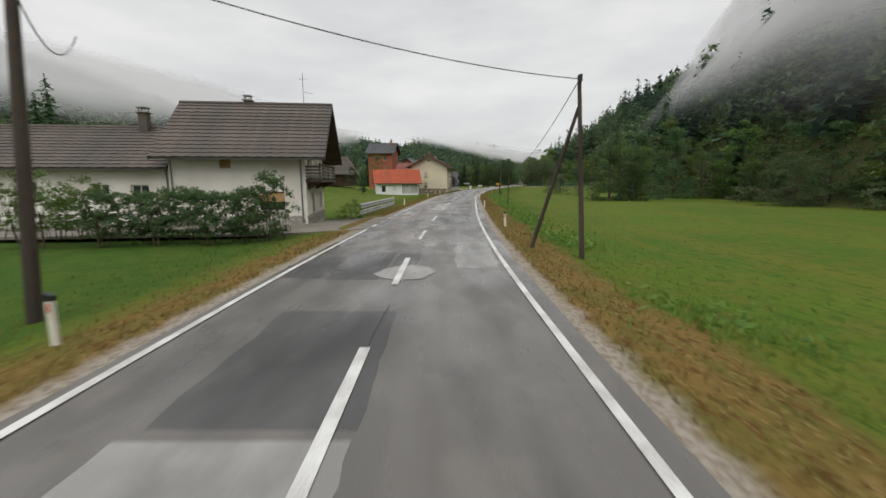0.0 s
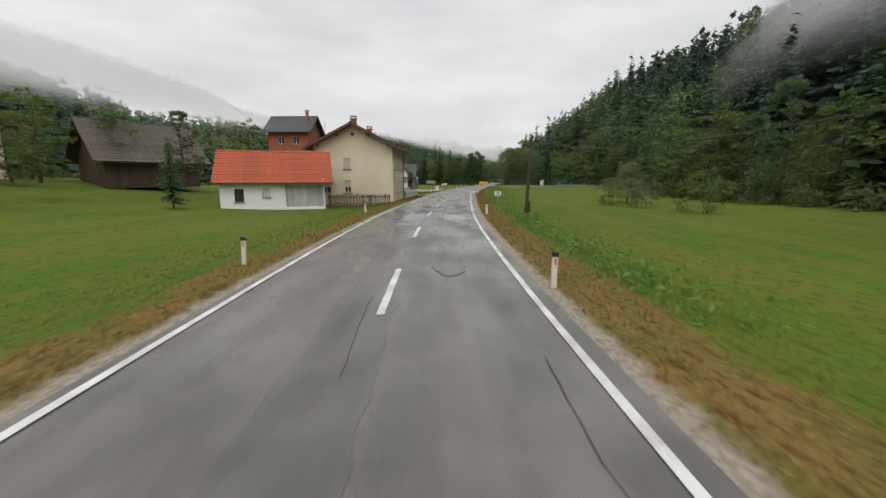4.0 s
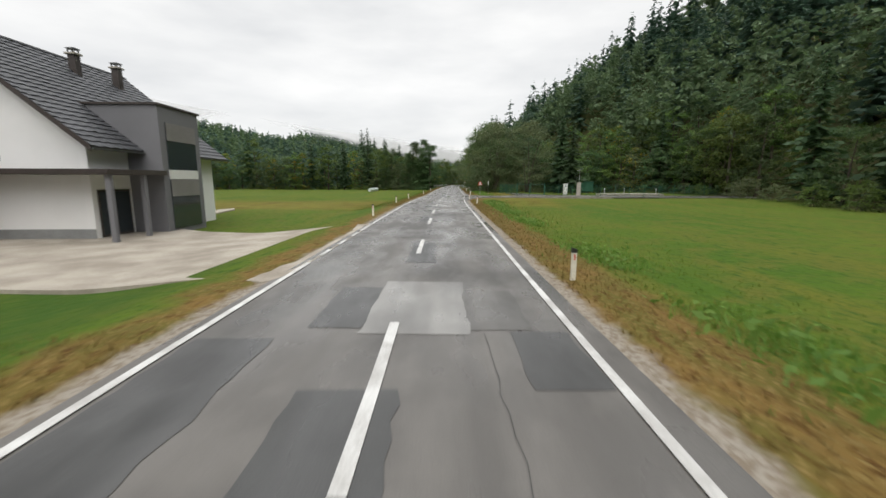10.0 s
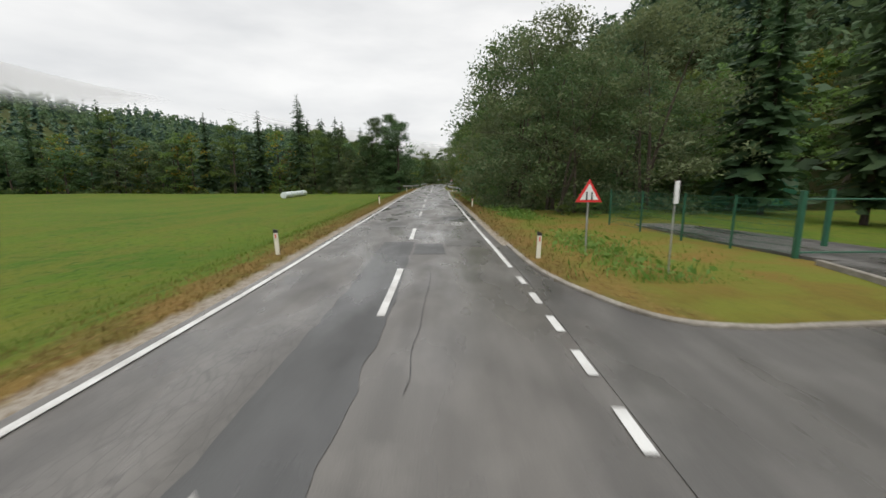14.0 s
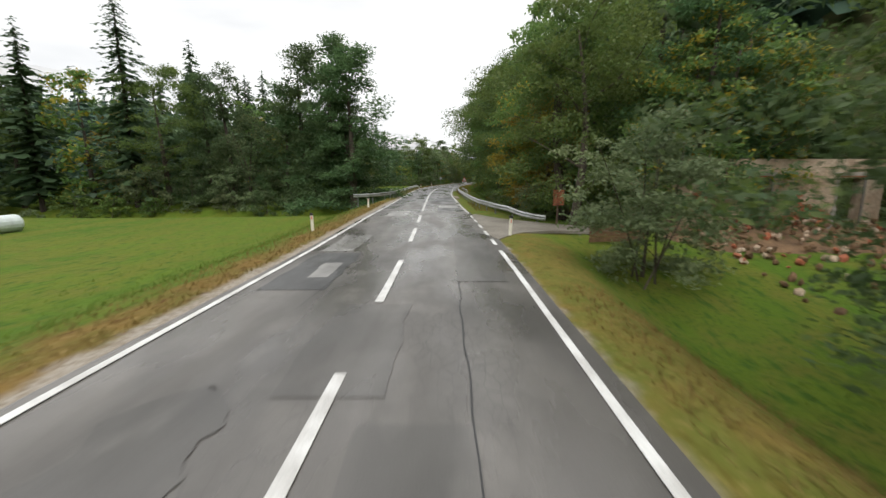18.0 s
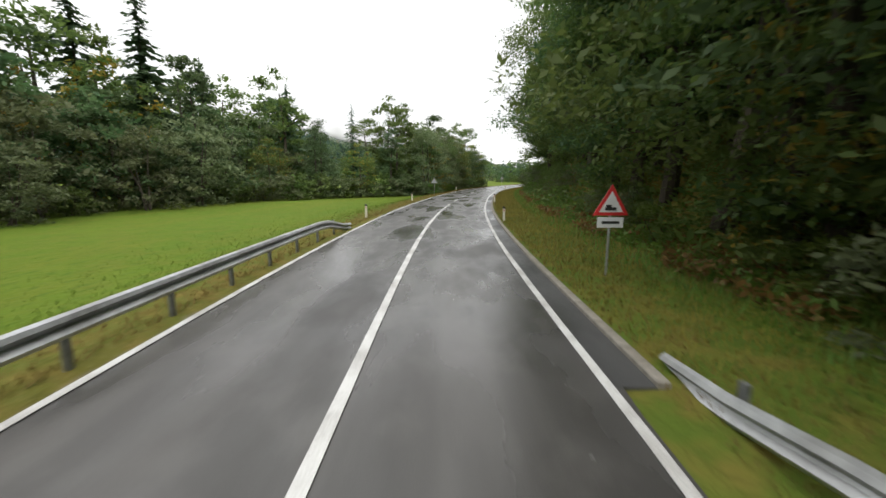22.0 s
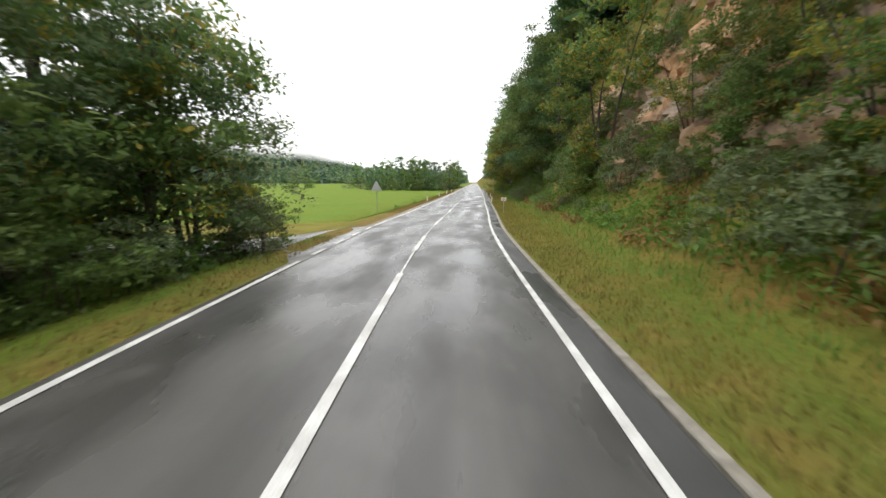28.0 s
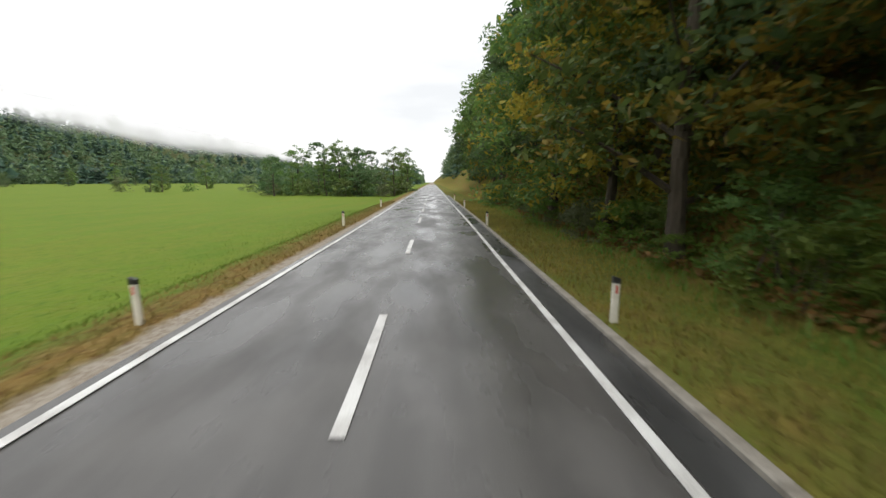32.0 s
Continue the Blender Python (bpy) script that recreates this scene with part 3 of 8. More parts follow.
def spaced(pairs):
    out = []
    for a, b, step in pairs:
        k = a
        while k < b:
            out.append(k)
            k += step
    return out + [pairs[-1][1]]


def build_ground():
    ss = spaced(((-400, -80, 20), (-80, 480, 2.5), (480, 800, 12), (800, 2600, 90)))
    ds = spaced(((-2400, -500, 100), (-500, -120, 14), (-120, -24, 4), (-24, -9, 1.5), (-9, -3.3, 0.5), (-3.3, 3.3, 3.3), (3.3, 9, 0.5), (9, 28, 1.2), (28, 70, 3), (70, 230, 10)))
    verts, uvs, wood, bank, straw, lush, fresh, lawn = [], [], [], [], [], [], [], []
    for s in ss:
        for d in ds:
            z = height(s, d)
            if abs(d) < 3.6:
                z = -0.03
            verts.append(xyz(s, d, z))
            uvs.append((s, d))
            f = foot(s) - ramp(s, (300, 3.0), (330, -2.0))
            w = smooth(d, f, f + 3)
            w = max(w, smooth(-d, ramp(s, (-50, 125), (250, 140), (420, 325), (700, 415)), 160 if s < 260 else 430))
            w = max(w, smooth(d, 5, 7) * smooth(s, 226, 231) * (1 - smooth(s, 243, 248)) * 0.75)
            wood.append(w)
            straw.append(0.75 * smooth(s, 172, 177) * (1 - smooth(s, 192, 206)) * smooth(-d, 5.5, 8) * (1 - smooth(-d, 60, 90))
                         + 0.6 * smooth(s, 176, 180) * (1 - smooth(s, 214, 220)) * smooth(d, 4, 5.5) * (1 - smooth(d, 12, 16))
                         + 0.8 * smooth(s, 410, 413) * (1 - smooth(s - 0.33 * d, 427.5, 429)) * smooth(-d, 3.8, 5) * (1 - smooth(-d, 40, 60)))
            fresh.append(0.36 * smooth(s, 285, 298) * smooth(-d, 4.5, 6.5) * (1 - smooth(-d, 300, 400)))
            lawn.append(0.85 * ((1 - smooth(s, 26, 32)) + smooth(s, 106, 110) * (1 - smooth(s, 144, 150))) * smooth(-d, 4.6, 6.0) * (1 - smooth(-d, 30, 50)))
            lush.append((smooth(s, 262, 272) * (1 - smooth(s, 326, 350)) + 0.45 * smooth(s, 236, 246) * (1 - smooth(s, 262, 272)) + 0.6 * smooth(s, 326, 350)) * smooth(d, 2.0, 3.0) + (0.55 * smooth(s, 284, 296) * (1 - smooth(s, 404, 412))) * smooth(-d, 2.0, 3.0))
            bank.append(0.8 * smooth(s, 199, 202) * (1 - smooth(s, 222, 228)) * smooth(d, 4, 5) * (1 - smooth(d, 11, 13)) + smooth(s, 316, 330) * smooth(d, 4.6, 7.0) * (1 - smooth(d, 13, 16)))
    k = len(ds)
    faces = [(i * k + j, i * k + j + 1, (i + 1) * k + j + 1, (i + 1) * k + j) for i in range(len(ss) - 1) for j in range(k - 1)]
    ob = raw("ground", verts, faces, "ground", None, True)
    uv = ob.data.uv_layers.new(name="road")
    at_wood = ob.data.attributes.new("wood", "FLOAT", "POINT")
    at_wood.data.foreach_set("value", wood)
    for key, values in (("straw", straw), ("lush", lush), ("fresh", fresh), ("lawn", lawn)):
        ob.data.attributes.new(key, "FLOAT", "POINT").data.foreach_set("value", values)
    at_bank = ob.data.attributes.new("bank", "FLOAT", "POINT")
    at_bank.data.foreach_set("value", bank)
    idx = np.empty(len(ob.data.loops), dtype=np.int32)
    ob.data.loops.foreach_get("vertex_index", idx)
    uv.data.foreach_set("uv", np.array(uvs, dtype=np.float32)[idx].ravel())
    ob.data.update()
    if ob.data.polygons[0].normal.z < 0:
        ob.data.flip_normals()
    return tagged(ob, "green mown meadow with dry brown grass verges beside the road", "ground", kind="structure")


def edge_right(s):
    """The right edge line."""
    return ramp(s, (0, 2.86), (28, 2.76), (45, 2.86), (82, 2.93), (125, 2.77), (165, 2.93), (187, 2.86), (215, 2.86), (252, 2.93), (272, 2.93), (283, 2.78), (300, 2.70), (314, 2.92), (345, 3.0), (380, 2.98), (425, 2.95), (455, 2.84))


def edge_left(s):
    """The left edge line; the road is wider in the bend."""
    return ramp(s, (0, -3.0), (21, -2.9), (45, -2.95), (83, -3.14), (110, -2.98), (128, -2.95), (168, -3.08), (200, -2.94), (272, -2.97), (284, -2.8), (299, -2.72), (306, -2.96), (320, -3.12), (348, -3.18), (391, -3.27), (412, -3.1), (428, -2.92))


def side_right(s):
    """The right edge of the asphalt, drawn in over the bridge."""
    return ramp(s, (270, 3.22), (278, edge_right(s) + 0.1), (313, edge_right(s) + 0.1), (315, 3.22))


def side_left(s):
    return ramp(s, (283, edge_left(s) - 0.24), (288, edge_left(s) - 0.1), (330, edge_left(s) - 0.1), (338, edge_left(s) - 0.24))


ground = build_ground()
road = tagged(strip("road", -120, 286, side_left, side_right, 0.0, "asphalt", None, 2.5, thick=0.25), "damp patched grey asphalt country road with worn paint", "road", kind="structure")
tagged(strip("road", 286, 760, side_left, side_right, 0.0, "asphalt_new", None, 2.5, thick=0.25), "damp smooth dark asphalt road with fresh white lines", "road", kind="structure")
bpy.context.view_layer.update()

# ---------------------------------------------------------------- paint, patches, cracks
def marking(name, s0, s1, d0, d1, parent):
    return strip(name, s0, s1, d0, d1, 0.019, "paint_white", parent, 3.0, thick=0.008, ragged=0.012, seed=s0)


WIDE = 0.125
# stretches of unbroken edge line; between them it is broken at an entrance
for a, b in ((-100, 79.5), (82.5, 184.4), (202.5, 262), (275, 283.5), (286, 700)):
    marking("edge_line", a, b, lambda s: edge_right(s) - WIDE / 2, lambda s: edge_right(s) + WIDE / 2, road)
for a, b in ((-100, 20), (30, 87), (92.5, 104), (112.4, 124.2), (131, 145.4), (153, 190.3), (194, 405.5), (415, 700)):
    marking("edge_line", a, b, lambda s: edge_left(s) - WIDE / 2, lambda s: edge_left(s) + WIDE / 2, road)
s = 185.4
while s < 202:
    marking("edge_dash", s, s + 0.7, edge_right(s) - WIDE / 2, edge_right(s) + WIDE / 2, road)
    s += 1.4
for s in (191.05, 192.5):
    marking("edge_dash", s, s + 0.72, edge_left(s) - WIDE / 2, edge_left(s) + WIDE / 2, road)
for a, b, d in ((262, 275, edge_right), (20, 30, edge_left), (104, 112.4, edge_left), (124.2, 131, edge_left), (145.4, 153, edge_left), (405.5, 415.2, edge_left), (87, 92.5, edge_left), (79.5, 82.5, edge_right)):
    s = a + 1.1
    while s < b - 0.5:
        marking("edge_dash", s, min(s + 1.15, b), d(s) - WIDE / 2, d(s) + WIDE / 2, road)
        s += 2.3
CENTRE = ((2.0, 5.5), (9.1, 12.4), (16.6, 19.6), (24.5, 28.0), (34.2, 37.1), (42.3, 46.0), (50.5, 53.7), (58.0, 61.6), (67.5, 71.0), (76.9, 80.6), (86.2, 89.6),
          (94.4, 98.0), (99.7, 103.1), (107.0, 109.8), (112.9, 116.6), (120.5, 123.8), (130.2, 133.7), (136.6, 140.4), (146.9, 150.0), (156.0, 159.5), (163.4, 167.0),
          (171.7, 175.3), (180.9, 184.5), (188.0, 191.6), (198.7, 202.4), (207.5, 211.1), (217.5, 220.6), (225.0, 228.6), (233.4, 237.0), (241.6, 245.2),
          (250.0, 253.9), (256.7, 260.5), (263.8, 267.6), (269.9, 273.6), (276.5, 285.6), (286.3, 345.0), (348.6, 352.0), (357.9, 361.5), (368.0, 372.0), (377.7, 384.4), (388.0, 404.0),
          (407.4, 411.4), (416.0, 420.0), (425.5, 429.0), (433.0, 437.3), (445.0, 449.0), (453.7, 457.2), (463.4, 466.6), (473.5, 477.0), (482.5, 486.0), (491.5, 495), (500.5, 504), (509.5, 513))
for a, b in ((404.0, 407.4), (411.4, 416.0), (420.0, 425.5), (429.0, 433.0), (437.3, 445.0)):
    marking("worn_line", a, b, -0.03, 0.03, road)
for a, b in CENTRE:
    marking("centre_dash", a, b, -0.075, 0.075, road)


LAID = [0]


def patch(s0, s1, d0, d1, tone):
    """A repair of newer or paler asphalt with an uneven outline, each laid a little over the last."""
    LAID[0] += 1
    return strip("repair_patch", s0, s1, d0, d1, 0.0035 + 0.0001 * LAID[0], {"d": "patch_dark", "m": "patch_mid", "p": "patch_pale"}[tone], road, 0.3, thick=0.003, ragged=0.075, seed=s0 + d0)


for row in ((3.6, 7.2, -1.75, 0.28, "d"), (0.0, 3.4, -1.9, 0.25, "p"), (9.6, 13.4, -1.7, -0.45, "d"), (9.8, 13.2, -0.35, 0.35, "d"), (9.8, 12.6, -2.8, -1.9, "d"),
            (14.6, 15.3, 0.35, 0.75, "p"), (11.0, 15.9, 1.45, 2.65, "p"), (23.0, 27.5, 0.0, 0.95, "d"), (26.0, 29.5, 0.95, 2.2, "d"), (38.0, 39.6, 0.3, 2.6, "m"), (29.5, 32.0, -2.7, -1.5, "p"),
            (33.5, 43.4, -0.95, 0.37, "p"), (45.9, 50.4, -0.6, 0.28, "d"), (44.6, 47.8, 1.45, 2.65, "d"), (43.9, 46.1, -2.75, -1.45, "p"), (50.4, 60.0, -0.9, 0.2, "m"),
            (72.0, 78.5, -1.35, -0.15, "p"), (74.9, 77.7, 1.0, 2.4, "p"), (78.2, 79.6, 1.2, 2.3, "d"), (79.6, 87.5, -1.2, 0.05, "d"), (80.6, 82.6, 1.5, 2.7, "d"), (85.0, 87.2, 0.0, 1.0, "d"), (85.4, 87.2, 1.5, 2.5, "d"),
            (103.5, 108.0, -2.7, -1.55, "d"), (101.2, 104.5, -0.75, 0.0, "d"), (105.5, 107.5, 0.55, 2.2, "p"), (106.0, 106.6, -0.7, 0.45, "p"), (107.4, 108.6, 0.3, 2.3, "d"),
            (104.5, 112.8, -0.97, -0.08, "p"), (113.0, 118.8, -2.85, -0.45, "m"), (112.9, 116.4, -0.4, 1.15, "d"), (112.9, 114.6, 0.27, 0.98, "p"), (113.2, 114.8, 1.8, 2.75, "d"), (117.0, 119.2, -0.75, 0.25, "d"), (121.2, 123.0, -0.6, 0.4, "d"),
            (126.5, 138.2, -0.85, 0.3, "d"), (139.9, 143.2, -0.5, 1.22, "p"), 
            (129.5, 139.7, -2.85, -1.7, "d"), (145.5, 149.3, -0.28, 0.56, "d"), (140.2, 142.7, -1.38, -0.5, "d"), (140.1, 142.4, 1.2, 2.2, "m"), (138.2, 140.0, 1.82, 2.72, "d"), (150.5, 158.0, -1.3, 0.2, "m"), (157.5, 161.0, -0.6, 0.4, "d"), 
            (168.8, 170.0, -0.68, 0.38, "p"), (169.9, 171.6, -1.05, 0.42, "d"), (171.8, 173.6, -0.92, 0.95, "p"), (171.2, 172.5, -2.85, -1.58, "d"), (158.0, 166.4, 0.12, 1.57, "m"), (187.6, 189.9, -2.8, -1.55, "p"), (189.0, 192.0, -0.3, 0.5, "d"), (192.0, 207.0, -0.95, 0.12, "d"), (204.5, 206.5, 0.2, 1.2, "d"), (208.0, 209.6, -0.4, 0.8, "m"),
            (206.0, 210.5, 1.28, 2.7, "m"), (214.6, 216.9, 1.42, 2.7, "d"), (213.2, 215.2, 0.6, 1.4, "m"), (224.6, 226.2, -2.6, -1.2, "d"), (222.0, 223.4, -0.6, 0.2, "p"), (251.0, 252.9, 0.4, 1.5, "m"), (247.0, 250.0, 1.45, 2.3, "m"), (253.4, 256.6, -0.65, 0.6, "m"),
            (257.5, 261.6, -2.62, -1.27, "d"), (258.6, 260.2, -2.0, -1.5, "p"), (261.9, 265.4, -2.6, -1.6, "p"), (258.2, 267.5, 1.5, 2.6, "m"), (273.0, 276.6, -2.0, -0.75, "p"), (276.8, 279.1, 1.0, 2.6, "d"), (279.3, 281.3, 1.1, 2.5, "p"), (286.1, 293.2, 0.25, 2.6, "d"), (293.3, 296.9, -2.6, 2.58, "m"), (283.4, 286.0, -2.6, 2.6, "m")):
    patch(*row)


def puddle(s, d, half_s, half_d, tone):
    """A damp worn place or skim of pale filler with a rounded, ragged outline."""
    LAID[0] += 1
    reach = lambda q: half_d * math.sqrt(max(0.0, 1 - ((q - s) / half_s) ** 2)) * (0.85 + 0.3 * noise.noise((q * 2.3, d, 1.0)))
    strip("repair_patch", s - half_s, s + half_s, lambda q: d - reach(q), lambda q: d + reach(q), 0.0035 + 0.0001 * LAID[0], {"d": "patch_dark", "m": "patch_mid", "p": "patch_pale"}[tone], road, 0.12, ragged=0.13, seed=s)


for row in ((96.3, -1.75, 0.6, 0.5, "p"), (95.2, -2.1, 0.4, 0.4, "p"), (213.0, 2.1, 0.85, 0.45, "p"), (221.6, 2.2, 1.0, 0.5, "p"), (167.7, 2.3, 0.5, 0.3, "p"), (11.7, 2.3, 0.55, 0.4, "p"), (10.4, 0.15, 0.9, 0.8, "p"), (76.4, 0.75, 0.55, 0.22, "p"),
            (78.4, 0.6, 0.35, 0.3, "p"), (125.8, 2.3, 0.6, 0.45, "p"), (23.6, 1.9, 0.9, 0.45, "m"), (36.0, 1.8, 0.8, 0.4, "p"), (48.6, -2.1, 0.5, 0.4, "p"), (134.2, 2.2, 0.6, 0.35, "p"), (194.0, -0.7, 0.7, 0.2, "p"), (252.0, -1.4, 1.6, 0.7, "m"), (281.8, 0.4, 0.5, 0.4, "d"), (247.3, 0.65, 1.4, 0.55, "m"),
            (89.5, 1.6, 1.4, 0.35, "m"), (62.0, 1.3, 1.2, 0.5, "m"), (160.5, -1.9, 1.5, 0.5, "m"), (235.5, -1.0, 2.0, 0.8, "m"), (107.5, -2.2, 0.5, 0.35, "p")):
    puddle(*row)


def crack(s0, s1, d0, d1, wide=0.025, seed=0.0):
    """A dark wandering crack or tar seam."""
    n = max(4, int(abs(s1 - s0) * 3))
    verts, faces = [], []
    for i in range(n + 1):
        u = i / n
        s, d = s0 + (s1 - s0) * u, d0 + (d1 - d0) * u + 0.07 * noise.noise((u * 7, seed, 1.0)) + 0.03 * noise.noise((u * 60, seed, 6.0))
        w = wide * (0.4 + 0.9 * abs(noise.noise((u * 11, seed, 4.0))))
        for e in (-w, w):
            verts.append(xyz(s, d + e, 0.0145))
    for i in range(n):
        faces.append((2 * i, 2 * i + 1, 2 * i + 3, 2 * i + 2))
    return raw("crack", verts, faces, "crack", road)


rng = random.Random(4)
crack(158.0, 176.0, 1.58, 1.6, 0.018, 9.0)
crack(249.0, 258.2, 1.5, 1.5, 0.018, 2.0)
crack(166.5, 169.0, 0.1, 0.35, 0.02, 5.0)
for k in range(30):
    s = rng.uniform(0, 268)
    d = rng.choice((-2.2, -1.6, -0.9, -0.15, 0.1, 0.9, 1.5, 2.3)) + rng.uniform(-0.3, 0.3)
    crack(s, s + rng.uniform(1.5, 9), d, d + rng.uniform(-0.35, 0.35), rng.uniform(0.005, 0.011), k * 3.7)

# ---------------------------------------------------------------- foliage
def quads(centres, size, gen, flat=0.5, long=1.35):
    """Small lens-shaped leaves round the given centres; flat: how level they lie."""
    n = len(centres)
    up = gen.normal(size=(n, 3)) * (1 - flat) + np.array((0, 0, flat))
    up /= np.linalg.norm(up, axis=1, keepdims=True) + 1e-9
    a = np.cross(up, gen.normal(size=(n, 3)))
    a /= np.linalg.norm(a, axis=1, keepdims=True) + 1e-9
    b = np.cross(up, a)
    r = (size * gen.uniform(0.6, 1.4, (n, 1))) / 2
    v = np.stack([centres - a * r * long, centres - b * r * 0.62 + up * r * 0.18, centres + a * r * long, centres + b * r * 0.62 + up * r * 0.18], 1)
    return v.reshape(-1, 3), np.arange(n * 4).reshape(-1, 4)


def mesh_of(name, v, f, materials, slots=None):
    me = bpy.data.meshes.new(name)
    me.vertices.add(len(v))
    me.vertices.foreach_set("co", np.ascontiguousarray(v, dtype=np.float32).ravel())
    me.loops.add(f.size)
    me.loops.foreach_set("vertex_index", np.ascontiguousarray(f, dtype=np.int32).ravel())
    me.polygons.add(len(f))
    me.polygons.foreach_set("loop_start", np.arange(0, f.size, f.shape[1], dtype=np.int32))
    for m in materials:
        me.materials.append(M[m])
    if slots is not None:
        me.polygons.foreach_set("material_index", np.ascontiguousarray(slots, dtype=np.int32))
    me.update(calc_edges=True)
    return me


def bough(a, b, r0, r1, bm, bend, gen, sides=6, cuts=4):
    """A bent, tapering limb; returns its points."""
    a, b = Vector(a), Vector(b)
    pts = []
    side = Vector(gen.normal(size=3)) * bend
    for i in range(cuts + 1):
        u = i / cuts
        pts.append(a.lerp(b, u) + side * math.sin(u * math.pi) * (b - a).length * 0.5)
    for i in range(cuts):
        tube(bm, pts[i], pts[i + 1], r0 + (r1 - r0) * i / cuts, r0 + (r1 - r0) * (i + 1) / cuts, sides)
    return pts


def broadleaf(seed, high, wide, leaves, leaf, material, low=0.18, stems=1, size=0.2, droop=0.0, clumps=46, bark="bark", fill=0.22, cone=False):
    """A broadleaved tree: stem, limbs, and a ragged crown of leaf clumps. Returns its trunk and crown meshes."""
    gen = np.random.default_rng(seed)
    bm = bmesh.new()
    tips = []
    for k in range(stems):
        lean = gen.normal(size=2) * (0.03 if stems == 1 else 0.16) * high
        top = (lean[0], lean[1], high * 0.82)
        base = (0, 0, -0.4) if stems == 1 else (gen.normal() * 0.35, gen.normal() * 0.35, -0.4)
        r = 0.022 * high / math.sqrt(stems)
        pts = bough(base, top, r, r * 0.18, bm, 0.05, gen, 8 if stems == 1 else 4, 6)
        for j in range(9 if stems == 1 else 3):
            u = gen.uniform(low + 0.04, 0.9)
            p = pts[int(u * 6)].lerp(pts[min(6, int(u * 6) + 1)], (u * 6) % 1)
            ang = gen.uniform(0, math.tau)
            reach = wide * gen.uniform(0.55, 0.95) * (1.02 - u if cone else math.sqrt(max(0.15, 1 - abs(u - 0.45))))
            q = p + Vector((math.cos(ang) * reach, math.sin(ang) * reach, reach * gen.uniform(0.2, 0.7)))
            tips.append(bough(p, q, r * 0.42 * (1.1 - u), r * 0.06, bm, 0.18, gen, 5 if stems == 1 else 3, 3))
    trunk = bpy.data.meshes.new("trunk")
    bm.to_mesh(trunk)
    bm.free()
    trunk.materials.append(M[bark])
    # clumps fill an egg-shaped envelope, thicker outside, and follow the limbs
    cs, rs = [], []
    for k in range(clumps):
        h = gen.uniform(low, 1.0)
        prof = (math.sin(min(1, (h - low) / (1 - low) * 0.86 + 0.14) * math.pi) ** 0.6) * (0.75 + 0.5 * gen.random())
        if cone:
            h = low + (1 - low) * gen.random() ** 1.35
            prof = (1.04 - (h - low) / (1 - low)) ** 0.8 * gen.uniform(0.85, 1.15) + 0.08
        ang, rad = gen.uniform(0, math.tau), wide * prof * math.sqrt(gen.uniform(0.25, 1.0))
        cs.append((math.cos(ang) * rad, math.sin(ang) * rad, h * high))
        rs.append(gen.uniform(0.13, 0.27) * wide)
    for pts in tips:
        for p in pts[1:]:
            cs.append(tuple(p))
            rs.append(gen.uniform(0.09, 0.17) * wide)
    cs, rs = np.array(cs), np.array(rs)
    pick = gen.choice(len(cs), leaves, p=rs ** 1.6 / (rs ** 1.6).sum())
    d = gen.normal(size=(leaves, 3))
    d /= np.linalg.norm(d, axis=1, keepdims=True)
    # a quarter of the sprays are broad and fill the clumps, the rest are fine and stand outside
    inner = gen.random(leaves) < fill
    d *= np.where(inner[:, None], 0.62, 1.0) * (gen.random((leaves, 1)) ** 0.42) * rs[pick][:, None] * np.array((1.3, 1.3, 0.62))
    p = cs[pick] + d
    p[:, 2] -= droop * (p[:, 0] ** 2 + p[:, 1] ** 2) / wide
    keep = p[:, 2] > 0.15
    p = p[keep]
    v, f = quads(p, np.where(inner[keep], 1.35, 1.0)[:, None] * size, gen, 0.58)
    crown = mesh_of("crown", v, f, [leaf] if isinstance(leaf, str) else leaf,
                    None if isinstance(leaf, str) else (gen.random(len(f)) < 0.18 + 0.25 * (np.sin(p[:, 2] * 1.3 + p[:, 0]) > 0.5)).astype(int))
    return trunk, crown


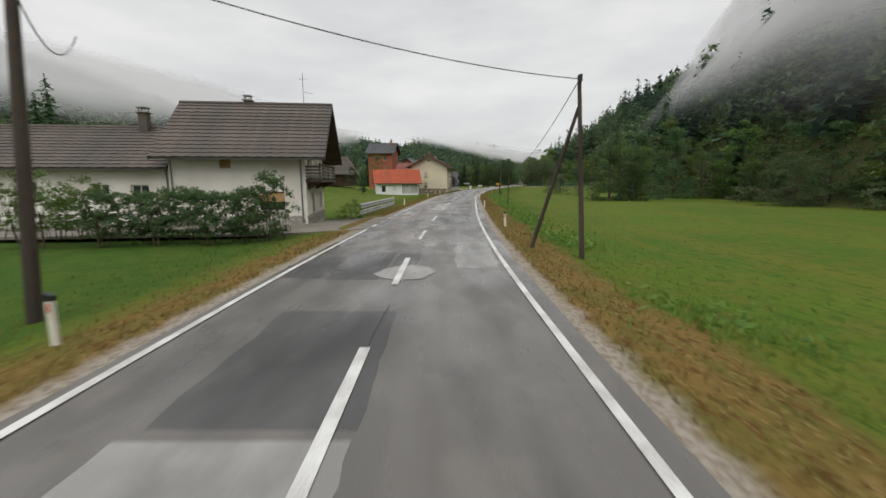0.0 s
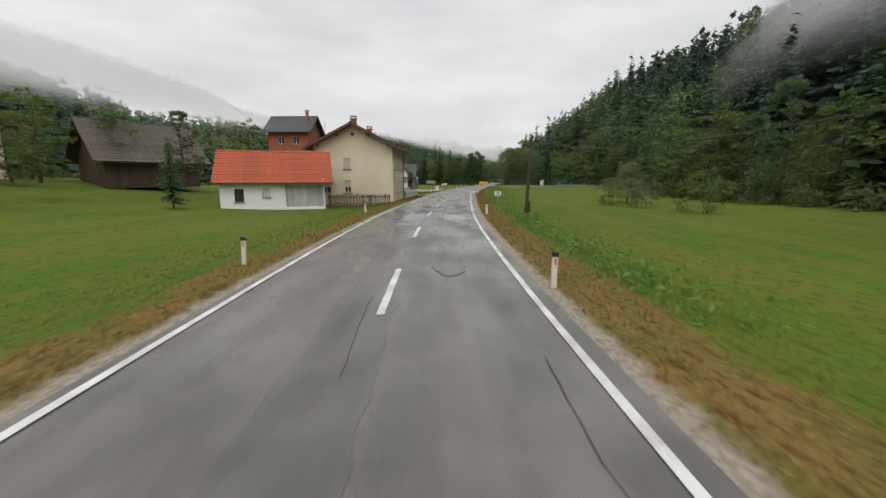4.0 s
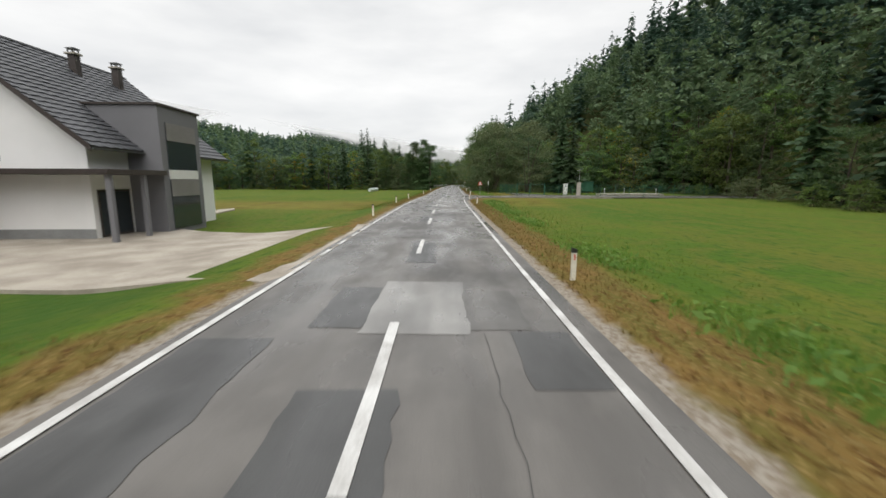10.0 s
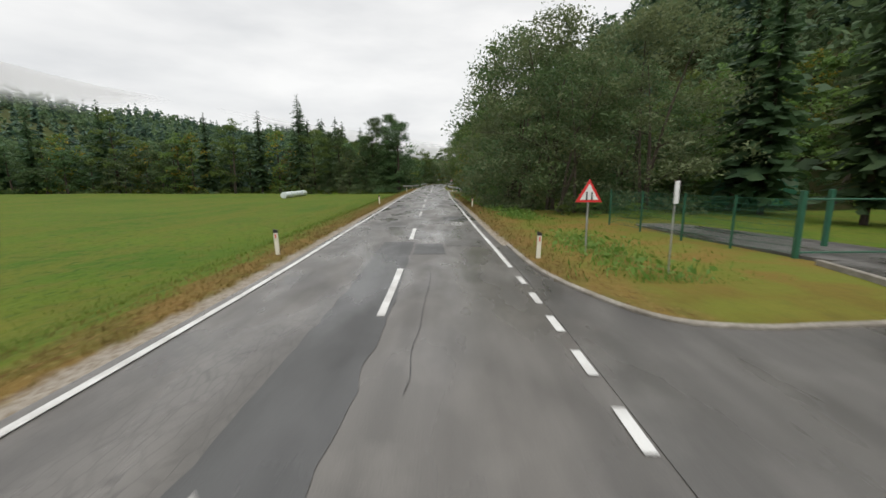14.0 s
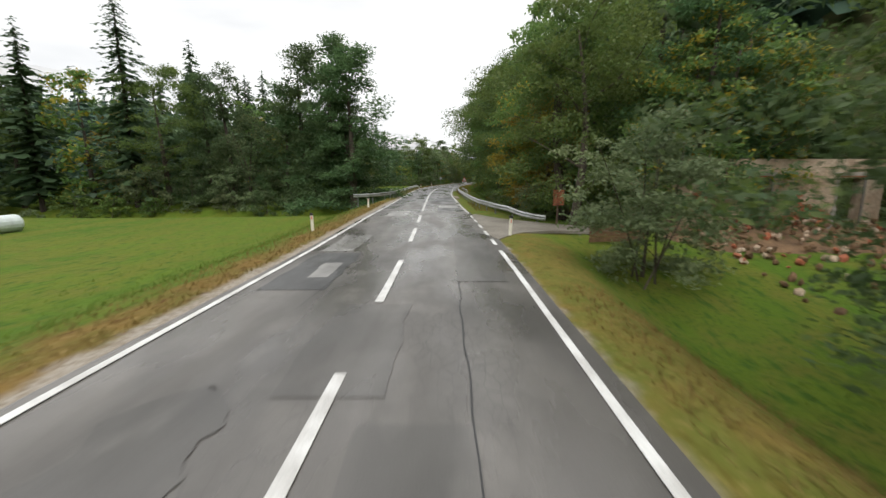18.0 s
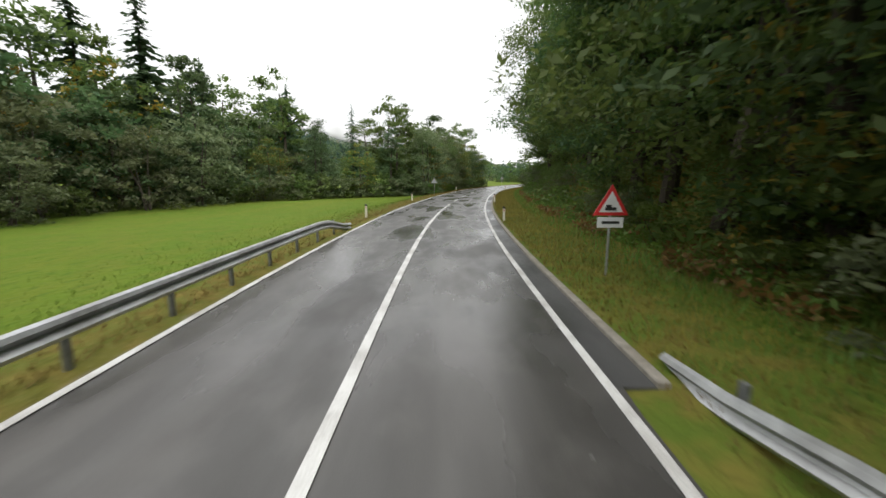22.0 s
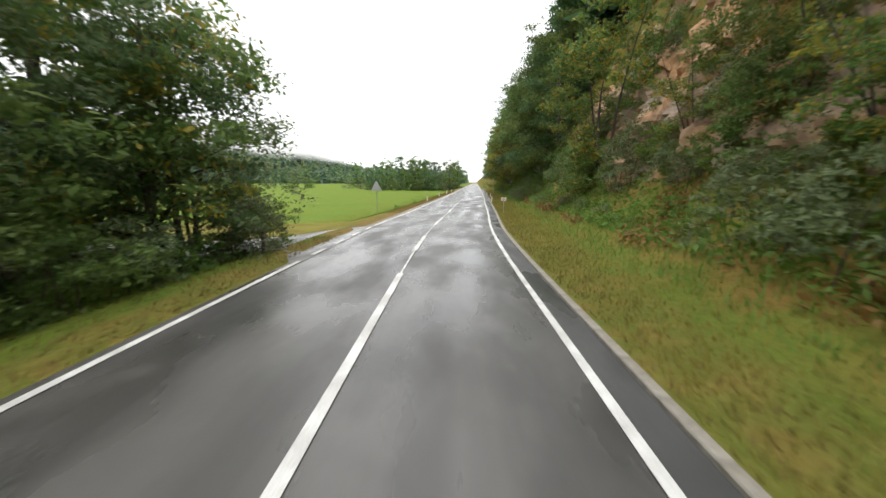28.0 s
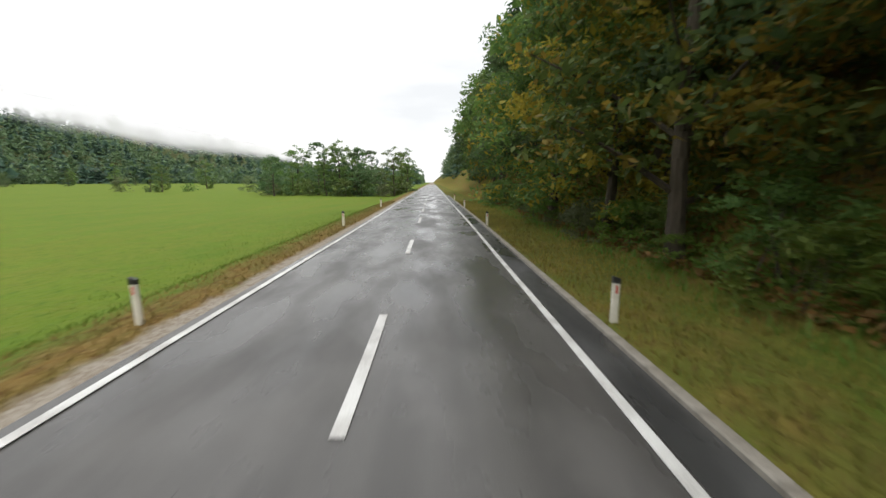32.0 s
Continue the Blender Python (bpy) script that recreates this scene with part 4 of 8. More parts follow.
def conifer(seed, high, wide, whorls, per, cards, material="needle", bare=0.12):
    """A spruce: a straight stem and drooping branches of needle sprays in whorls."""
    gen = np.random.default_rng(seed)
    bm = bmesh.new()
    tube(bm, (0, 0, -0.4), (0, 0, high * 0.97), 0.014 * high, 0.01, 7)
    c, ax = [], []
    for i in range(whorls):
        u = bare + (1 - bare) * (i / whorls) ** 0.9
        z = u * high
        reach = 1.15 * wide * (1 - u) ** 0.72 * gen.uniform(0.8, 1.12) + 0.2
        for k in range(per):
            ang = k * math.tau / per + gen.uniform(-0.35, 0.35)
            r = reach * gen.uniform(0.55, 1.15)
            zb = z + gen.uniform(-0.7, 0.7) * high / whorls
            for j in range(cards):
                t = (j + gen.uniform(0.2, 0.9)) / cards
                c.append((math.cos(ang) * r * t, math.sin(ang) * r * t, zb - 0.34 * r * t ** 1.3 + 0.12 * r * t ** 4 + gen.normal() * 0.05))
                ax.append((math.cos(ang), math.sin(ang), -0.35, r / cards * (1.3 - 0.5 * t)))
    trunk = bpy.data.meshes.new("trunk")
    bm.to_mesh(trunk)
    bm.free()
    trunk.materials.append(M["bark_dark"])
    c, ax = np.array(c), np.array(ax)
    n = len(c)
    a = ax[:, :3] / np.linalg.norm(ax[:, :3], axis=1, keepdims=True)
    side = np.cross(a, np.array((0, 0, 1.0)) + gen.normal(size=(n, 3)) * 0.45)
    side /= np.linalg.norm(side, axis=1, keepdims=True)
    ln = ax[:, 3:4] * 1.0
    wd = ax[:, 3:4] * 0.75 * gen.uniform(0.6, 1.2, (n, 1))
    v = np.stack([c - a * ln, c - side * wd + np.array((0, 0, -0.16)) * wd, c + a * ln, c + side * wd + np.array((0, 0, -0.16)) * wd], 1).reshape(-1, 3)
    return trunk, mesh_of("crown", v, np.arange(n * 4).reshape(-1, 4), [material])


def merged(name, kinds, places, label, category, seed=0):
    """Many far trees joined into one object: kinds are meshes, places rows of (kind, x, y, z, scale, turn)."""
    vs, fs, sl, base = [], [], [], 0
    cache = []
    for me in kinds:
        v = np.empty(len(me.vertices) * 3, dtype=np.float32)
        me.vertices.foreach_get("co", v)
        f = np.empty(len(me.loops), dtype=np.int32)
        me.loops.foreach_get("vertex_index", f)
        cache.append((v.reshape(-1, 3), f.reshape(-1, 4)))
    mats = []
    for me in kinds:
        for m in me.materials:
            if m not in mats:
                mats.append(m)
    for k, x, y, z, sc, turn in places:
        v, f = cache[k]
        c, s = math.cos(turn), math.sin(turn)
        w = v @ np.array(((c, s, 0), (-s, c, 0), (0, 0, 1)), dtype=np.float32) * np.array((sc, sc, sc * (0.9 + 0.25 * ((x * 7.3 + y * 3.1) % 1)))) + np.array((x, y, z))
        vs.append(w)
        fs.append(f + base)
        sl.append(np.full(len(f), mats.index(kinds[k].materials[0])))
        base += len(v)
    me = mesh_of(name, np.concatenate(vs), np.concatenate(fs), [], np.concatenate(sl))
    for m in mats:
        me.materials.append(m)
    me.polygons.foreach_set("material_index", np.concatenate(sl).astype(np.int32))
    return tagged(new(name, me), label, category, kind="stuff")


# templates: near ones with many leaves, far ones with few larger sprays
NEAR = {
    "alder": [broadleaf(11, 13, 3.6, 9500, "leaf_dark", None, 0.06, 1, 0.165, 0.04, 80, cone=True), broadleaf(12, 15, 4.4, 16000, "leaf_dark", None, 0.05, 1, 0.185, 0.04, 120, cone=True)],
    "beech": [broadleaf(21, 14, 4.4, 12000, "leaf", None, 0.08, 1, 0.155, 0.03, 64), broadleaf(22, 12, 4.0, 11000, ["leaf", "leaf_dark"], None, 0.08, 1, 0.15, 0.03, 60)],
    "willow": [broadleaf(31, 11, 4.8, 12500, "leaf_pale", None, 0.02, 3, 0.145, 0.12, 90), broadleaf(32, 10, 4.2, 12000, ["leaf_dark", "leaf_pale"], None, 0.02, 3, 0.145, 0.12, 90)],
    "maple": [broadleaf(41, 11, 3.8, 9000, ["leaf", "leaf_gold"], None, 0.08, 1, 0.17, 0, 56), broadleaf(42, 9, 3.2, 7500, ["leaf_gold", "leaf"], None, 0.10, 1, 0.16, 0, 50),
              broadleaf(43, 10, 3.4, 11500, ["leaf", "leaf_gold"], None, 0.02, 4, 0.16, 0.05, 80)],
    "ash": [broadleaf(23, 15, 5.4, 14000, "leaf", None, 0.12, 1, 0.155, 0.03, 64), broadleaf(24, 14, 5.2, 13500, ["leaf_dark", "leaf"], None, 0.12, 1, 0.155, 0.03, 64)],
    "spruce": [conifer(51, 19, 3.4, 32, 10, 8), conifer(52, 16, 3.1, 29, 10, 8)],
    "bush": [broadleaf(61, 3.0, 1.9, 2400, "leaf", None, 0.02, 4, 0.105, 0.1, 30), broadleaf(62, 2.4, 1.7, 2200, "leaf_pale", None, 0.02, 4, 0.1, 0.12, 30), broadleaf(63, 2.0, 1.5, 1900, "weed", None, 0.0, 4, 0.105, 0.1, 28),
             broadleaf(64, 4.7, 2.3, 12500, "leaf_pale", None, 0.0, 7, 0.1, 0.08, 84),
             broadleaf(65, 2.6, 1.7, 2800, "leaf_dark", None, 0.02, 4, 0.11, 0.1, 34)],
}
MID = {
    "beech": [broadleaf(81, 14, 4.4, 2600, "leaf", None, 0.05, 1, 0.36, 0, 50), broadleaf(82, 12, 4.4, 2500, "leaf_dark", None, 0.05, 1, 0.36, 0, 50)],
    "alder": [broadleaf(83, 14, 3.9, 2400, "leaf_dark", None, 0.05, 1, 0.33, 0.03, 70, cone=True), broadleaf(84, 15, 4.0, 2400, "leaf", None, 0.06, 1, 0.36, 0, 50)],
    "willow": [broadleaf(85, 10, 4.6, 2600, "leaf_pale", None, 0.02, 3, 0.32, 0.1, 50), broadleaf(86, 9, 4.2, 2500, ["leaf_dark", "leaf_pale"], None, 0.02, 3, 0.32, 0.1, 50)],
    "maple": [broadleaf(87, 12, 4.0, 2400, ["leaf", "leaf_gold"], None, 0.05, 1, 0.34, 0, 50), broadleaf(88, 11, 3.8, 2400, ["leaf_pale", "leaf_gold"], None, 0.05, 1, 0.34, 0, 50)],
    "spruce": [conifer(89, 19, 3.4, 22, 9, 4), conifer(90, 16, 3.1, 21, 9, 4)],
    "bush": [broadleaf(91, 3.0, 1.9, 800, "leaf", None, 0.02, 4, 0.22, 0.1, 28), broadleaf(92, 2.4, 1.7, 800, "leaf_pale", None, 0.02, 4, 0.2, 0.12, 28)],
}
# FAR and THIN crowns wear the leaf colours with haze mixed in
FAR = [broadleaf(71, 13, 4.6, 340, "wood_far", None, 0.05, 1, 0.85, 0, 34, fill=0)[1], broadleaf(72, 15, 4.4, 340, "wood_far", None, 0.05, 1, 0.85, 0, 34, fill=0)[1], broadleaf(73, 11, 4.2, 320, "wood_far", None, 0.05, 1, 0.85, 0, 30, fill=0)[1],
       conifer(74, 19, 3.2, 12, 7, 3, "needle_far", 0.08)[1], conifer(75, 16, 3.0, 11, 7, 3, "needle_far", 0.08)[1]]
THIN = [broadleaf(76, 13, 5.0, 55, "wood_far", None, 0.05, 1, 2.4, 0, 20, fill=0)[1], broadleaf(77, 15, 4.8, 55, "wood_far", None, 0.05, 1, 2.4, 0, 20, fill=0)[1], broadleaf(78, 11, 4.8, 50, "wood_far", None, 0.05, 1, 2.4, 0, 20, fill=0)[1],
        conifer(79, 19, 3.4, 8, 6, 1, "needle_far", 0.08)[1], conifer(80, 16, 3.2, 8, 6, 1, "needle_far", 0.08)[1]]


def tree(kind, which, s, d, scale=1.0, turn=None, label="", group="", sink=0.0, name=None, far=False):
    """One tree with trunk and crown at s, d beside the road."""
    store = MID if far else NEAR
    store = NEAR if kind == "ash" else store
    trunk, crown = store[kind][which % len(store[kind])]
    turn = (s * 47.3 + d * 31.7) % 360 if turn is None else turn
    nm = name or ("bush" if kind == "bush" else {"spruce": "spruce_tree", "willow": "willow_tree", "alder": "alder_tree", "beech": "beech_tree", "maple": "maple_tree", "ash": "ash_tree"}[kind])
    e = thing(nm, at(s, d, None, turn, -sink) @ Matrix.Diagonal((scale, scale, scale, 1)), label, "bush" if kind == "bush" else "tree", group)
    for part_name, me in (("trunk" if kind != "bush" else "branchwork", trunk), ("crown", crown)):
        ob = new(part_name, me)
        ob.parent = e
    return e


LABEL = {"alder": "tall dark green alder with a ragged crown", "beech": "green beech tree with spreading leafy boughs", "willow": "grey-green willow with a broad bushy crown",
         "maple": "maple tree with leaves turning yellow in autumn", "spruce": "tall dark spruce with drooping branches", "bush": "leafy green roadside bush", "ash": "tall ash tree with boughs spreading over the bank"}
# ---------------------------------------------------------------- hill woods
gen = np.random.default_rng(7)


def scatter(s0, s1, d0, d1, gap, keep, kinds, scale=(0.8, 1.2)):
    rows, s = [], s0
    while s < s1:
        d = d0
        while d < d1:
            a, b = s + gen.uniform(-0.5, 0.5) * gap, d + gen.uniform(-0.5, 0.5) * gap
            if keep(a, b):
                p = xyz(a, b, height(a, b) - 0.6)
                patchy = noise.noise((a * 0.02, b * 0.02, 8.0)) + gen.normal() * 0.25
                k = kinds[int(gen.integers(len(kinds)))] if abs(patchy) < 0.12 else (kinds[-1] if patchy > 0.2 else kinds[int(gen.integers(3))])
                rows.append((k, p.x, p.y, p.z, gen.uniform(*scale), gen.uniform(0, math.tau)))
            d += gap
        s += gap
    return rows


right = scatter(20, 235, 36, 140, 5.6, lambda s, d: foot(s) + 5 < d < foot(s) + 78 and s > 0.85 * d - 12, (0, 1, 2, 0, 1, 3, 4))
right += scatter(235, 540, 14, 150, 5.4, lambda s, d: foot(s) + (13 if s < 395 or s > 450 else 16) < d < foot(s) + 62, (0, 1, 2, 1, 3, 4, 3))
right += scatter(540, 900, 9, 120, 7.5, lambda s, d: d > 11, (0, 1, 2, 3, 4))
behind = scatter(-110, 150, 44, 185, 8.5, lambda s, d: foot(s) + 5 < d < foot(s) + 135 and s <= 0.85 * d - 12, (0, 1, 2, 3, 4))
behind += scatter(30, 540, 70, 185, 8.5, lambda s, d: foot(s) + (78 if s < 235 else 62) < d < foot(s) + (135 if s < 235 else 100) and s > 0.85 * d - 12, (0, 1, 2, 3, 4))
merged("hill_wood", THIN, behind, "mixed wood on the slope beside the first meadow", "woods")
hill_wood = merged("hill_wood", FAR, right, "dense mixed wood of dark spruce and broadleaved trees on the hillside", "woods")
left = scatter(-120, 260, -330, -135, 9.5, lambda s, d: d < -138 - 8 * noise.noise((s * 0.03, 1, 1)), (0, 1, 2, 3, 4), (0.9, 1.3))
near_left = scatter(225, 420, -170, -16, 6.0, lambda s, d: s > 303 - (-d - 16) * 0.12 and d < -18 - max(0, s - 303) * 1.0 and s < 318 + 0.5 * max(0, -d - 40), (0, 1, 2, 1, 0, 3, 4), (0.85, 1.2))
merged("stream_wood", FAR, near_left, "mixed wood of alders and spruces along the stream", "woods")
left += scatter(260, 520, -560, -170, 12, lambda s, d: d < -175, (0, 1, 2, 3, 4), (1.0, 1.4))
left += scatter(520, 1250, -800, -330, 14, lambda s, d: d < -350 + 20 * noise.noise((s * 0.02, 3, 3)), (0, 1, 2, 3, 4), (1.2, 1.8))
left += scatter(1000, 1400, -330, 0, 16, lambda s, d: d < -20, (0, 1, 2, 3, 4), (1.2, 1.8))
left += scatter(1250, 2300, -900, -20, 34, lambda s, d: True, (0, 1, 2, 3, 4), (1.8, 2.6))
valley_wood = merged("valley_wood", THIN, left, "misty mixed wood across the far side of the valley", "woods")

# wood edge along the hill's foot, tree by tree
rr = random.Random(12)
for k in range(46):
    s = -12 + k * 5.4 + rr.uniform(-1.5, 1.5)
    d = foot(s) + rr.uniform(-1.5, 3.5) - (4 if 80 < s < 130 else 0)
    if s > 225:
        break
    kind = rr.choice(("beech", "alder", "beech", "willow", "alder", "spruce"))
    tree(kind, rr.randrange(2), s, d, rr.uniform(0.72, 1.0), None, LABEL[kind], "trees at the wood's edge", 0.3, far=True)
for k in range(34):
    s = 5 + k * 6.2 + rr.uniform(-2, 2)
    tree("bush", rr.randrange(2), s, foot(s) - rr.uniform(2.5, 5.0) - (4 if 80 < s < 130 else 0), rr.uniform(0.7, 1.2), None, LABEL["bush"], "bushes at the wood's edge", 0.1, far=True)
# lone broad trees standing out in the meadow
for s, d, kind, k, sc in ((63, 22.5, "alder", 0, 0.82), (65.5, 25, "beech", 1, 0.9), (68, 28, "alder", 1, 0.72), (62, 25.5, "alder", 0, 0.6), (73, 35, "alder", 1, 0.8), (71, 39, "beech", 1, 0.85), (50, 38, "willow", 1, 0.7)):
    tree(kind, k, s, d, sc, None, "broad dark green tree at the meadow's edge", "lone trees in the meadow", 1.0)
tree("willow", 0, 98, 20, 0.42, None, LABEL["willow"], "", 0.3)
tree("bush", 0, 95, 17, 0.9, None, LABEL["bush"])
tree("bush", 1, 92, 19, 0.9, None, LABEL["bush"])
tree("bush", 0, 86, 21.5, 1.1, None, LABEL["bush"])
tree("bush", 0, 62, 19.8, 0.8, None, LABEL["bush"])
# ---------------------------------------------------------------- building helpers
def wall(parent, m, length, high, openings, material, thick=0.35, gable=None):
    """A wall in the xz plane from x=0 to length, outer face at y=0, with openings cut right through; gable: (x, z) of its peak."""
    xs = sorted({0.0, length, *(o[0] for o in openings), *(o[2] for o in openings)})
    zs = sorted({-0.6, high, *(o[1] for o in openings), *(o[3] for o in openings)})
    bm = bmesh.new()
    for x0, x1 in zip(xs, xs[1:]):
        for z0, z1 in zip(zs, zs[1:]):
            if not any(o[0] <= x0 and x1 <= o[2] and o[1] <= z0 and z1 <= o[3] for o in openings):
                box(bm, x0, 0, z0, x1, thick, z1)
    if gable:
        prism(bm, [(0.0, high), (length, high), gable], 0.0, thick)
    bmesh.ops.remove_doubles(bm, verts=bm.verts[:], dist=0.0005)
    return part("wall", bm, material, parent, m=m)


def window(parent, m, x0, z0, x1, z1, kind="glass", frame_mat="frame_white", blind="blind_pale", sill="concrete", bars=1, deep=0.14):
    """A window set back in its opening: frame, panes, sill, and a roller blind where it is down."""
    w, h = x1 - x0, z1 - z0
    at_m = m @ Matrix.Translation((x0, deep, z0))
    bm = bmesh.new()
    f = 0.06
    for a in ((0, 0, f, h), (w - f, 0, w, h), (f, 0, w - f, f), (f, h - f, w - f, h)):
        box(bm, a[0], 0, a[1], a[2], 0.07, a[3])
    for k in range(bars):
        c = w * (k + 1) / (bars + 1)
        box(bm, c - 0.03, 0.0, f, c + 0.03, 0.06, h - f)
    win = part("window", bm, frame_mat, parent, m=at_m)
    for k in range(bars + 1):
        a, b = f + (w - 2 * f) * k / (bars + 1), f + (w - 2 * f) * (k + 1) / (bars + 1)
        part("pane", boxed(a, 0.03, f, b, 0.045, h - f), "glass", win)
    part("sill", boxed(-0.08, -deep - 0.1, -0.07, w + 0.08, 0.0, 0.0, bevel=0.01), sill, win)
    if kind in ("blind", "half", "third"):
        drop = {"blind": 0.98, "half": 0.55, "third": 0.35}[kind] * h
        n = max(3, int(drop / 0.09))
        bm = bmesh.new()
        prof = [(-0.02, h - drop), (-0.02, h)]
        for k in range(n):
            top = h - drop * k / n
            prof += [(-0.032, top), (-0.045, top - 0.012), (-0.045, top - drop / n + 0.012), (-0.032, top - drop / n)]
        prism(bm, prof, 0.03, w - 0.03, "x")
        part("roller_blind", bm, blind, win)
        part("blind_box", boxed(0, -0.06, h - 0.06, w, -0.012, h + 0.06), frame_mat, win)
    return win


def windows(parent, m, openings):
    for o in openings:
        if len(o) > 4 and o[4] is not None:
            window(parent, m, *o[:4], **o[4])


COURSES = {}


def roof_side(parent, m, along, rise, run, material, course=0.36, thick=0.14, soffit="wood_dark"):
    """One roof slope: eave along x at the origin, climbing run metres in y and rise in z; a board deck under rows of lapped tiles."""
    bm = bmesh.new()
    slope = math.hypot(run, rise)
    tilt = Matrix.Rotation(math.atan2(rise, run), 4, "X")
    deck = part("roof_deck", boxed(0, 0, -thick, along, slope, 0), soffit, parent, m=m @ tilt)
    n = max(3, int(slope / course))
    key = (round(along, 2), material)
    if key not in COURSES:
        k = max(8, int(along / 0.16))
        verts, faces = [], []
        for i in range(k + 1):
            x = along * i / k
            up = 0.025 * (1 + math.sin(i * math.pi * 0.5 + 0.4)) + 0.006 * noise.noise((i * 0.7, along, 0))
            verts += [(x, 0.0, 0.005), (x, 0.0, 0.045 + up), (x, course * 1.12, 0.012 + up * 0.5)]
        for i in range(k):
            a = 3 * i
            faces += [(a, a + 3, a + 4, a + 1), (a + 1, a + 4, a + 5, a + 2)]
        me = bpy.data.meshes.new("tile_course")
        me.from_pydata(verts, [], faces)
        me.materials.append(M[material])
        COURSES[key] = me
    for i in range(n):
        ob = new("tile_course", COURSES[key])
        ob.parent = deck
        ob.matrix_basis = Matrix.Translation((0, slope * i / n, 0.002))
    return deck


def gutter(parent, m, along, material="steel_dark"):
    bm = bmesh.new()
    prof = [(math.cos(a) * 0.07, math.sin(a) * 0.07) for a in np.linspace(math.pi, math.tau, 7)]
    lo = [bm.verts.new((0, y - 0.05, z)) for y, z in prof]
    hi = [bm.verts.new((along, y - 0.05, z)) for y, z in prof]
    for k in range(6):
        bm.faces.new((lo[k], lo[k + 1], hi[k + 1], hi[k]))
    return part("gutter", bm, material, parent, m=m)


def downpipe(parent, x, y, z0, z1, material="steel_dark"):
    bm = tube(bmesh.new(), (x, y, z0), (x, y, z1 - 0.5), 0.05)
    tube(bm, (x, y, z1 - 0.5), (x, y - 0.35, z1), 0.05)
    return part("downpipe", bm, material, parent)


def chimney(parent, x, y, z0, z1, w=0.5, material="brick"):
    c = part("chimney", boxed(x - w / 2, y - w / 2, z0, x + w / 2, y + w / 2, z1), material, parent)
    part("chimney_cap", boxed(x - w / 2 - 0.1, y - w / 2 - 0.1, z1, x + w / 2 + 0.1, y + w / 2 + 0.1, z1 + 0.1, bevel=0.02), "concrete", c)
    bm = bmesh.new()
    for a, b in ((-1, -1), (1, -1), (-1, 1), (1, 1)):
        box(bm, x + a * w * 0.4 - 0.03, y + b * w * 0.4 - 0.03, z1 + 0.1, x + a * w * 0.4 + 0.03, y + b * w * 0.4 + 0.03, z1 + 0.3)
    box(bm, x - w * 0.6, y - w * 0.6, z1 + 0.3, x + w * 0.6, y + w * 0.6, z1 + 0.36)
    part("chimney_hood", bm, "steel_dark", c)
    return c


def house(name, m, label, L, D, eave, ridge, wall_mat, roof_mat, front=(), right=(), back=(), left=(), over=(0.7, 0.7, 0.7, 0.7), ridge_y=None, course=0.36, soffit="wood_dark", category="house", eave_back=None):
    """A gabled house, ridge along x, L by D metres. front looks to -y, right to +x; over: eaves front, back, gables left, right."""
    h = thing(name, m, label, category)
    ry = D / 2 if ridge_y is None else ridge_y
    eb = eave if eave_back is None else eave_back
    mats = {"front": Matrix(), "right": pose(L, 0, 0, 0, 0, 90), "back": pose(L, D, 0, 0, 0, 180), "left": pose(0, D, 0, 0, 0, -90)}
    low = min(eave, eb)
    wall(h, mats["front"], L, eave, front, wall_mat)
    wall(h, mats["back"], L, eb, back, wall_mat)
    for side, op, peak in (("right", right, ry), ("left", left, D - ry)):
        t = 0.35
        wall(h, mats[side] @ Matrix.Translation((t, 0, 0)), D - 2 * t, low, [(o[0] - t, o[1], o[2] - t, o[3]) for o in op if o[3] <= low], wall_mat)
        e0, e1 = (eave, eb) if side == "right" else (eb, eave)
        bm = prism(bmesh.new(), [(0.0, low + 0.001), (D, low + 0.001)] + ([(D, e1)] if e1 > low + 0.01 else []) + [(peak, ridge - 0.16)] + ([(0.0, e0)] if e0 > low + 0.01 else []), 0.0, t)
        part("gable", bm, wall_mat, h, m=mats[side])
    for side, op in (("front", front), ("right", right), ("back", back), ("left", left)):
        windows(h, mats[side], [o if o[3] <= (low if side in ("left", "right") else 99) else (*o[:4], dict(o[4] or {}, deep=-0.03)) for o in op])
    of, ob_, ol, orr = over
    kf = (ridge - eave) / ry
    kb = (ridge - eb) / (D - ry)
    roof_side(h, Matrix.Translation((-ol, -of, eave - of * kf)), L + ol + orr, ridge - eave + of * kf, ry + of, roof_mat, course, soffit=soffit)
    roof_side(h, pose(L + orr, D + ob_, eb - ob_ * kb, 0, 0, 180), L + ol + orr, ridge - eb + ob_ * kb, D - ry + ob_, roof_mat, course, soffit=soffit)
    bm = bmesh.new()
    tube(bm, (-ol, ry, ridge + 0.02), (L + orr, ry, ridge + 0.02), 0.12, sides=8)
    part("ridge_tiles", bm, roof_mat, h)
    for x in (-ol - 0.02, L + orr - 0.02):
        for y0, z0, y1, z1 in ((-of, eave - of * kf, ry, ridge), (D + ob_, eb - ob_ * kb, ry, ridge)):
            bm = bmesh.new()
            prism(bm, [(y0, z0 - 0.2), (y0, z0 + 0.05), (y1, z1 + 0.05), (y1, z1 - 0.2)], x, x + 0.04, "x")
            part("verge_board", bm, soffit, h)
    gutter(h, Matrix.Translation((-ol, -of, eave - of * kf - 0.04)), L + ol + orr)
    return h


G, B, HALF = dict(kind="glass"), dict(kind="blind"), dict(kind="half")


